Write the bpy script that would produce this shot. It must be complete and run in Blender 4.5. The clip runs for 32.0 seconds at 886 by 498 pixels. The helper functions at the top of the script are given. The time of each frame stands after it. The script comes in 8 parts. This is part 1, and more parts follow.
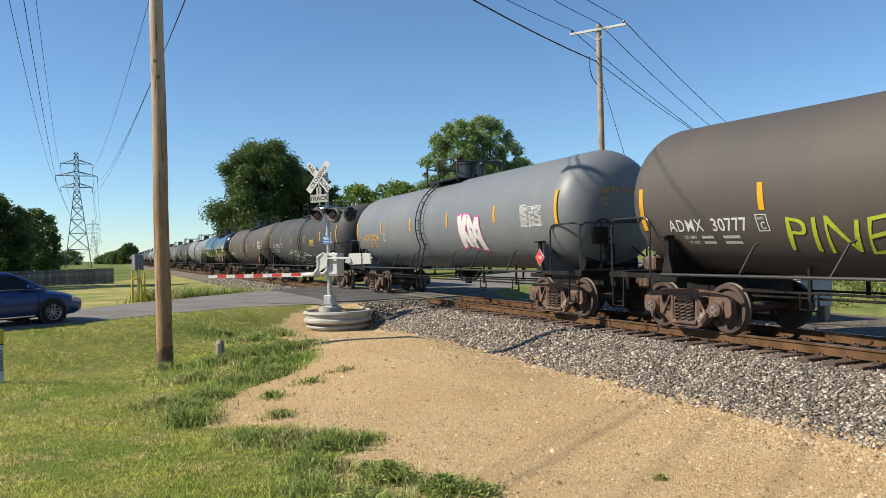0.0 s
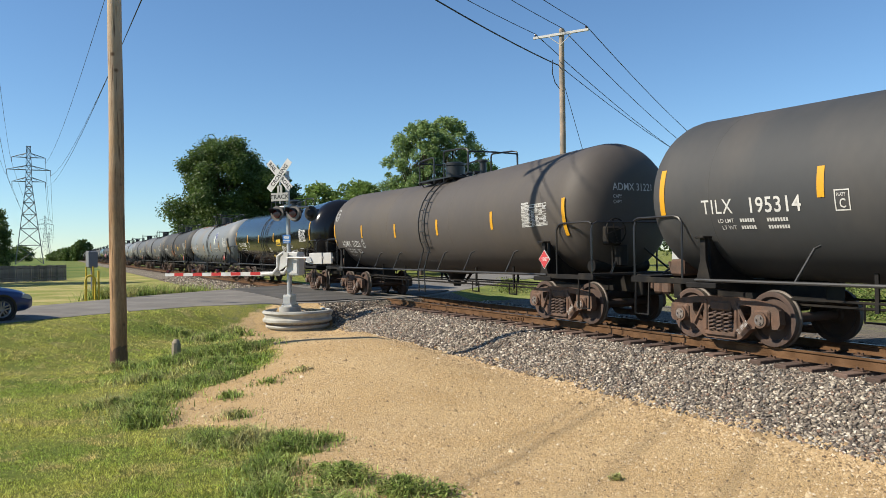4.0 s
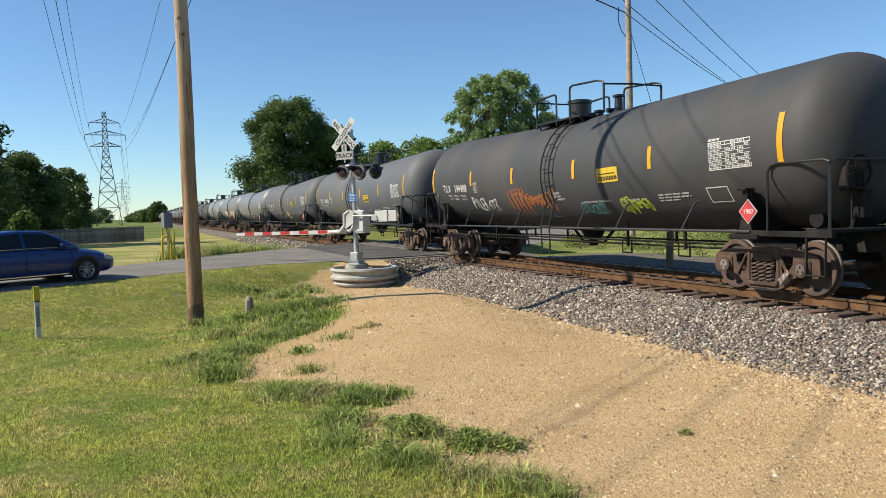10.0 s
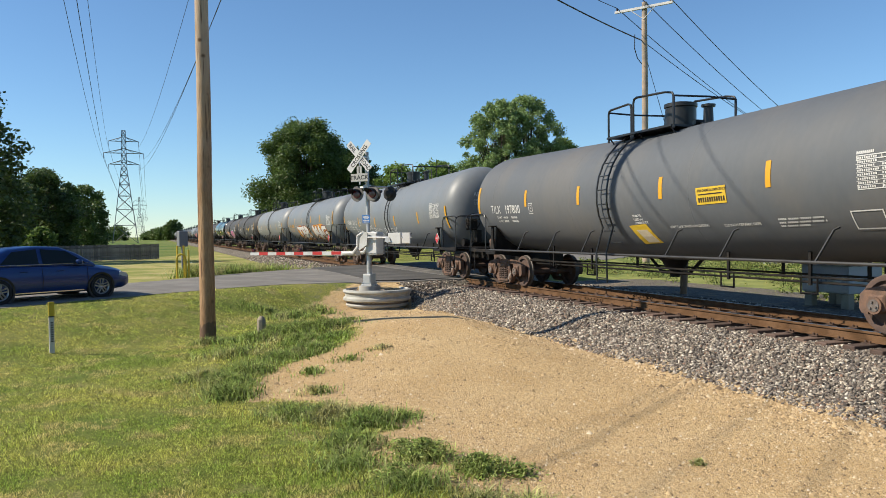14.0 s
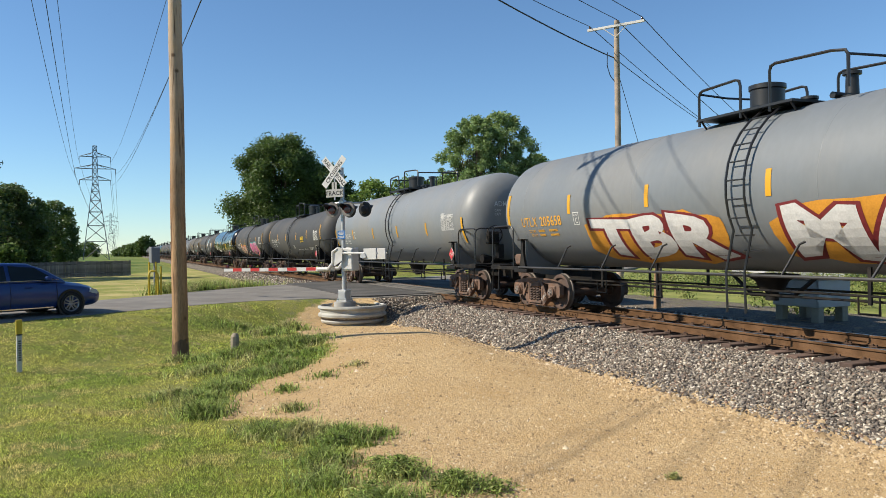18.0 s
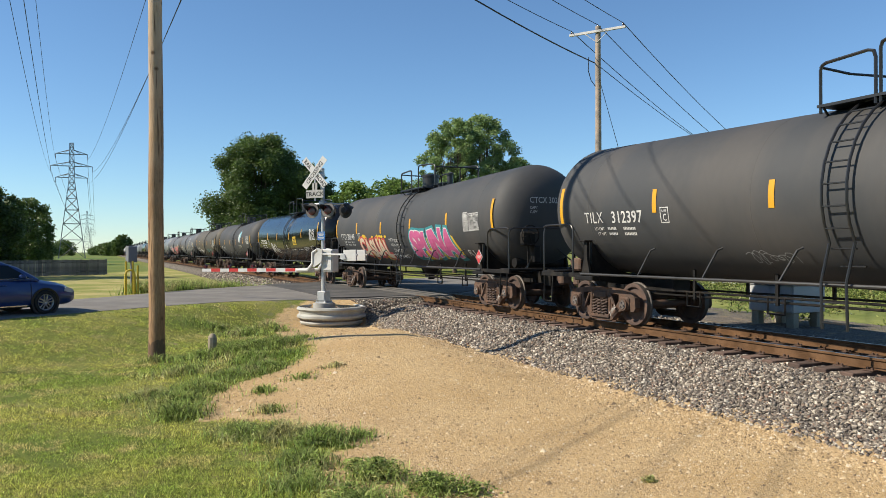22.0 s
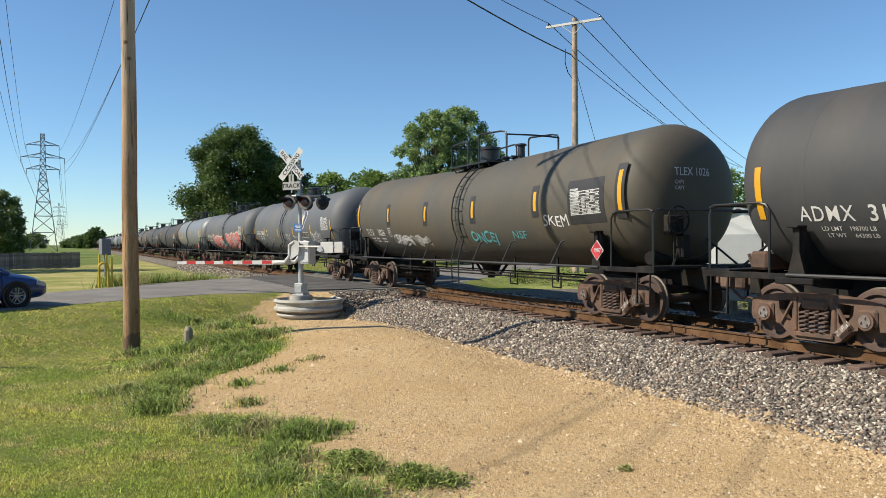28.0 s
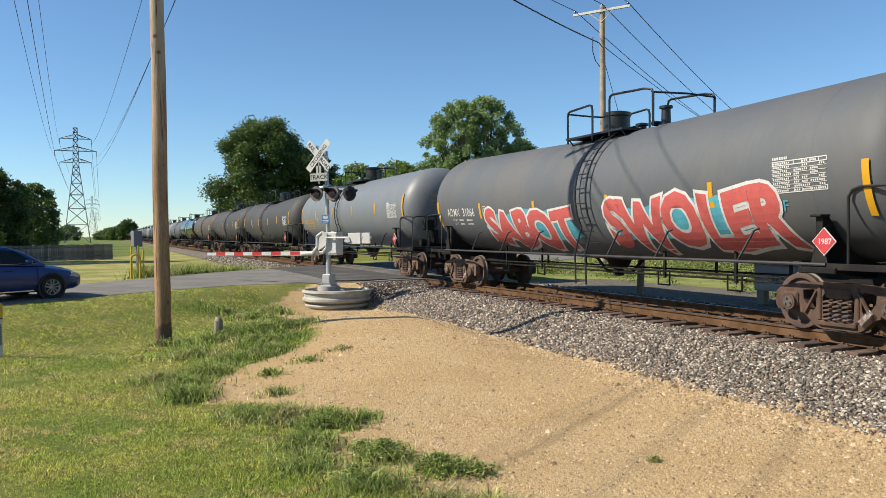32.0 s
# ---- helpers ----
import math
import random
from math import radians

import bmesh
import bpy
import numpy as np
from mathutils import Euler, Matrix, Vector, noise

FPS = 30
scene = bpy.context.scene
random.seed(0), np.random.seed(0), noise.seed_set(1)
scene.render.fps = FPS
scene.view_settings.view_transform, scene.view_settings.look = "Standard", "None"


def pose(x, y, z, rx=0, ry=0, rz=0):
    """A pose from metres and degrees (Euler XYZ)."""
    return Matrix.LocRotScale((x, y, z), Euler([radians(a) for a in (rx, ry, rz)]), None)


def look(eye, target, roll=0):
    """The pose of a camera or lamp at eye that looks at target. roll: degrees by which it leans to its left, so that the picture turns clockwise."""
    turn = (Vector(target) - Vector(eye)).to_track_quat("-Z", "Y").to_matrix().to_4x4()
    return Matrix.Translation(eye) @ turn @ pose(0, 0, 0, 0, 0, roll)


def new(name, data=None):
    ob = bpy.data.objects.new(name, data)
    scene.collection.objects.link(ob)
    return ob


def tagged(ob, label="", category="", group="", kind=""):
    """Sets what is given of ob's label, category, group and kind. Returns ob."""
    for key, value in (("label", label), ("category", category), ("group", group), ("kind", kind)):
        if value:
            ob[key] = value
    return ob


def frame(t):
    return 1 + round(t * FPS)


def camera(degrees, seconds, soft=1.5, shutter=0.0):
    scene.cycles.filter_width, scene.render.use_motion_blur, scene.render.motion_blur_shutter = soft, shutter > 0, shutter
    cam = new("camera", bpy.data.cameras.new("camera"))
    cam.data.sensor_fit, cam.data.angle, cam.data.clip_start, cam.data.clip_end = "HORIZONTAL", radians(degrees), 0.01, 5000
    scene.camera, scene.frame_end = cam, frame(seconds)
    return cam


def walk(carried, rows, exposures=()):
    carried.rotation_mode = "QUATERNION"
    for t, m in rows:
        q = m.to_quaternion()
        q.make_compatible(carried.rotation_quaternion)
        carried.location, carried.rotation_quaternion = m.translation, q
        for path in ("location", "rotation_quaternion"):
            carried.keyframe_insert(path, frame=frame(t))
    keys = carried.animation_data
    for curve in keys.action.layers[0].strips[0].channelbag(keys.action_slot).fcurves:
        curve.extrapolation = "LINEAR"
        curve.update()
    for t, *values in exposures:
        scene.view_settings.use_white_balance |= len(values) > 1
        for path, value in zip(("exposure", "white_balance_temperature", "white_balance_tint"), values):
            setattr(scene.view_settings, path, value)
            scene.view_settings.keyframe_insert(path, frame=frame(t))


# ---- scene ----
# ---- camera: handheld, standing on one spot, turning a little ----
EYE = (0.0, 0.0, 2.35)
cam = camera(60.64, 32.0, soft=0.6)

def held(yaw, pitch, roll):
    return Matrix.Translation(EYE) @ pose(0, 0, 0, 0, 0, yaw) @ pose(0, 0, 0, 90 + pitch) @ pose(0, 0, 0, 0, 0, roll)


TURNS = [
    (0, -23.82, 0.27, -1.41),
    (0.5, -23.66, 0.40, -1.27),
    (1, -23.26, 0.48, -1.47),
    (1.5, -22.93, 0.54, -1.59),
    (2, -23.04, 0.52, -1.82),
    (2.5, -23.63, 0.51, -1.77),
    (3, -24.72, 0.46, -1.55),
    (3.5, -25.96, 0.40, -1.08),
    (5.5, -28.17, -0.40, -0.24),
    (6, -29.54, -0.77, 0.05),
    (6.5, -32.22, -1.40, 0.56),
    (7, -35.39, -2.36, 1.11),
    (7.5, -38.42, -3.02, 1.91),
    (8, -37.35, -3.38, 1.44),
    (8.5, -30.05, -3.41, 0.04),
    (9, -24.28, -3.37, -0.93),
    (9.5, -22.02, -3.28, -1.47),
    (10, -21.79, -2.94, -1.69),
    (10.5, -22.08, -2.64, -1.81),
    (11, -22.37, -2.44, -1.94),
    (11.5, -22.39, -2.33, -1.87),
    (12, -22.10, -2.27, -1.64),
    (12.5, -21.64, -2.23, -1.44),
    (13, -21.21, -1.98, -1.13),
    (13.5, -20.91, -1.60, -0.87),
    (14, -20.84, -1.17, -0.66),
    (14.5, -20.90, -0.84, -0.66),
    (16.5, -21.81, -0.31, -0.76),
    (17, -22.15, -0.24, -0.83),
    (17.5, -22.44, -0.13, -0.88),
    (18, -22.71, -0.02, -0.81),
    (18.5, -23.04, 0.03, -0.70),
    (19, -23.42, 0.03, -0.60),
    (19.5, -23.78, 0.03, -0.48),
    (20, -24.00, 0.07, -0.43),
    (20.5, -24.07, 0.14, -0.39),
    (21, -24.07, 0.19, -0.34),
    (21.5, -24.10, 0.22, -0.25),
    (22, -24.21, 0.14, -0.20),
    (22.5, -24.37, 0.03, -0.13),
    (23, -24.51, -0.06, -0.14),
    (23.5, -24.60, -0.05, -0.17),
    (24, -24.65, 0.04, -0.25),
    (24.5, -24.69, 0.19, -0.33),
    (25, -24.80, 0.34, -0.38),
    (25.5, -25.00, 0.39, -0.42),
    (27.5, -25.78, -0.18, -0.38),
    (28, -25.90, -0.49, -0.34),
    (28.5, -25.93, -0.87, -0.37),
    (29, -25.73, -1.17, -0.50),
    (29.5, -25.26, -1.40, -0.60),
    (30, -24.66, -1.42, -0.61),
    (30.5, -24.14, -1.44, -0.56),
    (31, -23.88, -1.40, -0.55),
    (31.5, -23.83, -1.31, -0.55),
    (32, -23.86, -1.19, -0.58),
]
walk(cam, [(t, held(a, b, c)) for t, a, b, c in TURNS])

# ---- sky and sun ----
SUN_EL, SUN_AZ = radians(40.0), math.atan2(-0.973, 0.229)
TO_SUN = Vector((math.sin(SUN_AZ) * math.cos(SUN_EL), math.cos(SUN_AZ) * math.cos(SUN_EL), math.sin(SUN_EL)))
world = bpy.data.worlds.new("clear_sky")
scene.world = world
world.use_nodes = True
wn = world.node_tree.nodes
sky = wn.new("ShaderNodeTexSky")
sky.sky_type, sky.sun_disc = "NISHITA", False
sky.sun_elevation, sky.sun_rotation = SUN_EL, SUN_AZ
sky.air_density, sky.dust_density, sky.ozone_density = 0.95, 0.0, 4.6
wn["Background"].inputs["Strength"].default_value = 0.09
clear = wn.new("ShaderNodeMix")
clear.data_type, clear.blend_type = "RGBA", "MULTIPLY"
clear.inputs[0].default_value, clear.inputs[7].default_value = 1.0, (0.87, 1.0, 1.05, 1)
world.node_tree.links.new(sky.outputs[0], clear.inputs[6])
world.node_tree.links.new(clear.outputs[2], wn["Background"].inputs["Color"])
sun = new("sun", bpy.data.lights.new("sun", "SUN"))
sun.data.energy, sun.data.angle, sun.data.color = 5.0, radians(0.53), (1.0, 0.90, 0.74)
sun.matrix_world = look((0, 0, 60), Vector((0, 0, 60)) - TO_SUN)
scene.view_settings.exposure = 0.585

# ---- materials ----
MATS = {}
TONE = 0.66  # depth of all the base colours below


def deep(c):
    return tuple(v * TONE for v in c[:3])


def mat(name, base, rough=0.7, metal=0.0, vary=0.15, scale=3.0, fine=40.0, bump=0.1, second=None, amount=0.5, island=0.0, coat=0.0, rnd=0.0, stretch=None, dist=0.01, gloss=0.5):
    """A surface with two scales of variation; second: a stain colour that covers about that amount in patches."""
    if name in MATS:
        return MATS[name]
    m = bpy.data.materials.new(name)
    m.use_nodes = True
    nt = m.node_tree
    b = nt.nodes["Principled BSDF"]
    b.inputs["Roughness"].default_value, b.inputs["Metallic"].default_value = rough, metal
    b.inputs["Coat Weight"].default_value = coat
    b.inputs["Specular IOR Level"].default_value = gloss
    co = nt.nodes.new("ShaderNodeTexCoord")
    n1, n2 = nt.nodes.new("ShaderNodeTexNoise"), nt.nodes.new("ShaderNodeTexNoise")
    n1.inputs["Scale"].default_value, n2.inputs["Scale"].default_value = scale, fine
    n1.inputs["Detail"].default_value, n2.inputs["Detail"].default_value = 5, 3
    place = co.outputs["Object"]
    if stretch:
        mp = nt.nodes.new("ShaderNodeMapping")
        mp.inputs["Scale"].default_value = stretch
        nt.links.new(place, mp.inputs["Vector"])
        place = mp.outputs[0]
    nt.links.new(place, n1.inputs["Vector"])
    nt.links.new(place, n2.inputs["Vector"])
    mixn = nt.nodes.new("ShaderNodeMath")
    mixn.operation = "ADD"
    nt.links.new(n1.outputs[0], mixn.inputs[0])
    nt.links.new(n2.outputs[0], mixn.inputs[1])
    val = nt.nodes.new("ShaderNodeMapRange")
    val.inputs["From Min"].default_value, val.inputs["From Max"].default_value = 0.6, 1.4
    val.inputs["To Min"].default_value, val.inputs["To Max"].default_value = 1 - vary, 1 + vary
    nt.links.new(mixn.outputs[0], val.inputs["Value"])
    last = val.outputs[0]
    if island or rnd:
        src = nt.nodes.new("ShaderNodeNewGeometry").outputs["Random Per Island"] if island else nt.nodes.new("ShaderNodeObjectInfo").outputs["Random"]
        k = island or rnd
        mr = nt.nodes.new("ShaderNodeMapRange")
        mr.inputs["To Min"].default_value, mr.inputs["To Max"].default_value = 1 - k, 1 + k
        nt.links.new(src, mr.inputs["Value"])
        mu = nt.nodes.new("ShaderNodeMath")
        mu.operation = "MULTIPLY"
        nt.links.new(last, mu.inputs[0])
        nt.links.new(mr.outputs[0], mu.inputs[1])
        last = mu.outputs[0]
    colour = nt.nodes.new("ShaderNodeMix")
    colour.data_type = "RGBA"
    colour.inputs[6].default_value = (*deep(base), 1)
    colour.inputs[7].default_value = (*deep(second or base), 1)
    colour.inputs[0].default_value = 0.0
    if second:
        n3 = nt.nodes.new("ShaderNodeTexNoise")
        n3.inputs["Scale"].default_value, n3.inputs["Detail"].default_value = scale * 0.7, 6
        nt.links.new(place, n3.inputs["Vector"])
        ramp = nt.nodes.new("ShaderNodeMapRange")
        mid = 0.68 - 0.36 * amount
        ramp.inputs["From Min"].default_value, ramp.inputs["From Max"].default_value = mid - 0.09, mid + 0.09
        nt.links.new(n3.outputs[0], ramp.inputs["Value"])
        nt.links.new(ramp.outputs[0], colour.inputs[0])
    hue = nt.nodes.new("ShaderNodeHueSaturation")
    nt.links.new(colour.outputs[2], hue.inputs["Color"])
    nt.links.new(last, hue.inputs["Value"])
    nt.links.new(hue.outputs[0], b.inputs["Base Color"])
    if bump:
        bp = nt.nodes.new("ShaderNodeBump")
        bp.inputs["Strength"].default_value, bp.inputs["Distance"].default_value = bump, dist
        nt.links.new(n2.outputs[0], bp.inputs["Height"])
        nt.links.new(bp.outputs[0], b.inputs["Normal"])
    MATS[name] = m
    return m


# ---- mesh helpers ----
def finish(name, bm, material, parent=None, smooth=False):
    me = bpy.data.meshes.new(name)
    bm.normal_update()
    bm.to_mesh(me)
    bm.free()
    if smooth:
        me.shade_smooth()
        if smooth is not True:
            me.set_sharp_from_angle(angle=radians(smooth))
    for m in (material if isinstance(material, (list, tuple)) else [material]):
        me.materials.append(m)
    ob = new(name, me)
    if parent:
        ob.parent = parent
    return ob


def part(name, bm, material, parent, label="", smooth=35):
    ob = finish(name, bm, material, parent, smooth)
    if label:
        ob["label"] = label
    return ob


def empty(name, m=None):
    ob = new(name)
    ob.empty_display_size = 0.2
    if m is not None:
        ob.matrix_basis = m
    return ob


def box(bm, lo, hi, bevel=0.0, m=None):
    lo, hi = Vector(lo), Vector(hi)
    t = Matrix.Translation((lo + hi) / 2) @ Matrix.Diagonal((*(hi - lo), 1))
    r = bmesh.ops.create_cube(bm, size=1, matrix=t)
    vs = r["verts"]
    if bevel:
        es = list({e for v in vs for e in v.link_edges})
        out = bmesh.ops.bevel(bm, geom=es, offset=bevel, segments=1, affect="EDGES")
        vs = list({v for f in out["faces"] for v in f.verts} | {v for v in vs if v.is_valid})
    if m is not None:
        bmesh.ops.transform(bm, matrix=m, verts=vs)
    return vs


def rod(bm, a, b, r, n=8, r2=None, caps=True):
    a, b = Vector(a), Vector(b)
    d = b - a
    if d.length < 1e-6:
        return []
    m = Matrix.Translation((a + b) / 2) @ d.to_track_quat("Z", "Y").to_matrix().to_4x4()
    return bmesh.ops.create_cone(bm, cap_ends=caps, segments=n, radius1=r, radius2=r if r2 is None else r2, depth=d.length, matrix=m)["verts"]


def pipe(bm, pts, r, n=6):
    """A bent pipe through the points, mitred at the bends."""
    pts = [Vector(p) for p in pts]
    rings = []
    up = None
    for i, p in enumerate(pts):
        d = (pts[min(i + 1, len(pts) - 1)] - pts[max(i - 1, 0)]).normalized()
        if up is None:
            up = d.orthogonal().normalized()
        side = d.cross(up).normalized()
        up = side.cross(d).normalized()
        k = 1.0
        if 0 < i < len(pts) - 1:
            c = (pts[i] - pts[i - 1]).normalized().dot(d)
            k = 1 / max(0.6, c)
        rings.append([bm.verts.new(p + (side * math.cos(2 * math.pi * j / n) + up * math.sin(2 * math.pi * j / n)) * r * k) for j in range(n)])
    for a, b in zip(rings, rings[1:]):
        for j in range(n):
            bm.faces.new((a[j], a[(j + 1) % n], b[(j + 1) % n], b[j]))
    bm.faces.new(rings[0][::-1])
    bm.faces.new(rings[-1])


def lathe(bm, profile, n=24, m=None):
    """Turns (radius, height) pairs round z."""
    rings = []
    for r, z in profile:
        if r < 1e-5:
            rings.append([bm.verts.new((0, 0, z))])
        else:
            rings.append([bm.verts.new((r * math.cos(2 * math.pi * j / n), r * math.sin(2 * math.pi * j / n), z)) for j in range(n)])
    for a, b in zip(rings, rings[1:]):
        for j in range(n):
            k = (j + 1) % n
            if len(a) == 1 and len(b) == 1:
                continue
            if len(a) == 1:
                bm.faces.new((a[0], b[k], b[j])[::-1])
            elif len(b) == 1:
                bm.faces.new((a[j], a[k], b[0]))
            else:
                bm.faces.new((a[j], a[k], b[k], b[j]))
    if m is not None:
        bmesh.ops.transform(bm, matrix=m, verts=[v for ring in rings for v in ring])


def prism(bm, outline, depth, m=None, bevel=0.0):
    """A flat outline in x and z, given thickness along y."""
    a = [bm.verts.new((x, -depth / 2, z)) for x, z in outline]
    b = [bm.verts.new((x, depth / 2, z)) for x, z in outline]
    n = len(outline)
    fs = [bm.faces.new(a), bm.faces.new(b[::-1])]
    for i in range(n):
        fs.append(bm.faces.new((a[(i + 1) % n], a[i], b[i], b[(i + 1) % n])))
    bmesh.ops.recalc_face_normals(bm, faces=fs)
    if m is not None:
        bmesh.ops.transform(bm, matrix=m, verts=a + b)
    return a + b


def raw_mesh(name, verts, faces, material, parent=None, smooth=False):
    me = bpy.data.meshes.new(name)
    me.from_pydata(verts, [], faces)
    if smooth:
        me.shade_smooth()
    me.materials.append(material)
    ob = new(name, me)
    if parent:
        ob.parent = parent
    return ob


def tri_mesh(name, verts, tris, material, parent=None):
    """A large mesh from arrays: verts (n, 3), faces (m, k) with k corners each."""
    verts, tris = np.asarray(verts, np.float32), np.asarray(tris, np.int32)
    me = bpy.data.meshes.new(name)
    k = tris.shape[1]
    me.vertices.add(len(verts))
    me.vertices.foreach_set("co", verts.ravel())
    me.loops.add(tris.size)
    me.loops.foreach_set("vertex_index", tris.ravel())
    me.polygons.add(len(tris))
    me.polygons.foreach_set("loop_start", np.arange(0, tris.size, k, dtype=np.int32))
    me.update(calc_edges=True)
    me.materials.append(material)
    ob = new(name, me)
    if parent:
        ob.parent = parent
    return ob

# ---- ground ----
TRACK_X, RAIL_Z = 11.35, 0.72
TIE_START, TIE_STEP = -4.0, 0.51
ROAD_NEAR = [(-70, -36), (-20, 7.2), (0.15, 23.9), (2.3, 25.4), (4.1, 26.3), (6.3, 26.0), (8.2, 25.3), (10.2, 25.4), (12.6, 26.2), (16, 30.0), (24, 38), (60, 68)]
ROAD_FAR = [(-70, -28), (-20, 13.6), (0.1, 30.9), (3.1, 34.6), (6.0, 37.2), (8.2, 38.7), (10.4, 39.8), (13, 41.0), (18, 43.5), (24, 48), (60, 78)]
ROAD = np.array(ROAD_NEAR + ROAD_FAR[::-1])
DIRT = np.array([(7.9, 2), (4.2, 2.0), (3.3, 4.2), (3.0, 5.4), (2.5, 6.5), (2.0, 7.4), (1.95, 8.1), (2.7, 8.7), (2.5, 9.6), (2.0, 10.5), (1.15, 11.0), (1.3, 12.0), (1.85, 13.3),
                 (2.9, 14.5), (3.9, 16.0), (4.6, 18.0), (4.3, 20.0), (4.5, 22.3), (4.9, 24.6), (6.4, 25.9), (9.0, 25.2), (9.4, 20)])


def edge_distance(px, py, poly):
    """Signed distance to a closed outline, positive inside."""
    d = np.full(px.shape, 1e9)
    inside = np.zeros(px.shape, bool)
    n = len(poly)
    for i in range(n):
        (x1, y1), (x2, y2) = poly[i], poly[(i + 1) % n]
        ex, ey = x2 - x1, y2 - y1
        t = np.clip(((px - x1) * ex + (py - y1) * ey) / (ex * ex + ey * ey), 0, 1)
        d = np.minimum(d, np.hypot(px - x1 - t * ex, py - y1 - t * ey))
        with np.errstate(divide="ignore", invalid="ignore"):
            cross = ((y1 > py) != (y2 > py)) & (px < ex * (py - y1) / (ey if ey else 1e-9) + x1)
        inside ^= cross
    return np.where(inside, d, -d)


def ease(a, b, v):
    t = np.clip((v - a) / (b - a), 0, 1)
    return t * t * (3 - 2 * t)


def waves(x, y, s):
    return (np.sin(x * 1.7 / s + 1.3 * np.sin(y * 0.9 / s)) + np.sin(y * 2.1 / s + 1.1 * np.sin(x * 1.3 / s + 2)) + np.sin((x + y) * 3.3 / s)) / 3


def height(x, y):
    """The lie of the land: lawn and dirt near zero, the road on a low bank, the track on its ballast."""
    x, y = np.asarray(x, float), np.asarray(y, float)
    h = 0.05 * ease(12, 18, y) + 0.10 * ease(30, 60, y) + 0.38 * ease(13.0, 14.5, x) * (1 - ease(30, 60, y))
    h = h + 0.45 * ease(0.6, 5.2, x) * (1 - ease(6.0, 8.0, x)) * ease(8.5, 15.3, y) * (1 - ease(16.3, 18.8, y))
    h = h - 0.15 * ease(4.6, 5.8, x) * (1 - ease(7.7, 8.6, x)) * ease(20.5, 22.5, y) * (1 - ease(23.8, 25.0, y))
    h = h + 0.02 * waves(x, y, 1.3) * (1 - ease(7.0, 7.8, x) * (1 - ease(15, 17, x)))
    road = edge_distance(x, y, ROAD)
    bank = 5.5 - 4.0 * ease(-1.0, 7.0, x)
    h = h + (0.66 - h) * ease(-1.0, -0.02, road / bank)
    away = np.abs(x - TRACK_X)
    bed = 0.46 - 0.43 * ease(1.72, 3.35, away)
    on_bed = (1 - ease(3.2, 3.6, away)) * (1 - ease(-0.6, -0.1, road))
    return h + (np.maximum(bed, h) - h) * on_bed


def raised(x, y):
    """Plan places that were read on the level, moved to the swell of the dirt along the line of sight."""
    x, y = np.asarray(x, float), np.asarray(y, float)
    k = np.ones(x.shape)
    for _ in range(6):
        near = (y < 21) & (x < 8.2) & (x > 0.5) & (y > 6)
        k = 0.5 * k + 0.5 * np.where(near, 1 - np.maximum(0, height(x * k, y * k) - 0.03 * ease(10, 14, y)) / EYE[2], 1.0)
    return x * k, y * k


DIRT = np.stack(raised(DIRT[:, 0], DIRT[:, 1]), 1)


def spaced(lo, fine_lo, fine_hi, hi, step):
    mid = np.arange(fine_lo, fine_hi, step)
    left, right, k = [], [], step
    v = fine_lo
    while v > lo:
        k *= 1.22
        v -= k
        left.append(v)
    v, k = mid[-1], step
    while v < hi:
        k *= 1.22
        v += k
        right.append(v)
    return np.concatenate([left[::-1], mid, right])


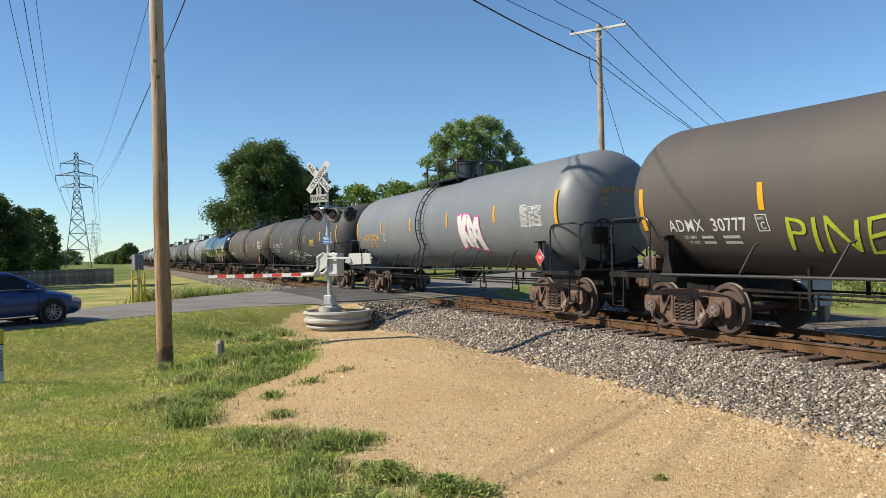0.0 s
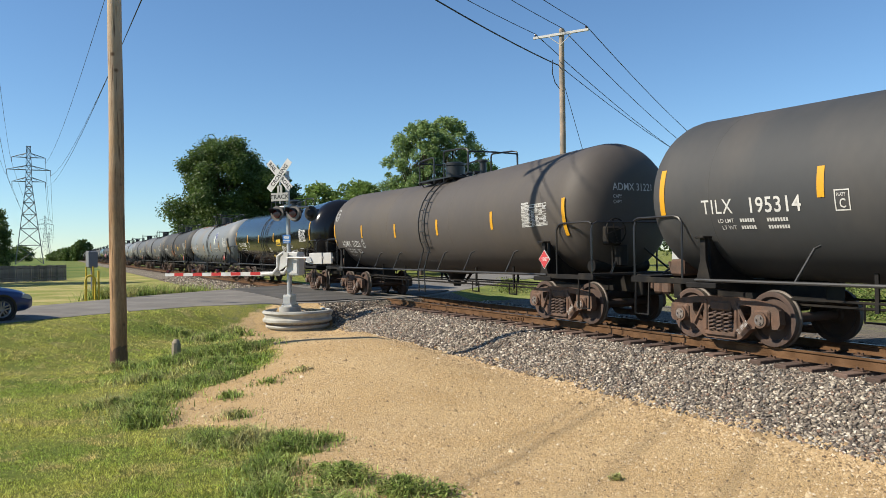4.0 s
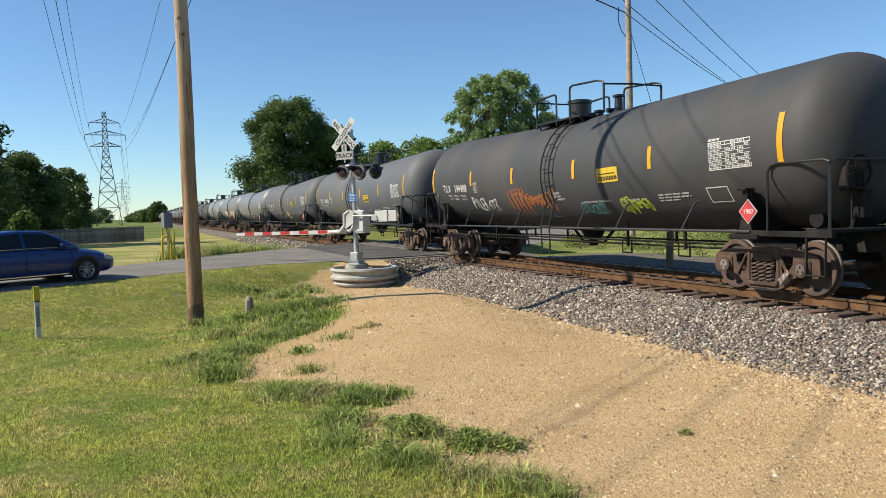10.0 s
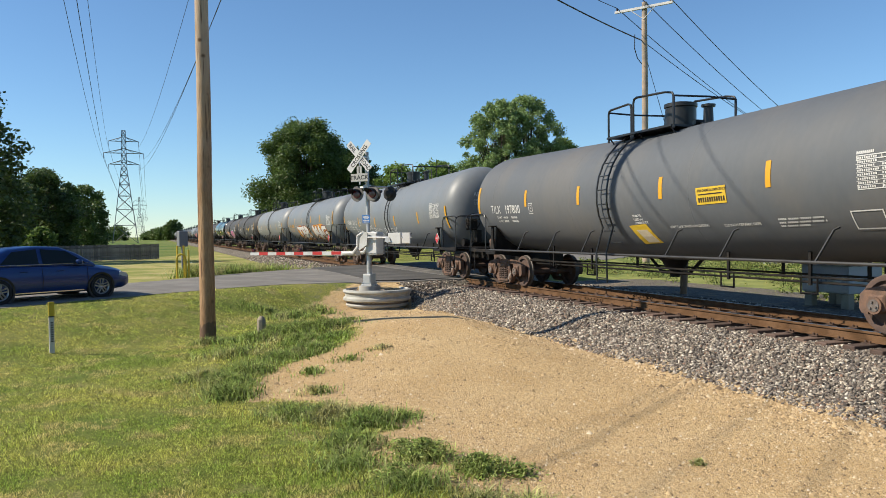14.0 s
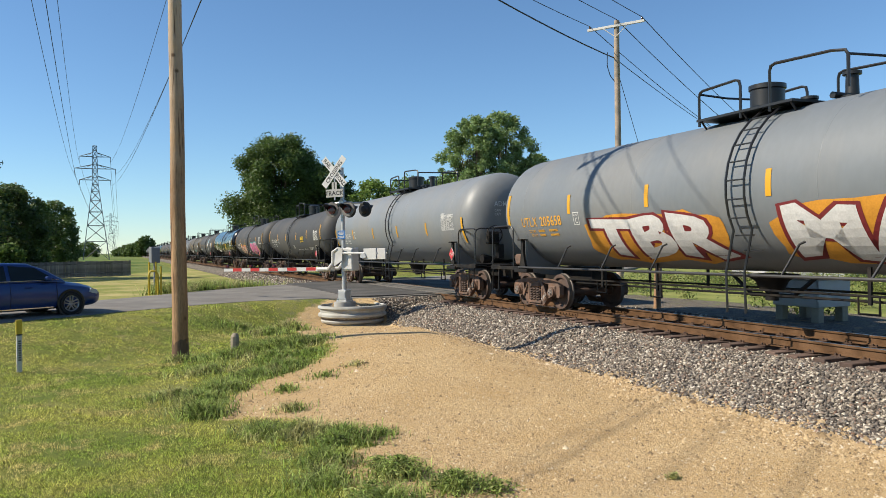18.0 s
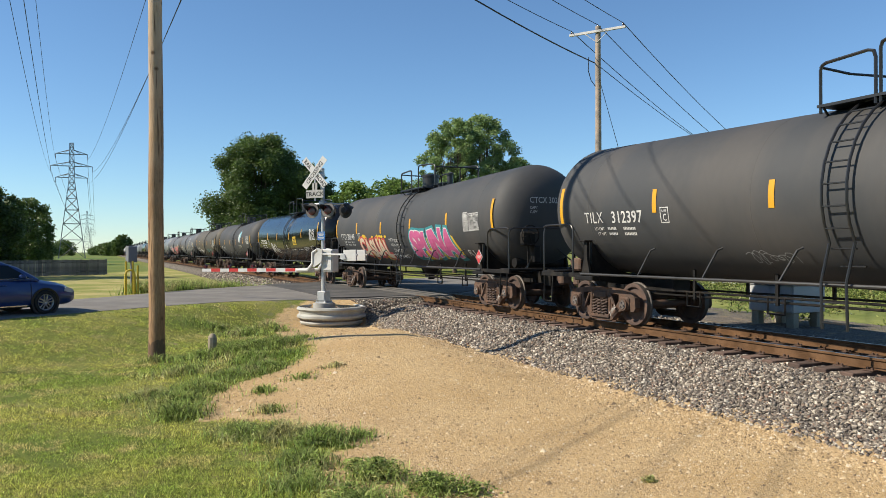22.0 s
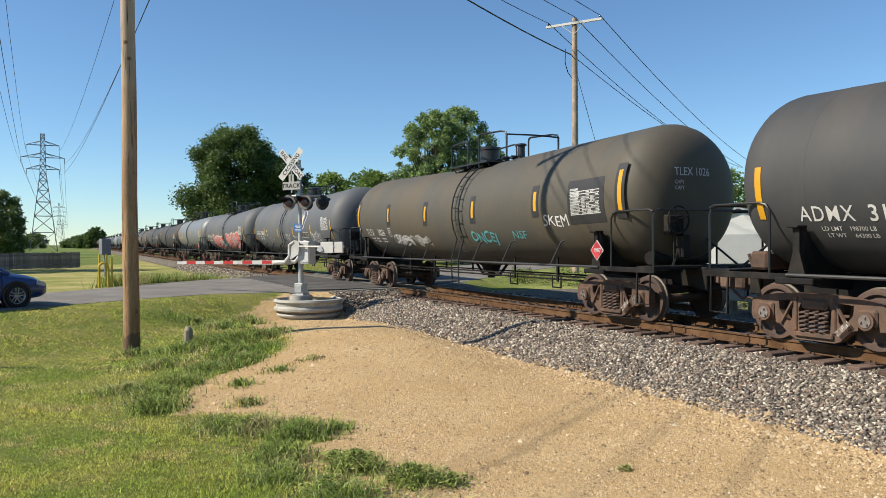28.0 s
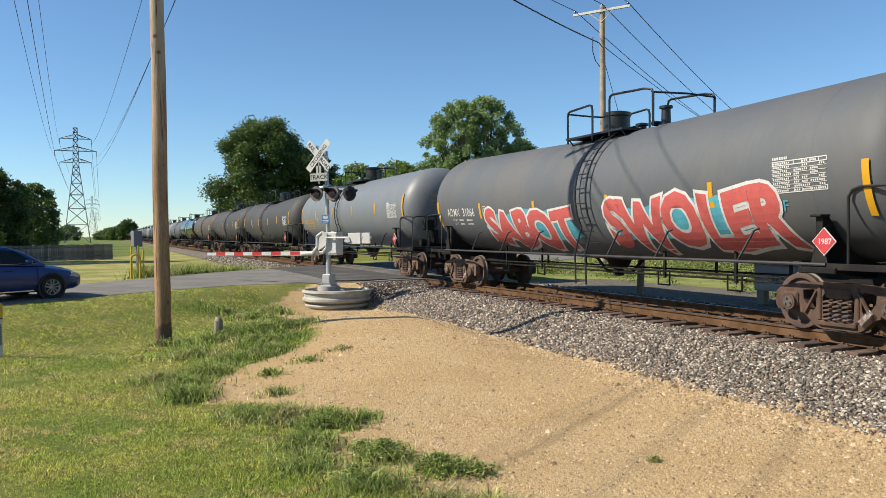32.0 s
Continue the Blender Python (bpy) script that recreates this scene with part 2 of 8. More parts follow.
def ground_material():
    m = bpy.data.materials.new("earth")
    m.use_nodes = True
    nt = m.node_tree
    N, L = nt.nodes, nt.links
    b = N["Principled BSDF"]
    b.inputs["Roughness"].default_value = 0.95
    b.inputs["Specular IOR Level"].default_value = 0.2
    co = N.new("ShaderNodeTexCoord")

    def noise_at(scale, detail=5, rough=0.6):
        n = N.new("ShaderNodeTexNoise")
        n.inputs["Scale"].default_value, n.inputs["Detail"].default_value, n.inputs["Roughness"].default_value = scale, detail, rough
        L.new(co.outputs["Object"], n.inputs["Vector"])
        return n.outputs[0]

    def ramp(value, lo, hi):
        r = N.new("ShaderNodeMapRange")
        r.inputs["From Min"].default_value, r.inputs["From Max"].default_value = lo, hi
        L.new(value, r.inputs["Value"])
        return r.outputs[0]

    def blend(fac, a, c):
        mx = N.new("ShaderNodeMix")
        mx.data_type = "RGBA"
        L.new(fac, mx.inputs[0])
        for i, v in ((6, a), (7, c)):
            if isinstance(v, tuple):
                mx.inputs[i].default_value = (*deep(v), 1)
            else:
                L.new(v, mx.inputs[i])
        return mx.outputs[2]

    def attr(name):
        a = N.new("ShaderNodeAttribute")
        a.attribute_name = name
        return a.outputs["Fac"]

    def add(a, c, k=1.0):
        ml = N.new("ShaderNodeMath")
        ml.operation = "MULTIPLY_ADD"
        L.new(c, ml.inputs[0])
        ml.inputs[1].default_value = k
        L.new(a, ml.inputs[2])
        return ml.outputs[0]

    grass = blend(ramp(noise_at(0.55, 4), 0.38, 0.62), (0.20, 0.27, 0.04), (0.42, 0.40, 0.10))
    grass = blend(ramp(noise_at(1.6, 6), 0.56, 0.7), grass, (0.58, 0.46, 0.22))
    grass = blend(ramp(noise_at(38, 4), 0.40, 0.62), grass, (0.12, 0.15, 0.03))
    dirt = blend(ramp(noise_at(0.8, 5), 0.35, 0.65), (0.675, 0.451, 0.201), (0.813, 0.582, 0.298))
    dirt = blend(ramp(noise_at(33.733, 6.013, 0.920), 0.50, 0.62), dirt, (0.496, 0.340, 0.167))
    dirt = blend(ramp(noise_at(120, 2), 0.60, 0.66), dirt, (0.397, 0.276, 0.150))
    dirt = blend(ramp(noise_at(70, 3), 0.54, 0.66), dirt, (0.773, 0.631, 0.437))
    dirt = blend(ramp(noise_at(9, 5), 0.6, 0.72), dirt, (0.417, 0.291, 0.161))
    gravel = blend(ramp(noise_at(24, 3), 0.4, 0.62), (0.09, 0.078, 0.065), (0.34, 0.30, 0.245))
    field = blend(ramp(noise_at(0.03, 4), 0.4, 0.6), (0.11, 0.19, 0.035), (0.24, 0.27, 0.07))
    edge = add(attr("dirt"), noise_at(2.2, 6), 0.9)
    parched = blend(ramp(noise_at(0.35, 5), 0.40, 0.62), (0.30, 0.33, 0.08), (0.56, 0.48, 0.20))
    grass = blend(attr("dry"), grass, parched)
    col = blend(ramp(edge, 0.88, 1.02), grass, dirt)
    col = blend(ramp(attr("field"), 0.4, 0.6), col, field)
    wild = blend(ramp(noise_at(0.5, 5), 0.35, 0.65), (0.19, 0.25, 0.055), (0.40, 0.42, 0.13))
    col = blend(ramp(add(attr("rough"), noise_at(0.9, 5), 0.6), 0.6, 0.9), col, wild)
    col = blend(ramp(add(attr("gravel"), noise_at(3.5, 4), 0.5), 0.66, 0.86), col, gravel)
    L.new(col, b.inputs["Base Color"])
    bp = N.new("ShaderNodeBump")
    bp.inputs["Strength"].default_value, bp.inputs["Distance"].default_value = 1.0, 0.025
    L.new(add(noise_at(60, 4), noise_at(9, 4), 1.2), bp.inputs["Height"])
    L.new(bp.outputs[0], b.inputs["Normal"])
    return m


def build_ground():
    xs = spaced(-3000, -6, 21, 3000, 0.15)
    ys = spaced(-600, 2, 40, 4200, 0.16)
    gx, gy = np.meshgrid(xs, ys)
    gz = height(gx, gy)
    verts = np.stack([gx, gy, gz], -1).reshape(-1, 3)
    nx, ny = len(xs), len(ys)
    i = np.arange(nx * ny).reshape(ny, nx)
    quads = np.stack([i[:-1, :-1], i[:-1, 1:], i[1:, 1:], i[1:, :-1]], -1).reshape(-1, 4)
    ob = tri_mesh("ground", verts, quads, ground_material())
    ob.data.shade_smooth()
    fx, fy = verts[:, 0], verts[:, 1]
    away = np.abs(fx - TRACK_X)
    masks = {
        "dirt": np.clip(0.5 + edge_distance(fx, fy, DIRT) * 0.9, 0, 1) * (1 - ease(7.9, 8.3, fx)) + 0.75 * np.clip((fx - 13) * 2, 0, 1) * (fx < 16.5) * (fy > 8) * (fy < 26),
        "gravel": np.clip(np.maximum((3.5 - away) * 2.5, np.maximum(0.62 * (fx > 13.5) * (fx < 18.6) * (fy < 26) * (fy > -20), 0.42 * (np.hypot(fx - 6.6, fy - 24.7) < 2.3) * (fx < 7.6))), 0, 1),
        "dry": ease(27, 33, fy - 0.8 * fx) * (fx < 8) * (fy < 110),
        "rough": ease(16.2, 17.5, fx) * (fy < 60) * (fx < 60),
        "field": ease(84, 88, fy - 0.9 * fx) * (fx < 6),
    }
    for key, values in masks.items():
        a = ob.data.attributes.new(key, "FLOAT", "POINT")
        a.data.foreach_set("value", values.astype(np.float32))
    return tagged(ob, "mown lawn, sandy dirt patch and fields on flat land", "ground", kind="structure")


build_ground()

ASPHALT = mat("asphalt", (0.20, 0.185, 0.162), 0.9, vary=0.2, scale=1.2, fine=120, bump=0.35, second=(0.265, 0.245, 0.215), amount=0.45, dist=0.004)
CROSSING = mat("crossing_asphalt", (0.07, 0.066, 0.06), 0.9, vary=0.3, scale=1.5, fine=120, bump=0.35, second=(0.12, 0.112, 0.10), amount=0.4, dist=0.004)


def build_road():
    """An asphalt slab that follows the road's two edges and spans the track."""
    bm = bmesh.new()
    near, far = [Vector((x, y, 0)) for x, y in ROAD_NEAR], [Vector((x, y, 0)) for x, y in ROAD_FAR]

    def along(line, x):
        for a, b in zip(line, line[1:]):
            if a.x <= x <= b.x:
                return a.lerp(b, (x - a.x) / (b.x - a.x))
        return line[-1]
    stations = sorted({-70, -45, -20, -10, -5, 0, 2, 4, 6, 8, 9.4, 10.3, 12.5, 14, 18, 24, 35, 60})
    rows = []
    for x in stations:
        a, b = along(near, x), along(far, x)
        row = []
        for k in range(9):
            p = a.lerp(b, k / 8)
            crown = 0.05 * (1 - (k / 4 - 1) ** 2)
            z = 0.67 + crown if abs(x - TRACK_X) > 2.4 else 0.705
            row.append(bm.verts.new((p.x, p.y, z)))
        rows.append(row)
    for r, s in zip(rows, rows[1:]):
        for k in range(8):
            bm.faces.new((r[k], s[k], s[k + 1], r[k + 1]))
    base = list(bm.faces)
    out = bmesh.ops.extrude_face_region(bm, geom=base)
    bmesh.ops.translate(bm, vec=(0, 0, -0.25), verts=[v for v in out["geom"] if isinstance(v, bmesh.types.BMVert)])
    bmesh.ops.recalc_face_normals(bm, faces=bm.faces)
    # newer dark asphalt laid over the road on both sides of the rails
    patch = bmesh.new()
    for x0, x1 in ((7.3, 10.52), (12.18, 15.0)):
        rows = []
        for k in range(7):
            x = x0 + (x1 - x0) * k / 6
            a, b = along(near, x), along(far, x)
            rows.append([patch.verts.new((*(a.lerp(b, 0.03 + 0.94 * j / 8)).xy, 0.728 if abs(x - TRACK_X) < 4.2 else 0.72)) for j in range(9)])
        for r, s in zip(rows, rows[1:]):
            for j in range(8):
                patch.faces.new((r[j], s[j], s[j + 1], r[j + 1]))
    out = bmesh.ops.extrude_face_region(patch, geom=list(patch.faces))
    bmesh.ops.translate(patch, vec=(0, 0, -0.12), verts=[v for v in out["geom"] if isinstance(v, bmesh.types.BMVert)])
    bmesh.ops.recalc_face_normals(patch, faces=patch.faces)
    tagged(finish("crossing_surface", patch, CROSSING), "dark asphalt surface of the level crossing", "road", kind="structure")
    return tagged(finish("road", bm, ASPHALT), "worn grey asphalt road rising to the crossing", "road", kind="structure")


build_road()

# ---- track ----
def crushed_rock(name, tones, rough=0.9):
    """Loose stones, each of one tone out of a range from dark to pale."""
    m = bpy.data.materials.new(name)
    m.use_nodes = True
    N, L = m.node_tree.nodes, m.node_tree.links
    b = N["Principled BSDF"]
    b.inputs["Roughness"].default_value = rough
    geo = N.new("ShaderNodeNewGeometry")
    ramp = N.new("ShaderNodeValToRGB")
    L.new(geo.outputs["Random Per Island"], ramp.inputs[0])
    e = ramp.color_ramp.elements
    e[0].position, e[0].color = tones[0][0], (*deep(tones[0][1]), 1)
    e[1].position, e[1].color = tones[-1][0], (*deep(tones[-1][1]), 1)
    for at, c in tones[1:-1]:
        e.new(at).color = (*deep(c), 1)
    co, n = N.new("ShaderNodeTexCoord"), N.new("ShaderNodeTexNoise")
    n.inputs["Scale"].default_value, n.inputs["Detail"].default_value = 45, 4
    L.new(co.outputs["Object"], n.inputs["Vector"])
    mr = N.new("ShaderNodeMapRange")
    mr.inputs["To Min"].default_value, mr.inputs["To Max"].default_value = 0.6, 1.4
    L.new(n.outputs[0], mr.inputs["Value"])
    hue = N.new("ShaderNodeHueSaturation")
    L.new(ramp.outputs[0], hue.inputs["Color"])
    L.new(mr.outputs[0], hue.inputs["Value"])
    L.new(hue.outputs[0], b.inputs["Base Color"])
    return m


BALLAST = crushed_rock("ballast_stone", [(0.0, (0.075, 0.06, 0.05)), (0.3, (0.19, 0.16, 0.135)), (0.6, (0.31, 0.265, 0.215)), (0.66, (0.29, 0.17, 0.115)), (0.72, (0.35, 0.30, 0.24)), (0.88, (0.56, 0.49, 0.39)), (1.0, (0.84, 0.77, 0.65))])
PEBBLE = crushed_rock("pebble_tan", [(0.0, (0.175, 0.117, 0.070)), (0.15, (0.398, 0.275, 0.140)), (0.6, (0.632, 0.450, 0.234)), (0.9, (0.737, 0.550, 0.316)), (1.0, (0.889, 0.760, 0.562))])
RUST = mat("rail_rust", (0.125, 0.066, 0.031), 0.9, vary=0.25, scale=4, fine=60, bump=0.2, second=(0.178, 0.098, 0.05), amount=0.45, gloss=0.2)
POLISH = mat("rail_head_steel", (0.35, 0.31, 0.27), 0.35, 0.9, vary=0.1, second=(0.2, 0.12, 0.07), amount=0.35)
TIE = mat("tie_wood", (0.12, 0.075, 0.055), 0.9, vary=0.3, scale=5, fine=50, bump=0.5, second=(0.17, 0.11, 0.085), amount=0.5, rnd=0.3)
SPIKE = mat("spike_iron", (0.10, 0.055, 0.035), 0.8, vary=0.2)
RAIL_SHAPE = [(-0.072, -0.172), (0.072, -0.172), (0.072, -0.160), (0.012, -0.142), (0.009, -0.05), (0.034, -0.036), (0.036, -0.006), (0.028, 0.0),
              (-0.028, 0.0), (-0.036, -0.006), (-0.034, -0.036), (-0.009, -0.05), (-0.012, -0.142), (-0.072, -0.160)]


def build_track():
    track = tagged(empty("railway_track", Matrix.Translation((TRACK_X, 0, RAIL_Z))), "rusty steel rails on wooden ties in grey ballast", "railway track", kind="structure")
    for side in (-1, 1):
        bm = bmesh.new()
        ends = []
        for y in (-80, 1500):
            ends.append([bm.verts.new((side * 0.753 + x, y, z)) for x, z in RAIL_SHAPE])
        n = len(RAIL_SHAPE)
        for i in range(n):
            f = bm.faces.new((ends[0][i], ends[0][(i + 1) % n], ends[1][(i + 1) % n], ends[1][i]))
            f.material_index = 1 if i == 7 else 0
        part("rail", bm, [RUST, POLISH], track, smooth=False)
        # joint bars
        for y in (5.2, 16.9, 22.4):
            bm = bmesh.new()
            for s in (-1, 1):
                box(bm, (side * 0.753 + s * 0.022 - 0.014, y - 0.45, -0.135), (side * 0.753 + s * 0.022 + 0.014, y + 0.45, -0.055), 0.006)
                for k in range(6):
                    rod(bm, (side * 0.753 + s * 0.03, y - 0.38 + 0.15 * k, -0.095), (side * 0.753 + s * 0.062, y - 0.38 + 0.15 * k, -0.095), 0.018, 6)
            part("joint_bar", bm, RUST, track)
    rng = random.Random(4)
    bm = bmesh.new()
    box(bm, (-1.3, -0.115, -0.37), (1.3, 0.115, -0.185), 0.012)
    first = part("tie", bm, TIE, track, smooth=False)
    bm = bmesh.new()
    for side in (-1, 1):
        box(bm, (side * 0.753 - 0.17, -0.09, -0.186), (side * 0.753 + 0.17, 0.09, -0.168), 0.003)
        for dx, dy in ((-0.1, 0.05), (0.1, -0.05), (-0.145, -0.06), (0.145, 0.06)):
            box(bm, (side * 0.753 + dx - 0.016, dy - 0.016, -0.17), (side * 0.753 + dx + 0.016, dy + 0.016, -0.135), 0.004)
    plates = part("tie_plate", bm, SPIKE, track, smooth=False)
    ys = [TIE_START + TIE_STEP * i for i in range(59)]
    for i, y in enumerate(ys):
        t, p = (first, plates) if i == 0 else (first.copy(), plates.copy())
        if i:
            scene.collection.objects.link(t)
            scene.collection.objects.link(p)
        t.matrix_basis = pose(rng.uniform(-0.05, 0.05), y + rng.uniform(-0.04, 0.04), rng.uniform(-0.012, 0.008), 0, 0, rng.uniform(-1.2, 1.2))
        p.matrix_basis = pose(0, y, 0)
    v, f = [], []
    for y in [40.5 + 0.51 * i for i in range(500)]:
        k = len(v)
        v += [(x, y + dy, z) for z in (-0.33, -0.185) for x, dy in ((-1.3, -0.11), (1.3, -0.11), (1.3, 0.11), (-1.3, 0.11))]
        f += [(k + 4, k + 5, k + 6, k + 7), (k, k + 1, k + 5, k + 4), (k + 2, k + 3, k + 7, k + 6), (k + 3, k, k + 4, k + 7), (k + 1, k + 2, k + 6, k + 5)]
    tagged(raw_mesh("far_ties", v, f, TIE, track), kind="stuff")


build_track()

# ---- tank cars ----
R, HALF, CAR_L = 1.49, 7.75, 18.9975
BLACK_STEEL = mat("underframe_black", (0.014, 0.013, 0.013), 0.65, vary=0.3, scale=4, fine=40, bump=0.15, second=(0.032, 0.027, 0.022), amount=0.35, gloss=0.2)
TRUCK = mat("truck_grime", (0.128, 0.088, 0.069), 0.85, vary=0.3, scale=6, fine=60, bump=0.3, second=(0.17, 0.102, 0.072), amount=0.5, rnd=0.3, gloss=0.25)
WHEEL = mat("wheel_steel", (0.085, 0.054, 0.044), 0.8, 0.0, vary=0.25, scale=5, second=(0.11, 0.066, 0.048), amount=0.45, rnd=0.2)
TREAD = mat("wheel_tread", (0.13, 0.11, 0.095), 0.6, 0.4, vary=0.1)
CAP = mat("bearing_cap", (0.20, 0.165, 0.145), 0.6, 0.3, vary=0.3, scale=8, second=(0.26, 0.25, 0.25), amount=0.3, rnd=0.45)
SPRING = mat("spring_steel", (0.15, 0.10, 0.08), 0.8, 0.0, vary=0.25)
WHITE = mat("stencil_white", (0.72, 0.72, 0.70), 0.6, vary=0.12, fine=30, bump=0)
YELLOW = mat("reflective_yellow", (0.78, 0.40, 0.015), 0.4, vary=0.08, bump=0)
ORANGE = mat("stencil_orange", (0.84, 0.42, 0.035), 0.6, bump=0)
RED = mat("placard_red", (0.62, 0.05, 0.06), 0.5, bump=0)
STENCIL_WORN = mat("stencil_worn", (0.50, 0.47, 0.44), 0.8, vary=0.4, scale=20, second=(0.20, 0.15, 0.12), amount=0.45, bump=0)

PAINT = {
    "black": dict(base=(0.010, 0.010, 0.011), rough=0.16, second=(0.013, 0.013, 0.014), amount=0.3, gloss=0.42),
    "charcoal": dict(base=(0.046, 0.050, 0.055), rough=0.7, second=(0.073, 0.069, 0.066), amount=0.4),
    "dark_brown": dict(base=(0.085, 0.074, 0.068), rough=0.68, second=(0.100, 0.084, 0.069), amount=0.4),
    "olive": dict(base=(0.085, 0.080, 0.065), rough=0.68, second=(0.111, 0.090, 0.059), amount=0.45),
    "slate": dict(base=(0.112, 0.124, 0.140), rough=0.66, second=(0.139, 0.139, 0.139), amount=0.4),
    "grey": dict(base=(0.197, 0.220, 0.241), rough=0.5, second=(0.231, 0.238, 0.238), amount=0.4),
    "light_grey": dict(base=(0.236, 0.258, 0.276), rough=0.5, second=(0.264, 0.264, 0.253), amount=0.4),
    "rusty_grey": dict(base=(0.213, 0.244, 0.273), rough=0.6, second=(0.238, 0.230, 0.216), amount=0.4),
    "pale": dict(base=(0.458, 0.472, 0.466), rough=0.6, second=(0.501, 0.486, 0.458), amount=0.4),
}


def paint(kind):
    # rain has left faint upright streaks in the dust
    return mat("tank_paint_" + kind, vary=0.07, scale=0.8, fine=9, bump=0.02, stretch=(0.5, 1.0, 0.5), **PAINT[kind])


def axis_z(y, slope):
    """Height of the tank's axis over the rail: the tank's two halves fall a little to the middle."""
    return 2.60 + slope * (abs(y) - HALF)


def on_tank(y, v, off, slope):
    """A place on the near side: v is the height over the rail at which it lies when measured along the shell."""
    zc = axis_z(y, slope)
    a = (v - 2.60) / R
    return Vector((-(R + off) * math.cos(a), y, zc + (R + off) * math.sin(a)))


def tank_mesh(slope, HALF=HALF):
    n = 48
    rings = []
    prof = []
    for k in range(9):
        a = math.pi / 2 * k / 8
        prof.append((-HALF - 0.76 * math.cos(a), R * math.sin(a) ** 0.62 if k else 0.0))
    ys = [(y, r) for y, r in prof] + [(-HALF + 0.05 + (HALF - 0.05) * k / 4, R) for k in range(5)]
    ys = ys + [(-y, r) for y, r in ys[-2::-1]]
    bm = bmesh.new()
    for y, r in ys:
        zc = axis_z(max(-HALF, min(HALF, y)), slope)
        rings.append([bm.verts.new((0, y, zc))] if r == 0 else [bm.verts.new((r * math.sin(2 * math.pi * j / n), y, zc + r * math.cos(2 * math.pi * j / n))) for j in range(n)])
    for a, b in zip(rings, rings[1:]):
        for j in range(n):
            k = (j + 1) % n
            if len(a) == 1:
                bm.faces.new((a[0], b[j], b[k]))
            elif len(b) == 1:
                bm.faces.new((a[j], b[0], a[k]))
            else:
                bm.faces.new((a[j], b[j], b[k], a[k]))
    bmesh.ops.recalc_face_normals(bm, faces=bm.faces)
    return bm


def weld_band(y, slope, w=0.05, t=0.004):
    bm = bmesh.new()
    n = 48
    zc = axis_z(y, slope)
    rr = []
    for yy, r in ((y - w, R - 0.004), (y - w * 0.6, R + t), (y + w * 0.6, R + t), (y + w, R - 0.004)):
        rr.append([bm.verts.new((r * math.sin(2 * math.pi * j / n), yy, zc + r * math.cos(2 * math.pi * j / n))) for j in range(n)])
    for a, b in zip(rr, rr[1:]):
        for j in range(n):
            bm.faces.new((a[j], b[j], b[(j + 1) % n], a[(j + 1) % n]))
    bmesh.ops.recalc_face_normals(bm, faces=bm.faces)
    return bm


PARTS = {}


def shared(name, make, material, parent, label="", smooth=35, m=None, key=None):
    """A part whose mesh is made once and then used again."""
    key = key or name
    if key not in PARTS:
        ob = finish(name, make(), material, None, smooth)
        PARTS[key] = ob.data
    else:
        ob = new(name, PARTS[key])
    ob.parent = parent
    if m is not None:
        ob.matrix_basis = m
    if label:
        ob["label"] = label
    return ob


# truck (bogie) pieces, in the truck's own space: origin on the rail top between the axles
def side_frame_bm():
    bm = bmesh.new()
    half = [(0.34, 0.80), (0.62, 0.78), (0.90, 0.745), (1.10, 0.70), (1.20, 0.62), (1.22, 0.40), (1.17, 0.32), (1.06, 0.31), (1.045, 0.46), (0.735, 0.46), (0.72, 0.30), (0.63, 0.28), (0.44, 0.11), (0.34, 0.07)]
    outer = half + [(-y, z) for y, z in half[::-1]]
    holes = [[(-0.27, 0.21), (0.27, 0.21), (0.29, 0.56), (0.24, 0.64), (-0.24, 0.64), (-0.29, 0.56)]]
    for e in (-1, 1):
        holes.append([(e * y, z) for y, z in ((0.66, 0.66), (0.45, 0.68), (0.40, 0.62), (0.41, 0.40), (0.45, 0.34), (0.52, 0.36), (0.65, 0.52))])
    edges = []
    for loop in [outer] + holes:
        vs = [bm.verts.new((0, y, z)) for y, z in loop]
        edges += [bm.edges.new((vs[i], vs[(i + 1) % len(vs)])) for i in range(len(vs))]
    bmesh.ops.triangle_fill(bm, edges=edges, use_beauty=True, normal=(1, 0, 0))
    out = bmesh.ops.extrude_face_region(bm, geom=list(bm.faces))
    bmesh.ops.translate(bm, vec=(0.13, 0, 0), verts=[v for v in out["geom"] if isinstance(v, bmesh.types.BMVert)])
    bmesh.ops.recalc_face_normals(bm, faces=bm.faces)
    for s in (-1, 1):
        box(bm, (-0.05, s * 0.89 - 0.15, 0.36), (0.12, s * 0.89 + 0.15, 0.62), 0.03)
        rod(bm, (-0.09, s * 0.89, 0.457), (0.05, s * 0.89, 0.457), 0.135, 16)
        rod(bm, (-0.02, s * 0.60, 0.30), (-0.02, s * 0.38, 0.66), 0.03, 6)
    box(bm, (-0.05, -0.34, 0.12), (0.14, 0.34, 0.20), 0.015)
    box(bm, (-0.035, -0.23, 0.56), (0.14, 0.23, 0.72), 0.03)
    for e in (-1, 1):
        box(bm, (-0.025, e * 0.34 - 0.035, 0.20), (0.10, e * 0.34 + 0.035, 0.74), 0.015)
    return bm


def spring_bm():
    bm = bmesh.new()
    for cx in (-0.17, 0.0, 0.17):
        pts = [(-0.01 + 0.062 * math.cos(a), cx + 0.062 * math.sin(a), 0.20 + 0.34 * a / (2 * math.pi * 5)) for a in np.linspace(0, 2 * math.pi * 5, 41)]
        pipe(bm, pts, 0.018, 5)
    return bm


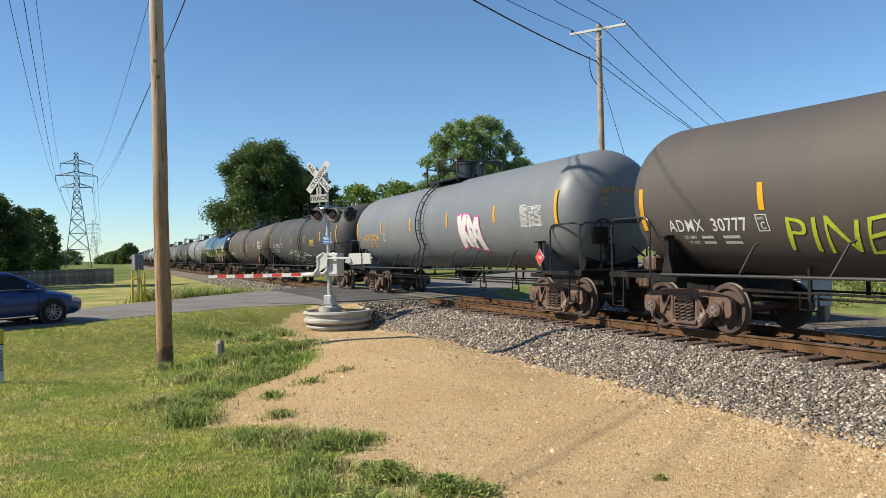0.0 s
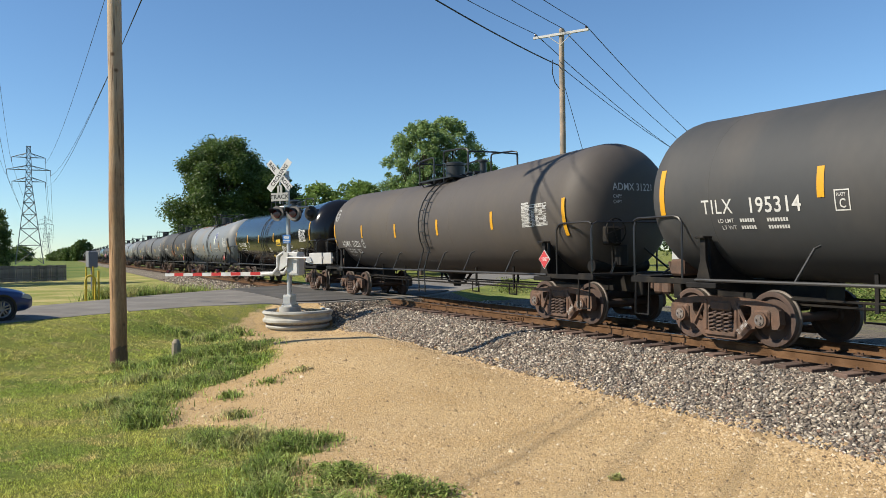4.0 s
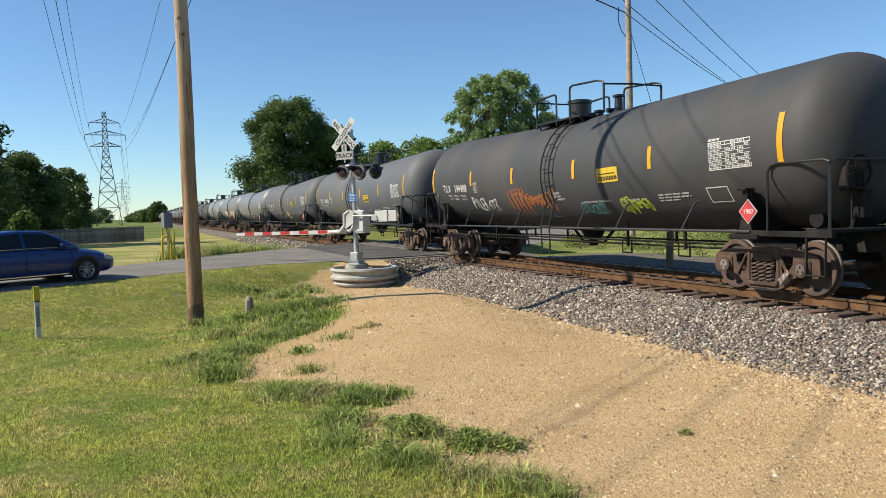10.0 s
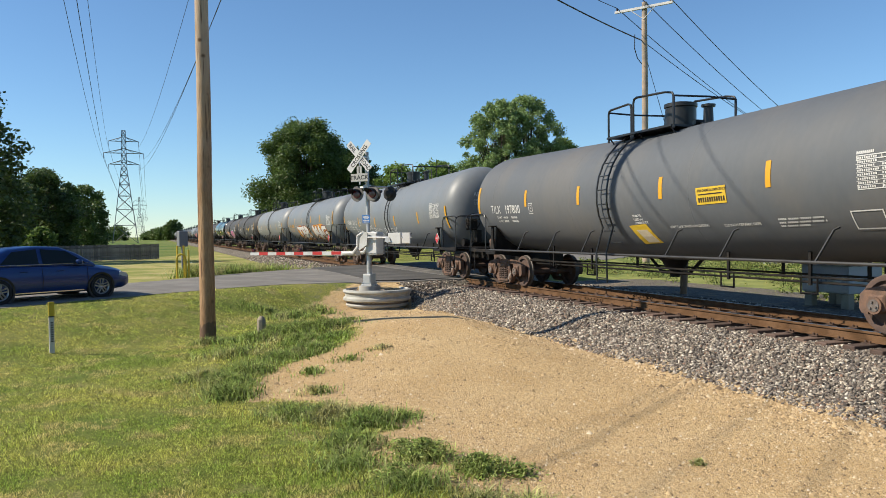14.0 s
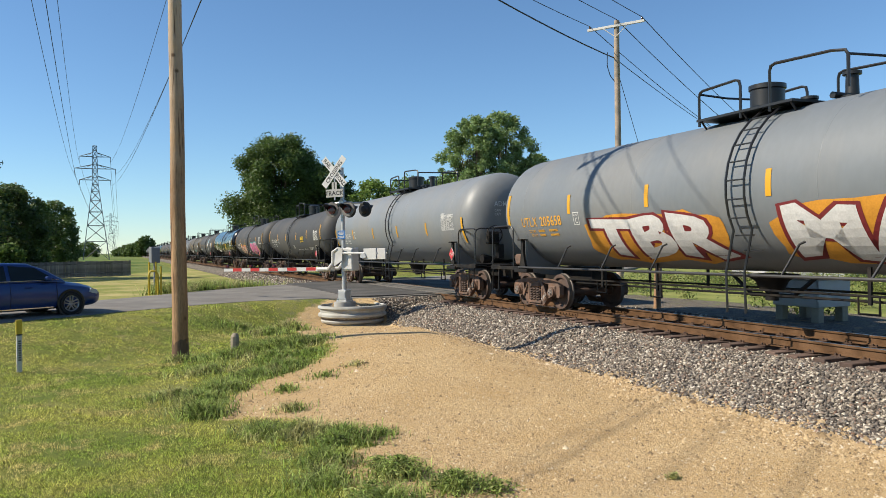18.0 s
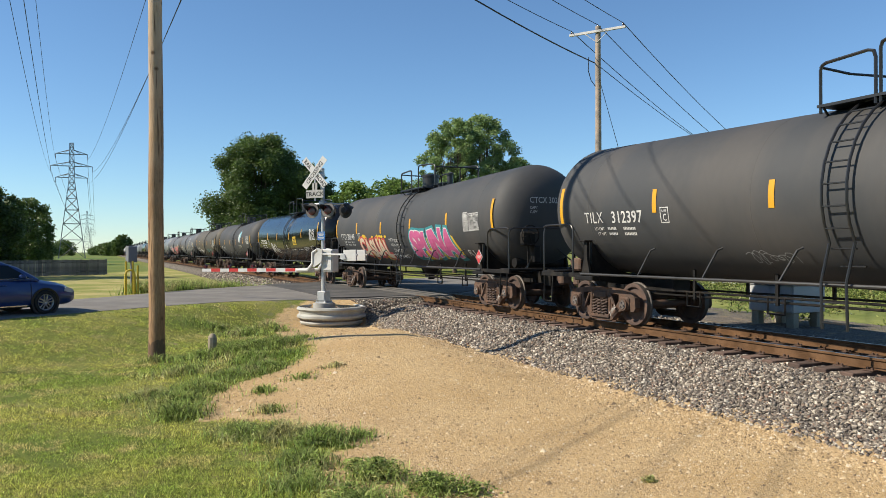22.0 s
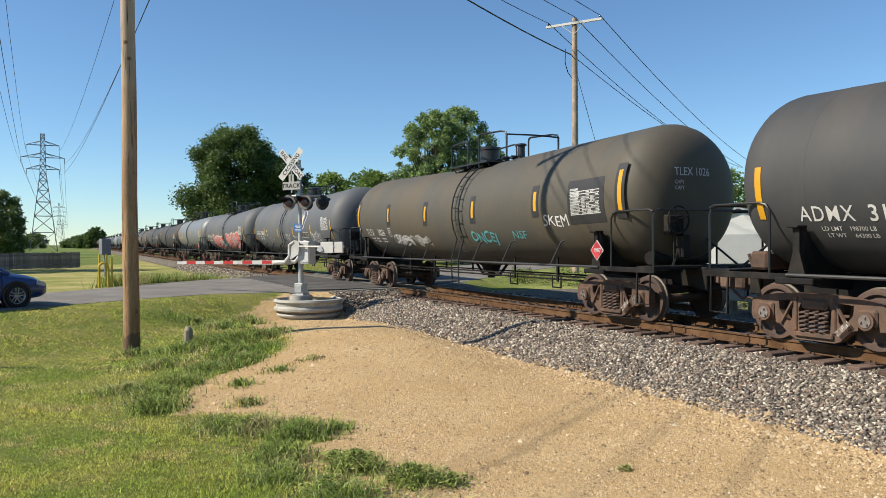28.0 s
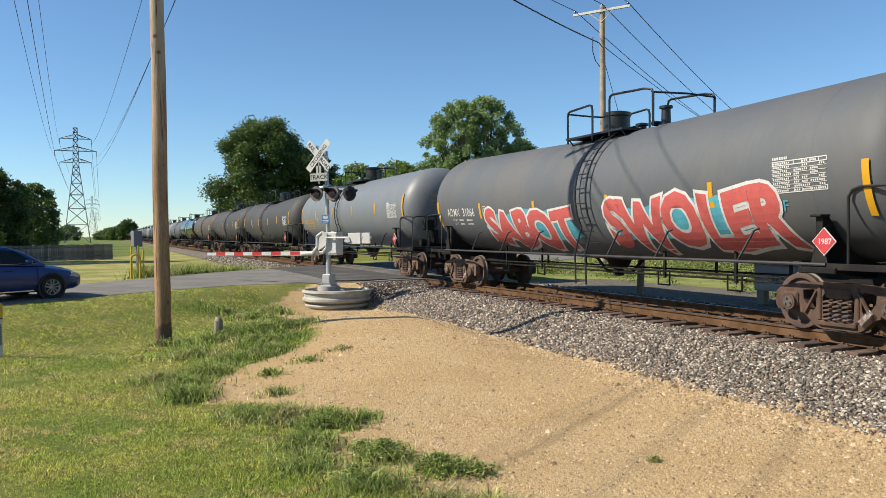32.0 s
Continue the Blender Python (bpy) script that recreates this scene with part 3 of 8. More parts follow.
def wheelset_bm():
    bm = bmesh.new()
    rot = Matrix.Rotation(math.pi / 2, 4, "Y")
    rod(bm, (-1.05, 0, 0), (1.05, 0, 0), 0.08, 12)
    for s in (-1, 1):
        prof = [(0.0, 0.09), (0.11, 0.09), (0.13, 0.02), (0.34, -0.005), (0.375, 0.05), (0.44, 0.055), (0.457, 0.05), (0.457, -0.04), (0.485, -0.055), (0.485, -0.085), (0.40, -0.085),
                (0.36, -0.04), (0.15, -0.03), (0.12, -0.08), (0.0, -0.08)]
        lathe(bm, prof, 32, Matrix.Translation((s * 0.80, 0, 0)) @ Matrix.Rotation(s * math.pi / 2, 4, "Y"))
    for f in bm.faces:
        c = f.calc_center_median()
        rr = math.hypot(c.y, c.z)
        if rr > 0.452 and abs(c.x) < 0.86:
            f.material_index = 1
    return bm


def cap_bm():
    bm = bmesh.new()
    for s in (-1,):
        rod(bm, (s * 1.05, 0, 0), (s * 1.16, 0, 0), 0.095, 16)
        for k in range(3):
            a = 2 * math.pi * k / 3
            rod(bm, (s * 1.15, 0.055 * math.cos(a), 0.055 * math.sin(a)), (s * 1.185, 0.055 * math.cos(a), 0.055 * math.sin(a)), 0.018, 6)
    return bm


def bolster_bm():
    bm = bmesh.new()
    box(bm, (-1.0, -0.22, 0.48), (1.0, 0.22, 0.66), 0.03)
    rod(bm, (0, 0, 0.64), (0, 0, 0.80), 0.2, 16)
    for s in (-1, 1):
        box(bm, (-0.85, s * 0.42 - 0.04, 0.30), (0.85, s * 0.42 + 0.04, 0.42), 0.01)
        for e in (-1, 1):
            box(bm, (e * 0.76 - 0.05, s * 0.44 - 0.06, 0.28), (e * 0.76 + 0.05, s * 0.44 + 0.02, 0.56), 0.01)
    rod(bm, (0.15, -0.42, 0.36), (0.15, 0.42, 0.36), 0.03, 6)
    return bm


def strip_bm():
    """A worn white stencil on the slanting arm of the side frame."""
    bm = bmesh.new()
    a, b = Vector((-1.135, -0.43, 0.22)), Vector((-1.135, -0.63, 0.42))
    side = Vector((0, -0.030, -0.030))
    for k in range(9):
        p, q = a.lerp(b, k / 9), a.lerp(b, (k + 0.72) / 9)
        vs = [bm.verts.new(v) for v in (p - side, q - side, q + side, p + side)]
        bm.faces.new(vs)
    return bm


WHEELSETS = []


def add_truck(car, y, near=True):
    truck = shared("truck", bolster_bm, TRUCK, car, m=Matrix.Translation((0, y, 0)))
    for s in (-1, 1):
        m = Matrix.Translation((-1.06, 0, 0)) if s < 0 else Matrix.Translation((1.06, 0, 0)) @ Matrix.Rotation(math.pi, 4, "Z")
        shared("side_frame", side_frame_bm, TRUCK, truck, m=m)
        if near and s < 0:
            shared("coil_spring", spring_bm, SPRING, truck, m=Matrix.Translation((-1.06, 0, 0)))
            shared("frame_stencil", strip_bm, STENCIL_WORN, truck, smooth=False)
    for s in (-1, 1):
        w = shared("wheelset", wheelset_bm, [WHEEL, TREAD], truck, m=Matrix.Translation((0, 0.89 * s, 0.457)))
        WHEELSETS.append((w, s))
        if near:
            c = shared("bearing_cap", cap_bm, CAP, truck, m=Matrix.Translation((0, 0.89 * s, 0.457)))
            WHEELSETS.append((c, s))


def ladder_bm(slope, y0, far=False):
    """Side ladder from the sill up and over the shell."""
    bm = bmesh.new()
    flip = 1 if far else -1
    for dy in (-0.21, 0.21):
        pts = [(flip * (R + 0.10), y0 + dy, 0.45), (flip * (R + 0.12), y0 + dy, 1.15)]
        for k in range(11):
            v = 1.9 + (4.75 - 1.9) * k / 10
            p = on_tank(y0, v, 0.11, slope)
            pts.append((-p.x * flip, y0 + dy, p.z))
        pipe(bm, pts, 0.022, 6)
    vals = [0.55, 0.85, 1.15] + [1.5 + 0.31 * k for k in range(10)]
    for v in vals:
        if v < 1.4:
            a = (flip * (R + 0.11), v)
        else:
            p = on_tank(y0, v, 0.11, slope)
            a = (-p.x * flip, p.z)
        rod(bm, (a[0], y0 - 0.21, a[1]), (a[0], y0 + 0.21, a[1]), 0.014, 6)
    return bm


def rail_loop(x0, x1, y0, y1, z, h, r=0.02, bend=0.12):
    """An inverted U of pipe."""
    a, b = Vector((x0, y0, z)), Vector((x1, y1, z))
    d = (b - a).normalized() * bend
    up = Vector((0, 0, h))
    bm = bmesh.new()
    pipe(bm, [a, a + up - Vector((0, 0, bend)), a + up + d * 0.3 - Vector((0, 0, bend * 0.3)), a + up + d, b + up - d, b + up - d * 0.3 - Vector((0, 0, bend * 0.3)), b + up - Vector((0, 0, bend)), b], r, 6)
    return bm


def platform_bm(slope, old):
    bm = bmesh.new()
    z = axis_z(0, slope) + R + 0.0
    lo, hi = (-1.3, 1.0) if old else (-1.0, 1.5)
    mid = (lo + hi) / 2
    prism(bm, [(-0.87, z - 0.025), (-0.87, z + 0.02), (0.87, z + 0.02), (0.87, z - 0.025)], hi - lo, Matrix.Translation((0, mid, 0)))
    for y in (lo + 0.08, mid, hi - 0.08):
        for e in (-1, 1):
            rod(bm, (e * 0.84, y, z), (e * 0.62, y, z - 0.24), 0.02, 6)
    return bm


def handrail_bm(slope, old):
    """Pipe rails round the top platform: two loops a side."""
    z = axis_z(0, slope) + R - 0.12
    bm = bmesh.new()
    a0, a1, b0, b1 = (0.95, -0.12, -0.8, -2.35) if old else (1.45, 0.5, 0.42, -1.05)
    top = 4.60 - (0.0 if slope else -0.06)
    for s in (-1, 1):
        x = s * 0.84
        pipe(bm, [(x, a0, z), (x, a0, top - 0.1), (x, a0 - 0.03, top - 0.03), (x, a0 - 0.1, top), (x, a1 + 0.12, top + 0.03), (x, a1 + 0.03, top), (x, a1, top - 0.1), (x, a1, z)], 0.026, 6)
        pipe(bm, [(x, b0, z), (x, b0, top + 0.02), (x, b0 - 0.03, top + 0.1), (x, b0 - 0.12, top + 0.13), (x, b1 + 0.3, top + 0.07), (x, b1 + 0.05, top + 0.02), (x, b1, top - 0.06), (x, b1, z + (0.12 if old else 0.05))], 0.026, 6)
    for y in (a0, b1):
        pipe(bm, [(-0.84, y, top - 0.05), (0, y + (0.12 if y > 0 else -0.12), top - 0.05), (0.84, y, top - 0.05)], 0.024, 6)
    return bm


def dome_bm(slope, old):
    z = axis_z(0, slope) + R - 0.05
    y, r, h = (0.05, 0.31, 0.62) if old else (-0.22, 0.345, 0.66)
    bm = bmesh.new()
    m = Matrix.Translation((0, y, 0))
    lathe(bm, [(r + 0.04, z), (r + 0.04, z + 0.06), (r, z + 0.08), (r, z + h - 0.1), (r + 0.025, z + h - 0.08), (r + 0.025, z + h), (r * 0.7, z + h + 0.03), (0.0, z + h + 0.04)], 28, m)
    return bm


def valve_bm(slope, y, tall=0.3):
    z = axis_z(y, slope) + R - 0.03
    bm = bmesh.new()
    lathe(bm, [(0.17, z), (0.17, z + 0.06), (0.11, z + 0.07), (0.10, z + tall - 0.06), (0.15, z + tall - 0.05), (0.15, z + tall), (0.0, z + tall + 0.03)], 16, Matrix.Translation((0, y, 0)))
    rod(bm, (-0.2, y + 0.22, z + 0.1), (0.2, y + 0.22, z + 0.1), 0.06, 8)
    return bm


def saddle_bm(slope, s):
    """Saddle, stub sill side plate and jacking pad over one truck."""
    bm = bmesh.new()
    y = s * 7.05
    zc = axis_z(y, slope)
    pts = []
    for k in range(13):
        a = math.radians(-150 + 120 * k / 12)
        pts.append((1.52 * math.cos(a), zc + 1.52 * math.sin(a)))
    outline = pts + [(1.35, 0.98), (0.5, 0.86), (-0.5, 0.86), (-1.35, 0.98)]
    prism(bm, [(x, z) for x, z in outline], 0.10, Matrix.Translation((0, y, 0)))
    return bm


def post_bm():
    """Side post with its jacking pad."""
    bm = bmesh.new()
    turn = Matrix.Rotation(math.pi / 2, 4, "Z")
    prism(bm, [(-0.17, 0.98), (0.17, 0.98), (0.17, 1.06), (0.06, 1.45), (0.06, 1.82), (-0.06, 1.82), (-0.06, 1.45), (-0.17, 1.06)], 0.06, turn)
    box(bm, (-0.12, -0.10, 1.82), (0.10, 0.10, 1.86), 0.01)
    box(bm, (-0.10, -0.34, 0.96), (0.12, 0.34, 1.06), 0.015)
    return bm


def sill_bm(s):
    bm = bmesh.new()
    y0, y1 = (5.6, 9.0) if s > 0 else (-9.0, -5.6)
    box(bm, (-0.24, y0, 0.72), (0.24, y1, 1.08), 0.015)
    box(bm, (-0.30, min(s * 8.75, s * 9.0), 0.66), (0.30, max(s * 8.75, s * 9.0), 1.12), 0.02)
    return bm


def coupler_bm(s):
    bm = bmesh.new()
    box(bm, (-0.09, min(s * 8.9, s * 9.32), 0.80), (0.09, max(s * 8.9, s * 9.32), 0.94), 0.02)
    box(bm, (-0.20, min(s * 9.22, s * 9.46), 0.72), (0.12, max(s * 9.22, s * 9.46), 1.0), 0.04)
    pipe(bm, [(0.35, s * 8.9, 0.86), (0.36, s * 9.1, 0.62), (0.3, s * 9.35, 0.5), (0.2, s * 9.5, 0.55)], 0.028, 6)
    return bm


def end_deck_bm(s):
    bm = bmesh.new()
    box(bm, (-1.48, min(s * 8.35, s * 8.85), 1.10), (1.48, max(s * 8.35, s * 8.85), 1.15), 0.006)
    box(bm, (-1.50, min(s * 7.15, s * 8.87), 1.02), (-1.42, max(s * 7.15, s * 8.87), 1.12), 0.006)
    box(bm, (1.42, min(s * 7.15, s * 8.87), 1.02), (1.50, max(s * 7.15, s * 8.87), 1.12), 0.006)
    # stirrup steps at the corners
    for e in (-1, 1):
        pipe(bm, [(e * 1.48, s * 8.75, 1.08), (e * 1.50, s * 8.75, 0.42), (e * 1.50, s * 8.38, 0.42), (e * 1.48, s * 8.38, 1.08)], 0.018, 5)
        rod(bm, (e * 1.4, s * 8.6, 1.05), (e * 0.3, s * 8.0, 1.0), 0.04, 6)
    return bm


def end_rail_bm(s):
    bm = bmesh.new()
    b2 = rail_loop(-1.46, 1.46, s * 8.80, s * 8.80, 1.12, 1.12, 0.022, 0.16)
    tmp = bpy.data.meshes.new("tmp")
    b2.to_mesh(tmp)
    b2.free()
    bm.from_mesh(tmp)
    for e in (-1, 1):
        pipe(bm, [(e * 1.46, s * 7.55, 1.1), (e * 1.46, s * 7.55, 2.1), (e * 1.46, s * 7.62, 2.2), (e * 1.46, s * 7.75, 2.24), (e * 1.46, s * 8.7, 2.24), (e * 1.46, s * 8.8, 2.2)], 0.022, 6)
        rod(bm, (e * 0.9, s * 8.7, 1.12), (e * 0.25, s * 8.35, 1.75), 0.022, 6)
    return bm


def side_pipe_bm():
    """Long safety pipes along both sides with their stand-off struts."""
    bm = bmesh.new()
    for e in (-1, 1):
        rod(bm, (e * 1.50, -7.2, 1.10), (e * 1.50, 7.2, 1.10), 0.028, 8)
    return bm


def strut_bm():
    bm = bmesh.new()
    pipe(bm, [(-1.50, 0, 1.10), (-1.38, -0.26, 1.62), (-1.30, -0.30, 1.66)], 0.022, 5)
    return bm


def belly_bm():
    """Bottom outlet, its skid and the brake pipe and rods under the tank."""
    bm = bmesh.new()
    zb = 2.47 - R
    lathe(bm, [(0.0, zb - 0.42), (0.12, zb - 0.42), (0.12, zb - 0.25), (0.22, zb - 0.22), (0.30, zb - 0.05), (0.5, zb + 0.08)], 18)
    pipe(bm, [(0, 1.0, zb + 0.05), (0, 0.5, zb - 0.32), (0, -0.5, zb - 0.32), (0, -1.0, zb + 0.05)], 0.04, 6)
    for x, z in ((-0.75, 0.80), (-0.55, 0.70), (0.65, 0.75)):
        rod(bm, (x, -6.0, z), (x, 6.0, z), 0.022, 6)
    for y in (-4.6, -2.6, 2.4, 4.4):
        for x in (-0.75, 0.65):
            box(bm, (x - 0.02, y - 0.03, 0.66), (x + 0.02, y + 0.03, 1.25))
        pipe(bm, [(-0.78, y - 0.18, 0.8), (-0.78, y - 0.18, 0.52), (-0.78, y + 0.18, 0.52), (-0.78, y + 0.18, 0.8)], 0.016, 5)
    return bm


def reservoir_bm():
    bm = bmesh.new()
    rod(bm, (-0.85, -8.0, 1.30), (0.7, -8.0, 1.30), 0.145, 16)
    for x in (-0.7, 0.5):
        box(bm, (x - 0.04, -8.05, 1.08), (x + 0.04, -7.9, 1.3))
    return bm


def brake_wheel_bm():
    bm = bmesh.new()
    pts = [(-0.75 + 0.27 * math.cos(a), -8.72, 2.05 + 0.27 * math.sin(a)) for a in np.linspace(0, 2 * math.pi, 21)]
    pipe(bm, pts, 0.018, 5)
    for k in range(4):
        a = math.pi / 2 * k + 0.3
        rod(bm, (-0.75, -8.68, 2.05), (-0.75 + 0.26 * math.cos(a), -8.72, 2.05 + 0.26 * math.sin(a)), 0.012, 5)
    box(bm, (-0.95, -8.68, 1.75), (-0.55, -8.5, 2.15), 0.03)
    rod(bm, (-0.75, -8.6, 1.8), (-0.75, -8.6, 1.1), 0.02, 5)
    box(bm, (-0.62, -8.7, 1.3), (-0.4, -8.5, 1.75), 0.02)
    return bm


def valve_box_bm():
    bm = bmesh.new()
    box(bm, (-0.95, 8.05, 1.14), (-0.25, 8.4, 1.45), 0.04)
    rod(bm, (-0.6, 8.1, 1.3), (-0.6, 8.5, 1.3), 0.14, 10)
    rod(bm, (-0.3, 8.1, 1.25), (0.5, 8.1, 1.25), 0.16, 12)
    for k in range(4):
        rod(bm, (-0.9 + 0.18 * k, 8.38, 1.2), (-0.9 + 0.18 * k, 8.46, 1.4), 0.03, 6)
    return bm


def patch_bm(y, v, w, h, slope, off=0.005, skew=0.0, lean=0.0):
    """A painted rectangle on the near side, centred at y and v."""
    bm = bmesh.new()
    nv, nu = max(2, int(h / 0.09)), 2
    g = []
    for i in range(nv + 1):
        t = i / nv - 0.5
        g.append([bm.verts.new(on_tank(y - (k / nu - 0.5) * w + skew * t, v + t * h + lean * (k / nu - 0.5), off, slope)) for k in range(nu + 1)])
    for a, b in zip(g, g[1:]):
        for k in range(nu):
            bm.faces.new((a[k], a[k + 1], b[k + 1], b[k]))
    return bm


def bars_bm(rows, slope, off=0.007):
    """Small bars for lettering too fine to read: rows of (y start, v, length, height)."""
    bm = bmesh.new()
    for y, v, w, h in rows:
        q = [bm.verts.new(on_tank(yy, vv, off, slope)) for yy, vv in ((y, v - h / 2), (y - w, v - h / 2), (y - w, v + h / 2), (y, v + h / 2))]
        bm.faces.new(q)
    return bm


FONT_CACHE = {}


def glyphs(text, bold=0.0, shear=0.0, spacing=1.0):
    key = (text, bold, shear, spacing)
    if key not in FONT_CACHE:
        cu = bpy.data.curves.new("lettering", "FONT")
        cu.body, cu.size, cu.offset, cu.shear, cu.resolution_u, cu.space_character = text, 1.0, bold, shear, 3, spacing
        ob = bpy.data.objects.new("lettering", cu)
        scene.collection.objects.link(ob)
        bpy.context.view_layer.update()
        me = bpy.data.meshes.new_from_object(ob.evaluated_get(bpy.context.evaluated_depsgraph_get()))
        FONT_CACHE[key] = ([v.co.copy() for v in me.vertices], [tuple(p.vertices) for p in me.polygons])
        bpy.data.objects.remove(ob)
        bpy.data.curves.remove(cu)
        bpy.data.meshes.remove(me)
    return FONT_CACHE[key]


def letters_bm(text, y, v, size, slope, off=0.007, bold=0.012, wide=1.0, shear=0.0, tilt=0.0, spacing=1.0, wobble=None):
    """Words laid on the near side of the shell: y where they start, v their foot line, size the height of a capital."""
    verts, faces = glyphs(text, bold, shear, spacing)
    bm = bmesh.new()
    k = size / 0.69
    vs = [bm.verts.new((p.x * k * wide, p.y * k, 0)) for p in verts]
    for f in faces:
        try:
            bm.faces.new([vs[i] for i in f])
        except ValueError:
            pass
    if size > 0.45:
        lo, hi = min(p.y for p in verts) * k, max(p.y for p in verts) * k
        z = lo + 0.14
        while z < hi:
            bmesh.ops.bisect_plane(bm, geom=list(bm.verts) + list(bm.edges) + list(bm.faces), plane_co=(0, z, 0), plane_no=(0, 1, 0))
            z += 0.14
    for p in bm.verts:
        px, py = p.co.x, p.co.y
        if wobble:
            py += wobble * math.sin(px * 2.1 + 0.7) * (0.4 + py / max(size, 0.01))
            px += wobble * 0.6 * math.sin(py * 5 + px)
        p.co = on_tank(y - px, v + py + tilt * px, off, slope)
    return bm


def smallprint(y, v, rows, slope, rng, h=0.045, gap=0.085, lead=0.0):
    out = []
    for r in range(rows):
        x = y - lead * r
        for w in (rng.uniform(0.12, 0.2), rng.uniform(0.3, 0.42), rng.uniform(0.08, 0.12), 0, rng.uniform(0.26, 0.34), rng.uniform(0.1, 0.14)):
            if w:
                # letters as short bars
                k = max(1, int(w / 0.055))
                for i in range(k):
                    out.append((x - i * 0.055, v - r * gap, 0.04, h))
                x -= w + 0.07
            else:
                x -= 0.14
    return bars_bm(out, slope)


def table_bm(y, v, w, h, slope, rng):
    """A stencilled data table: ruled rows, one wide column of names and four of figures."""
    rows = 8
    out = [(y, v + h / 2 - h * r / rows, w, 0.016 if r in (0, 1, rows) else 0.009) for r in range(rows + 1)]
    cols = (0.0, 0.40, 0.55, 0.70, 0.85)
    for c in (*cols, 0.985):
        out.append((y - w * c, v, 0.016, h))
    for r in range(rows):
        vv = v + h / 2 - (r + 0.5) * h / rows
        for c, wide in zip(cols, (0.36, 0.12, 0.12, 0.12, 0.11)):
            if c and rng.random() < 0.2:
                continue
            x, end = y - w * (c + 0.02), y - w * (c + 0.02) - w * wide * rng.uniform(0.75, 1.0)
            while x > end:
                out.append((x, vv, 0.026, h / rows * 0.5))
                x -= 0.038
    out += [(y - 0.034 * k, v + h / 2 + 0.05, 0.024, 0.045) for k in range(9)]
    return bars_bm(out, slope)


def frame_bm(y, v, w, h, slope, t=0.022, skew=0.0):
    bm = bmesh.new()
    for yy, vv, ww, hh in ((y, v + h / 2, w + t, t), (y, v - h / 2, w + t, t), (y + w / 2, v, t, h), (y - w / 2, v, t, h)):
        b2 = patch_bm(yy, vv, ww, hh, slope, 0.007)
        tmp = bpy.data.meshes.new("tmp")
        b2.to_mesh(tmp)
        b2.free()
        bm.from_mesh(tmp)
        bpy.data.meshes.remove(tmp)
    return bm


def diamond_bm(w, slope):
    """A hazard placard in its holder, standing on the tank's lower side near the end."""
    bm = bmesh.new()
    c = Vector((-1.57, -7.22, 1.45))
    vs = [bm.verts.new(c + Vector((0, y, z))) for y, z in ((0, w), (-w, 0), (0, -w), (w, 0))]
    bm.faces.new(vs)
    out = bmesh.ops.extrude_face_region(bm, geom=list(bm.faces))
    bmesh.ops.translate(bm, vec=(0.015, 0, 0), verts=[v for v in out["geom"] if isinstance(v, bmesh.types.BMVert)])
    bmesh.ops.recalc_face_normals(bm, faces=bm.faces)
    return bm


CARS = []
STRIPES = {"utlx": [7.75, 4.7, 1.8, -1.35, -4.25, -7.85], "tilx": [8.0, 4.75, 1.65, -1.6, -4.95, -8.0], "old": [7.75, 4.7, 1.6, -1.55, -4.72, -7.85], "new": [7.98, 4.70, 1.85, -1.43, -4.4, -7.85]}
GLOSS_DARK = mat("fitting_black", (0.02, 0.02, 0.021), 0.4, vary=0.2, bump=0.05)
RAIL_GREY = mat("pipe_grey", (0.045, 0.045, 0.046), 0.5, vary=0.2)


def V(z):
    """Shell measure for a height over the rail."""
    return 2.60 + R * math.asin(max(-0.98, min(0.98, (z - 2.52) / R)))


def placard_text():
    bm = bmesh.new()
    verts, faces = glyphs("1987", 0.01)
    k = 0.085 / 0.69
    vs = [bm.verts.new((-1.580, -7.22 + 0.105 - v.x * k, 1.41 + v.y * k)) for v in verts]
    for f in faces:
        bm.faces.new([vs[i] for i in f])
    return bm


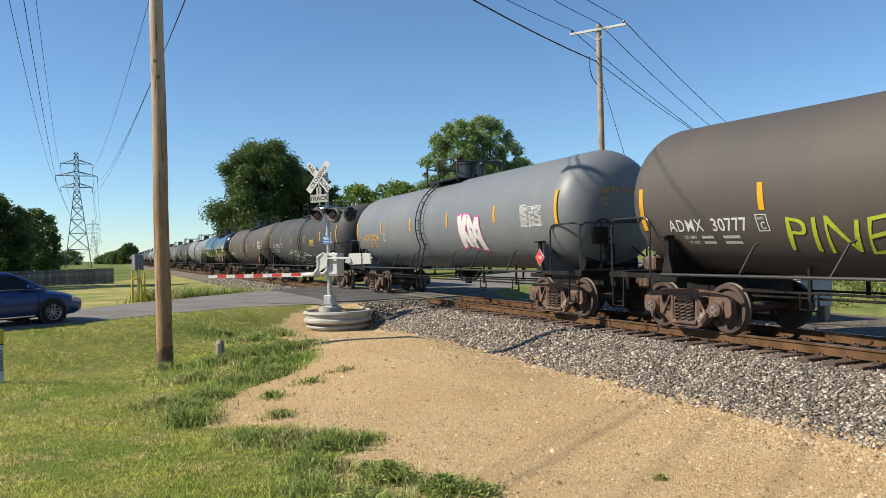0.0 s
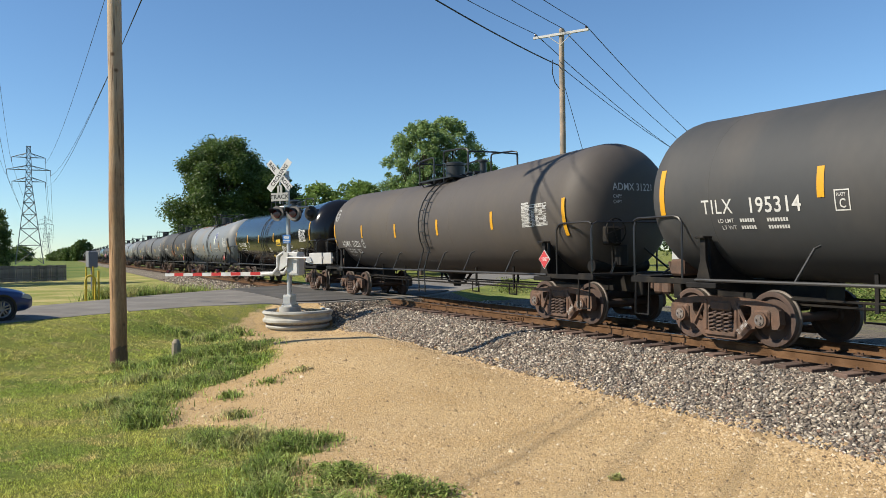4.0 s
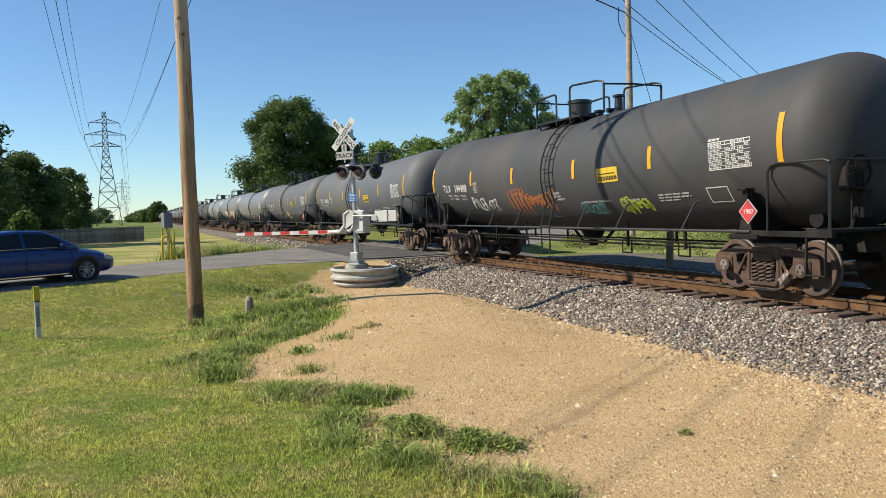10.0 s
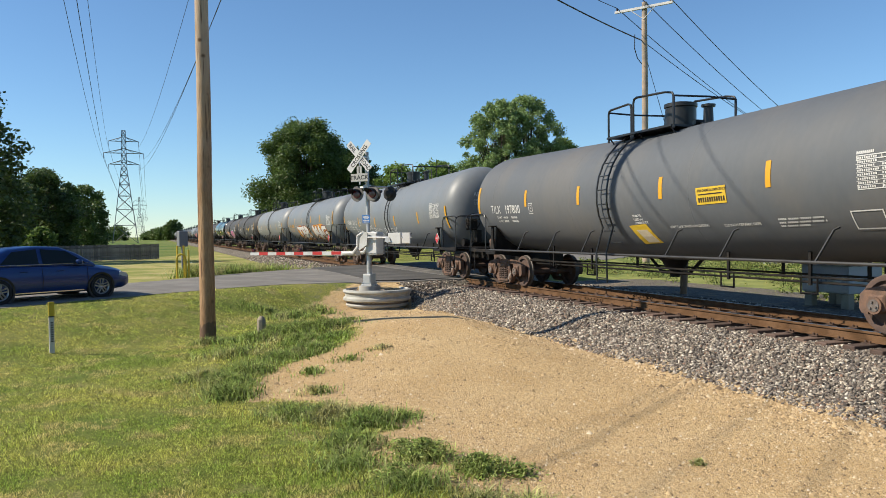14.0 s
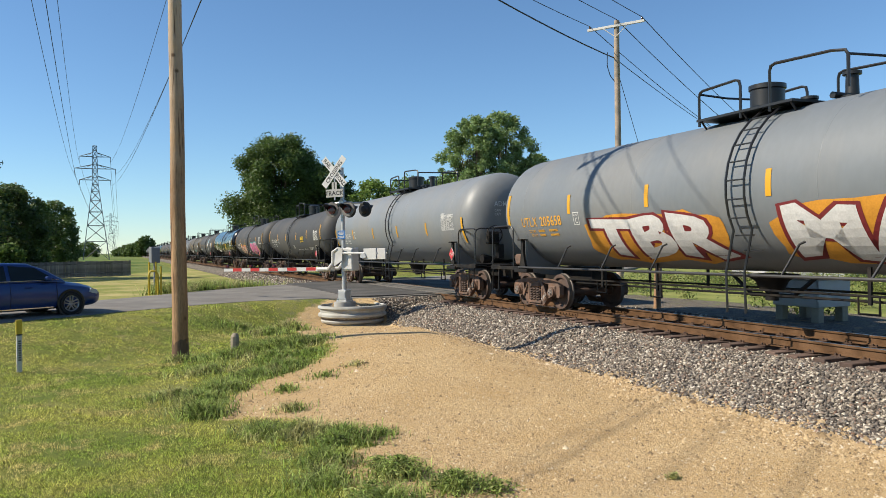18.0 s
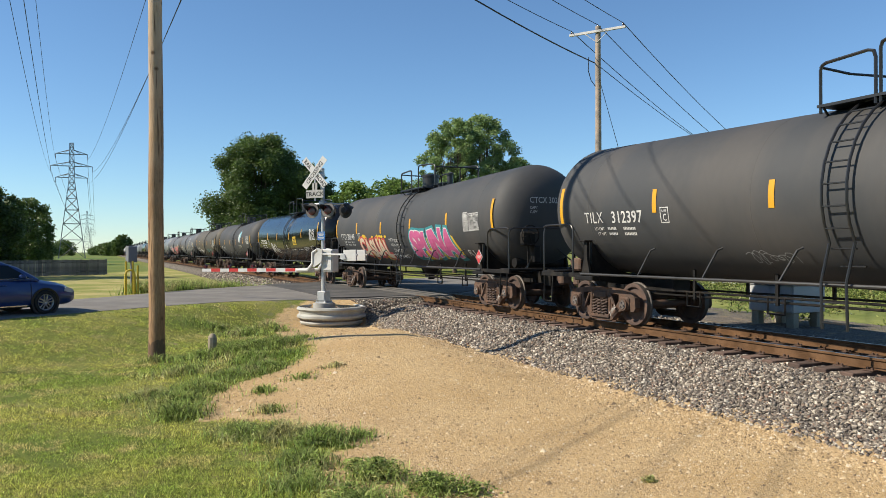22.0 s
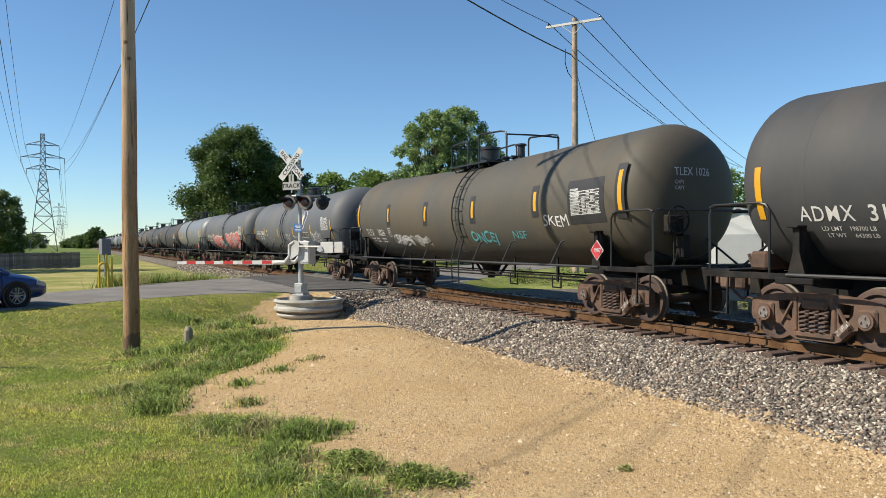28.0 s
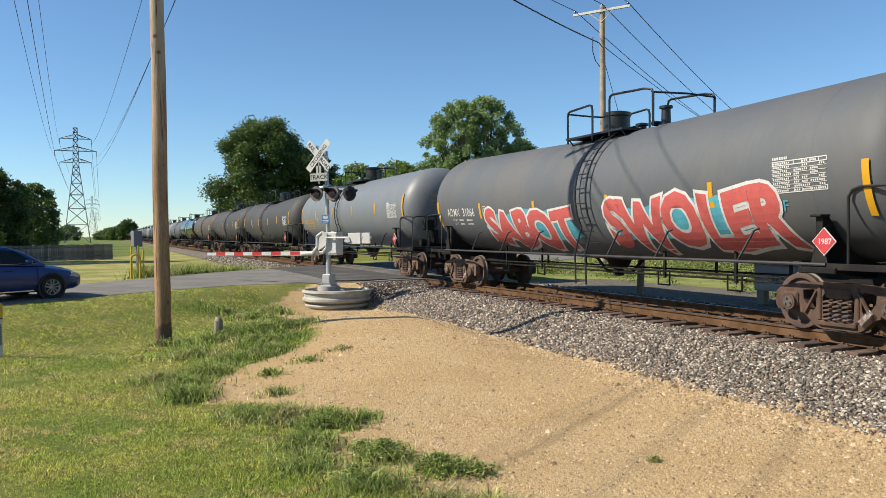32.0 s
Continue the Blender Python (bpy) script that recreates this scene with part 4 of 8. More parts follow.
def tank_car(index, kind, mark="", number="", label="", old=True, slope=0.021, ink=None, near=True, reflect="plain", stripe_z=2.58, plate=True):
    """One tank car, origin on the rail top at its middle; near ones carry all their fittings."""
    rng = random.Random(100 + index)
    car = empty("tank_car")
    tagged(car, label or f"{kind.replace('_', ' ')} cylindrical railway tank car on two trucks", "tank car", "tank cars of the train")
    body = paint(kind)
    shared("tank", lambda: tank_mesh(slope, 7.55 if number == "30681" else 7.75 if old else 7.98), body, car, smooth=60, key=("tank", slope, kind, old, number == "30681"))
    style = (slope, old)
    dress = BLACK_STEEL if kind in ("black", "charcoal", "dark_brown", "olive", "slate") else body
    for s in (-1, 1):
        add_truck(car, s * 7.05, near)
        shared("saddle", lambda: saddle_bm(slope, s), dress, car, key=("saddle", s, slope, dress.name))
        shared("stub_sill", lambda: sill_bm(s), BLACK_STEEL, car, key=("sill", s))
        shared("end_platform", lambda: end_deck_bm(s), BLACK_STEEL, car, key=("deck", s))
        for e in (-1, 1):
            shared("side_post", post_bm, BLACK_STEEL, car, m=Matrix.Translation((e * 1.44, s * 7.05, 0)) @ Matrix.Rotation(0 if e < 0 else math.pi, 4, "Z"), key="post")
        if near:
            shared("coupler", lambda: coupler_bm(s), TRUCK, car, key=("coupler", s))
            shared("end_railing", lambda: end_rail_bm(s), GLOSS_DARK, car, key=("endrail", s))
    shared("side_pipe", side_pipe_bm, RAIL_GREY, car)
    shared("bottom_outlet", belly_bm, BLACK_STEEL, car)
    top_old = (old and mark != "NATX" and index != 17) or index in (2, 6, 14)
    style = (slope, top_old)
    top_at = Matrix.Translation((0, {6: 0.5, 14: 0.15, 17: 0.0}.get(index, 0), 0))
    shared("ladder", lambda: ladder_bm(slope, -0.72 if top_old else 0.62), GLOSS_DARK, car, m=top_at, key=("ladder", style))
    shared("top_platform", lambda: platform_bm(slope, top_old), GLOSS_DARK, car, m=top_at, key=("platform", style))
    shared("platform_handrail", lambda: handrail_bm(slope, top_old), GLOSS_DARK, car, m=top_at, key=("handrail", style))
    shared("manway_housing", lambda: dome_bm(slope, top_old), GLOSS_DARK, car, m=top_at, key=("dome", style))
    shared("safety_valve", lambda: valve_bm(slope, -1.75 if top_old else -1.15, 0.46), GLOSS_DARK, car, m=top_at, key=("valve", style))
    if not near:
        return car
    for y in (-6.9, -2.3, 2.3, 6.9):
        shared("weld_seam", lambda: weld_band(y, slope, 0.014, 0.003), body, car, smooth=60, key=("weld", y, slope, kind))
    shared("vent_valve", lambda: valve_bm(slope, -0.9 if top_old else 0.45, 0.2), GLOSS_DARK, car, m=top_at, key=("vent", style))
    shared("air_reservoir", reservoir_bm, BLACK_STEEL, car)
    shared("hand_brake", brake_wheel_bm, BLACK_STEEL, car)
    shared("brake_valve", valve_box_bm, TRUCK, car)
    for k, y in enumerate((-5.4, -3.2, -1.6, 1.7, 3.4, 5.2)):
        shared("pipe_strut", strut_bm, RAIL_GREY, car, m=Matrix.Translation((0, y, 0)))
    for y in STRIPES["utlx" if mark == "UTLX" else "old" if old else "tilx" if index == 2 else "new"]:
        end = abs(y) > 7
        if number == "30681" and not end:
            y += 0.28
        if number == "30681" and y < -7:
            y = -7.55
        h, w = (0.85, 0.12) if end else (0.46, 0.12)
        vv = V(stripe_z - (0.12 if end and stripe_z < 2.5 else 0))
        if reflect == "boxed":
            part("reflector_backing", patch_bm(y, vv, 0.30, h + 0.3, slope, 0.005), mat("tape_backing", (0.03, 0.03, 0.032), 0.6, bump=0), car)
        shared("reflective_stripe", lambda: patch_bm(y, vv, w, h, slope, 0.008), YELLOW, car, smooth=60, key=("stripe", y, slope, stripe_z))
    ink = ink or WHITE
    foot = V(1.86 if number in ("30777", "31221", "31191", "1026") else 2.17 if mark == "TILX" else 2.10)
    if mark:
        part("reporting_mark", letters_bm(mark, 7.06, foot, 0.24, slope, wide=0.84, bold=0.003, spacing=1.14), ink, car, smooth=False)
        part("car_number", letters_bm(number, 6.10 if len(number) > 5 else 5.94, foot, 0.24, slope, wide=0.93, bold=0.012, spacing=1.05), ink, car, smooth=False)
        for r, (a, b2) in enumerate((("LD LMT", "KG"), ("LT WT", "KG"))):
            tagged(part("weight_word", letters_bm(a, 6.75 - 0.06 * r, foot - 0.16 - 0.12 * r, 0.07, slope, bold=0.004), ink, car, smooth=False), kind="stuff")
            if number in WEIGHTS:
                for y, text in zip((6.30, 5.68), WEIGHTS[number][2 * r:]):
                    tagged(part("weight_figures", letters_bm(text, y - 0.05 * r, foot - 0.16 - 0.12 * r, 0.07, slope, bold=0.004, wide=0.95), ink, car, smooth=False), kind="stuff")
                continue
            tagged(part("weight_figures", bars_bm([(6.28 - 0.05 * k, foot - 0.125 - 0.12 * r, 0.036, 0.06) for k in range(6)] + [(5.75 - 0.05 * k, foot - 0.125 - 0.12 * r, 0.036, 0.06) for k in range(8)], slope), ink, car, smooth=False), kind="stuff")
        head_text(car, mark, number, ink)
        if number == "31221":
            part("build_date", letters_bm("NEW 11-07", 6.62, foot - 0.43, 0.07, slope, bold=0.003), ink, car, smooth=False)
    if plate:
        at = 0.34 if number in ("30777", "31221", "31191", "1026") else 0.0
        shared("plate_mark", lambda: frame_bm(4.42 + at, foot + 0.13, 0.22, 0.29, slope, 0.018), WHITE, car, smooth=False, key=("plateframe", slope, foot))
        shared("plate_letter", lambda: letters_bm("C", 4.47 + at, foot + 0.02, 0.13, slope, wide=0.8), WHITE, car, smooth=False, key=("plateletter", slope, foot))
        shared("plate_word", lambda: letters_bm("PLATE", 4.505 + at, foot + 0.19, 0.045, slope, wide=0.8), WHITE, car, smooth=False, key=("plateword", slope, foot))
    tagged(shared("data_table", lambda: table_bm(-5.95 if number == "302149" else -6.15, V(2.42), 1.05, 0.50, slope, random.Random(7)), WHITE, car, smooth=False, key=("table", slope, number == "302149")), kind="stuff")
    if number == "1026":
        part("table_backing", patch_bm(-6.70, V(2.44), 1.28, 0.98, slope, 0.004), mat("tape_backing", (0.03, 0.03, 0.032), 0.6, bump=0), car, "black painted panel behind the data table")
    shared("placard_holder", lambda: diamond_bm(0.215, slope), WHITE, car, smooth=False)
    shared("hazard_placard", lambda: diamond_bm(0.195, slope), RED, car, smooth=False, m=Matrix.Translation((-0.008, 0, 0)))
    shared("placard_number", placard_text, WHITE, car, smooth=False)
    return car


WEIGHTS = {"302149": ("198100 LB", "89850 KG", "64900 LB", "29450 KG"), "31221": ("198500 LB", "90050 KG", "64500 LB", "29250 KG"), "31191": ("198700 LB", "90150 KG", "64300 LB", "29150 KG"), "731585": ("207000LB", "93 850KG", "79000LB", "35 850KG"), "190600": ("207000 LB", "93850 KG", "78000 LB", "36050 KG"), "194988": ("207000 LB", "93850 KG", "78000 LB", "36050 KG")}


def head_text(car, mark, number, ink):
    """The mark repeated on the tank head that faces back along the train's near end."""
    for text, z, size in ((mark + " " + number, 2.95, 0.16), ("CAPY", 2.78, 0.075), ("CAPY", 2.66, 0.075)):
        verts, faces = glyphs(text, 0.004)
        k = size / 0.69
        bm = bmesh.new()
        vs = []
        for v in verts:
            x, zz = -0.62 + v.x * k * 0.85, z + v.y * k
            r = min(0.999, math.hypot(x, zz - 2.6) / R)
            y = -HALF - 0.76 * math.sqrt(max(0.0, 1 - r ** (2 / 0.62))) - 0.008
            vs.append(bm.verts.new((x, y, zz)))
        for f in faces:
            try:
                bm.faces.new([vs[i] for i in f])
            except ValueError:
                pass
        part("head_stencil", bm, ink, car, smooth=False)


# ---- spray paint and placards ----


def spray(name, colour):
    return mat("spray_" + name, colour, 0.6, vary=0.18, scale=6, fine=30, bump=0)


CREAM, PINK, TEAL, RED_SPRAY = spray("cream", (0.72, 0.62, 0.45)), spray("pink", (0.62, 0.12, 0.30)), spray("teal", (0.03, 0.26, 0.30)), spray("red", (0.58, 0.07, 0.07))
LIME, AMBER, WHITE_SPRAY, BLACK_SPRAY = spray("lime", (0.50, 0.60, 0.04)), spray("amber", (0.72, 0.32, 0.03)), spray("white", (0.75, 0.75, 0.74)), spray("black", (0.02, 0.02, 0.022))
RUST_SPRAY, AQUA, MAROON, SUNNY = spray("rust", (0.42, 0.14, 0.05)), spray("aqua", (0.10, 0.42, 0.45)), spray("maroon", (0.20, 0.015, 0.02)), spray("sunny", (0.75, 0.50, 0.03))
CORAL, SKY_BLUE, EMBLEM_BLUE, MIST = spray("coral", (0.66, 0.13, 0.12)), spray("sky_blue", (0.10, 0.45, 0.58)), spray("emblem_blue", (0.045, 0.05, 0.26)), spray("mist", (0.35, 0.36, 0.36))


def bent(bm, slope, off):
    """Lays a flat drawing in (y, height) on the shell, cut fine enough to follow it."""
    lo, hi = min(v.co.y for v in bm.verts), max(v.co.y for v in bm.verts)
    z = lo + 0.13
    while z < hi:
        bmesh.ops.bisect_plane(bm, geom=list(bm.verts) + list(bm.edges) + list(bm.faces), plane_co=(0, z, 0), plane_no=(0, 1, 0))
        z += 0.13
    for v in bm.verts:
        v.co = on_tank(-v.co.x, V(v.co.y), off, slope)
    return bm


def fitted(text, y0, y1, lo, hi, bold, grow=0.0, wobble=0.0, shear=0.0, spacing=1.0, bounce=0.0):
    """Flat words filling the rectangle from y0 to y1 and lo to hi."""
    base, _ = glyphs(text, 0.0, shear, spacing)
    x0, x1 = min(v.x for v in base), max(v.x for v in base)
    z0, z1 = min(v.y for v in base), max(v.y for v in base)
    verts, faces = glyphs(text, bold, shear, spacing)
    kx, kz = (y0 - y1) / (x1 - x0), (hi - lo) / (z1 - z0)
    bm = bmesh.new()
    vs = []
    for v in verts:
        x, z = (v.x - x0) * kx, (v.y - z0) * kz
        z2 = z + bounce * math.sin(x * 3.1 + 0.6) + wobble * math.sin(7 * x + 3 * z)
        x2 = x + wobble * math.sin(9 * z + 2 * x) + bounce * 0.5 * math.sin(z * 4 + x)
        vs.append(bm.verts.new((-y0 + x2, lo + z2, 0)))
    for f in faces:
        try:
            bm.faces.new([vs[i] for i in f])
        except ValueError:
            pass
    return bm


def piece(car, slope, text, y0, y1, lo, hi, fill, line, back=None, bounce=0.05, heavy=0.05, edge=0.045, halo=0.12):
    """A sprayed word in three layers: cloud, outline, fill."""
    if back:
        part("graffiti_cloud", bent(fitted(text, y0, y1, lo, hi, heavy + halo, bounce=bounce), slope, 0.009), back, car, smooth=False)
    part("graffiti_outline", bent(fitted(text, y0, y1, lo, hi, heavy + edge, bounce=bounce), slope, 0.012), line, car, smooth=False)
    part("graffiti_fill", bent(fitted(text, y0, y1, lo, hi, heavy, bounce=bounce), slope, 0.015), fill, car, smooth=False)


def tag(car, slope, text, y0, y1, lo, hi, colour, bold=-0.015, wobble=0.025, shear=0.2):
    part("graffiti_tag", bent(fitted(text, y0, y1, lo, hi, bold, wobble=wobble, shear=shear, bounce=0.02), slope, 0.011), colour, car, smooth=False)


def stroke(car, slope, lines, colour, w=0.02, name="graffiti_stroke"):
    """Hand-drawn lines as narrow ribbons; each line is a list of (y, height)."""
    bm = bmesh.new()
    for pts in lines:
        pts = [Vector((-y, z, 0)) for y, z in pts]
        fine = []
        for a, b in zip(pts, pts[1:]):
            n = max(1, int((b - a).length / 0.15))
            fine += [a.lerp(b, k / n) for k in range(n)]
        fine.append(pts[-1])
        prev = None
        for i, p in enumerate(fine):
            d = (fine[min(i + 1, len(fine) - 1)] - fine[max(i - 1, 0)]).normalized()
            side = Vector((-d.y, d.x, 0)) * w / 2
            cur = (bm.verts.new(p + side), bm.verts.new(p - side))
            if prev:
                bm.faces.new((prev[0], prev[1], cur[1], cur[0]))
            prev = cur
    for v in bm.verts:
        v.co = on_tank(-v.co.x, V(v.co.y), 0.011, slope)
    return part(name, bm, colour, car, smooth=False)


def scrawl(car, slope, seed, y0, y1, lo, hi, colour, loops=9, w=0.018):
    """A quick looping scrawl that spells nothing."""
    rng = random.Random(seed)
    lines = []
    for k in range(3):
        pts, n = [], loops * 7
        ph = rng.uniform(0, 6)
        for i in range(n + 1):
            t = i / n
            y = y0 + (y1 - y0) * t + 0.10 * math.sin(loops * 6.28 * t + ph + 1.2)
            z = (lo + hi) / 2 + (hi - lo) * 0.45 * math.sin(loops * 6.28 * t + ph) * (0.6 + 0.4 * math.sin(5 * t + k))
            pts.append((y, z))
        a = int(n * k / 3)
        lines.append(pts[a:a + int(n * 0.42)])
    return stroke(car, slope, lines, colour, w)


def sheet(car, slope, outline, colour, name, off=0.009):
    bm = bmesh.new()
    bm.faces.new([bm.verts.new((-y, z, 0)) for y, z in outline])
    return part(name, bent(bm, slope, off), colour, car, smooth=False)


def emblem(car, slope, y, tone, leaf):
    """A leaf on a tilted square, with blank bars in place of the name below it."""
    sheet(car, slope, [(y + 0.55, 2.80), (y + 0.45, 2.96), (y - 0.25, 3.30), (y - 0.60, 3.02), (y - 0.60, 2.86), (y - 0.05, 2.36), (y + 0.08, 2.34)], WHITE_SPRAY, "emblem_border", 0.009)
    sheet(car, slope, [(y + 0.48, 2.80), (y + 0.40, 2.93), (y - 0.24, 3.24), (y - 0.55, 2.99), (y - 0.55, 2.88), (y - 0.03, 2.41), (y + 0.06, 2.39)], tone, "emblem_square", 0.012)
    sheet(car, slope, [(y + 0.44, 2.32), (y + 0.47, 2.46), (y + 0.46, 2.62), (y + 0.40, 2.76), (y + 0.28, 2.88), (y + 0.12, 2.97), (y - 0.16, 3.06), (y - 0.14, 2.88), (y - 0.08, 2.70), (y + 0.0, 2.56), (y + 0.12, 2.46), (y + 0.27, 2.41), (y + 0.38, 2.40)], leaf, "emblem_leaf", 0.015)
    stroke(car, slope, [[(y + 0.40, 2.38), (y + 0.22, 2.62), (y + 0.0, 2.90)]], MIST, 0.025, "leaf_vein")
    for k in range(3):
        a = y + 0.55 - 0.44 * k
        stroke(car, slope, [[(a, 1.92), (a, 2.16), (a - 0.32, 2.16), (a - 0.32, 1.92), (a, 1.92)]], WHITE_SPRAY, 0.025, "emblem_bar")
        sheet(car, slope, [(a - 0.02, 1.94), (a - 0.02, 2.14), (a - 0.30, 2.14), (a - 0.30, 1.94)], GLOSS_DARK, "emblem_block", 0.009)


def yellow_notice(car, slope, y, z, words=True):
    part("emergency_notice", patch_bm(y, V(z), 0.82, 0.33, slope, 0.009), SUNNY, car)
    if words:
        part("notice_line", letters_bm("FOR CHEMICAL EMERGENCY", y + 0.36, V(z) + 0.08, 0.05, slope, off=0.013, wide=0.82), LETTER_DARK, car, smooth=False)
    tagged(part("notice_figures", bars_bm([(y + 0.34, V(z) + 0.03, 0.66, 0.022)] + [(y + 0.35 - 0.062 * k, V(z) - 0.075, 0.042, 0.09) for k in range(12)], slope, 0.013), LETTER_DARK, car, smooth=False), kind="stuff")


def fine_words(car, slope):
    for text, y, z in (("VENT TANK WHEN UNLOADING", -1.5, 1.74), ("0.50 INCH CERAMIC FIBER", -3.1, 1.72)):
        part("service_line", letters_bm(text, y, V(z), 0.055, slope, off=0.009), WHITE, car, smooth=False)
    for r, w in enumerate(("REMOVE", "RESIDUAL", "COMMODITY")):
        part("service_line", letters_bm(w, -0.35, V(2.02) - 0.085 * r, 0.055, slope, off=0.009), WHITE, car, smooth=False)
    tagged(part("service_print", bars_bm([(-4.45 - 0.037 * k, V(1.80) - 0.068 * r, 0.026, 0.034) for r in range(3) for k in range(27 - 9 * (r == 2)) if k % 7 != 5 - r], slope, 0.009), WHITE, car, smooth=False), kind="stuff")
    part("test_mark", frame_bm(-6.2, V(1.72), 0.55, 0.32, slope), WHITE, car, smooth=False)


LETTER_DARK = mat("letter_dark", (0.03, 0.025, 0.02), 0.6, bump=0)


def decorate(i, car, s):
    """What each car of the train carries besides its stencils."""
    if i == 0:
        tag(car, s, "PINEB", 4.40, 2.1, 1.50, 2.04, LIME, -0.008, 0.03, 0.25)
    elif i == 1:
        piece(car, s, "KM", -2.48, -3.72, 1.76, 2.52, WHITE_SPRAY, PINK, None, 0.07, 0.09)
        scrawl(car, s, 3, -4.95, -6.3, 1.62, 1.95, MIST, 8, 0.014)
    elif i == 2:
        ring = [(1.02 + 0.36 * math.cos(a), 1.70 + 0.30 * math.sin(a)) for a in np.linspace(0, 6.283, 15)]
        stroke(car, s, [ring, [(1.02, 2.0), (1.02, 1.4)], [(1.38, 1.70), (0.66, 1.70)],
                        [(2.55, 1.80), (2.35, 1.92), (1.75, 2.06), (1.85, 1.92), (2.55, 1.80)], [(2.9, 1.84), (2.7, 1.82)], [(2.1, 1.50), (1.6, 1.47), (1.2, 1.30), (1.5, 1.28), (2.1, 1.50)],
                        [(0.62, 2.05), (0.50, 1.72), (0.10, 1.98), (0.02, 1.66), (-0.55, 1.62), (-0.10, 1.45), (-0.02, 1.24), (0.45, 1.36), (0.72, 1.24), (0.70, 1.55), (0.62, 2.05)], [(0.50, 1.72), (0.02, 1.66), (0.45, 1.36), (0.50, 1.72)],
                        [(-0.35, 1.98), (-1.2, 1.84), (-2.3, 1.66), (-1.4, 1.70), (-0.6, 1.76), (-0.35, 1.98)], [(-0.3, 1.45), (-1.2, 1.42), (-2.3, 1.38), (-1.2, 1.32), (-0.5, 1.28), (-0.3, 1.45)]], WHITE_SPRAY, 0.032)
        tag(car, s, "'19 Stay Warm", -2.7, -5.5, 1.40, 1.72, WHITE_SPRAY, 0.0, 0.02, 0.1)
        yellow_notice(car, s, -3.17, 2.33)
    elif i == 3:
        stroke(car, s, [[(7.52 + 0.17 * math.cos(a), 3.08 + 0.22 * math.sin(a)) for a in np.linspace(0, 6.28, 15)], [(7.52 + 0.06 * math.cos(a), 3.06 + 0.08 * math.sin(a)) for a in np.linspace(0, 6.28, 9)]], WHITE_SPRAY, 0.03)
    elif i == 4:
        yellow_notice(car, s, -2.4, 2.27, False)
        sheet(car, s, [(-0.55, 1.70), (-1.05, 1.70), (-1.2, 1.36), (-0.75, 1.36)], SUNNY, "warning_label", 0.009)
        sheet(car, s, [(-0.80, 1.68), (-1.02, 1.68), (-1.15, 1.40), (-0.95, 1.40)], WHITE_SPRAY, "label_panel", 0.013)
        tag(car, s, "KERSYCOUCH", -2.9, -4.25, 1.75, 2.05, WHITE_SPRAY, 0.0, 0.04, 0.2)
        tag(car, s, "HOA", -4.3, -4.8, 1.90, 2.08, WHITE_SPRAY, 0.0, 0.03, 0.2)
        scrawl(car, s, 5, -2.0, -2.85, 1.50, 1.75, MIST, 7, 0.012)
        fine_words(car, s)
    elif i == 5:
        emblem(car, s, -3.48, EMBLEM_BLUE, spray("pale_leaf", (0.62, 0.68, 0.55)))
        rng = random.Random(9)
        for y, w in ((6.0, 2.6), (2.9, 1.8), (-2.2, 1.2), (-3.9, 2.4), (-6.4, 2.6)):
            n = 16
            ring_pts = []
            for k in range(n):
                a = 6.283 * k / n
                ring_pts.append((y + w * 0.5 * math.cos(a) * rng.uniform(0.6, 1.1), 4.50 + 0.42 * math.sin(a) * rng.uniform(0.4, 1.2)))
            bm = bmesh.new()
            c = bm.verts.new(on_tank(y, 4.52, 0.006, s))
            vs = [bm.verts.new(on_tank(p, q, 0.006, s)) for p, q in ring_pts]
            for k in range(n):
                bm.faces.new((c, vs[k], vs[(k + 1) % n]))
            part("rust_stain", bm, mat("rust_stain", (0.26, 0.10, 0.035), 0.9, vary=0.35, scale=4, fine=20, second=(0.20, 0.14, 0.10), amount=0.4), car)
    elif i == 6:
        tag(car, s, "PYLER 4TR", 4.9, 3.1, 1.60, 1.95, WHITE_SPRAY, 0.0, 0.04, 0.1)
        scrawl(car, s, 7, 2.3, -0.4, 1.45, 2.30, RUST_SPRAY, 11, 0.04)
        scrawl(car, s, 8, 2.0, 0.2, 1.60, 2.15, RUST_SPRAY, 9, 0.04)
        tag(car, s, "CHOCKO!!", -1.35, -2.4, 1.48, 1.72, AQUA, 0.0, 0.03, 0.2)
        yellow_notice(car, s, -2.85, 2.34, False)
        scrawl(car, s, 9, -3.05, -4.1, 1.42, 1.85, LIME, 6, 0.04)
        fine_words(car, s)
    elif i == 7:
        tag(car, s, "M U t Z E V L", 4.62, 1.5, 1.72, 1.96, LIME, -0.022, 0.03, 0.1)
        yellow_notice(car, s, -2.4, 2.30)
        sheet(car, s, [(-0.05, 1.66), (-0.55, 1.66), (-0.75, 1.32), (-0.3, 1.32)], SUNNY, "warning_label", 0.009)
        sheet(car, s, [(-0.20, 1.62), (-0.5, 1.62), (-0.66, 1.36), (-0.42, 1.36)], WHITE_SPRAY, "label_panel", 0.013)
        scrawl(car, s, 31, -2.0, -3.4, 1.45, 1.75, MIST, 8, 0.012)
        fine_words(car, s)
    elif i == 8:
        yellow_notice(car, s, -2.95, 2.32)
        sheet(car, s, [(-0.10, 1.84), (-0.74, 1.86), (-0.95, 1.44), (-0.28, 1.42)], SUNNY, "warning_label", 0.009)
        sheet(car, s, [(-0.30, 1.74), (-0.68, 1.74), (-0.87, 1.46), (-0.46, 1.46)], CREAM, "label_panel", 0.013)
        fine_words(car, s)
    elif i == 9:
        tag(car, s, "BUCK YA", 5.5, 4.4, 1.55, 1.92, WHITE_SPRAY, -0.005, 0.04, 0.2)
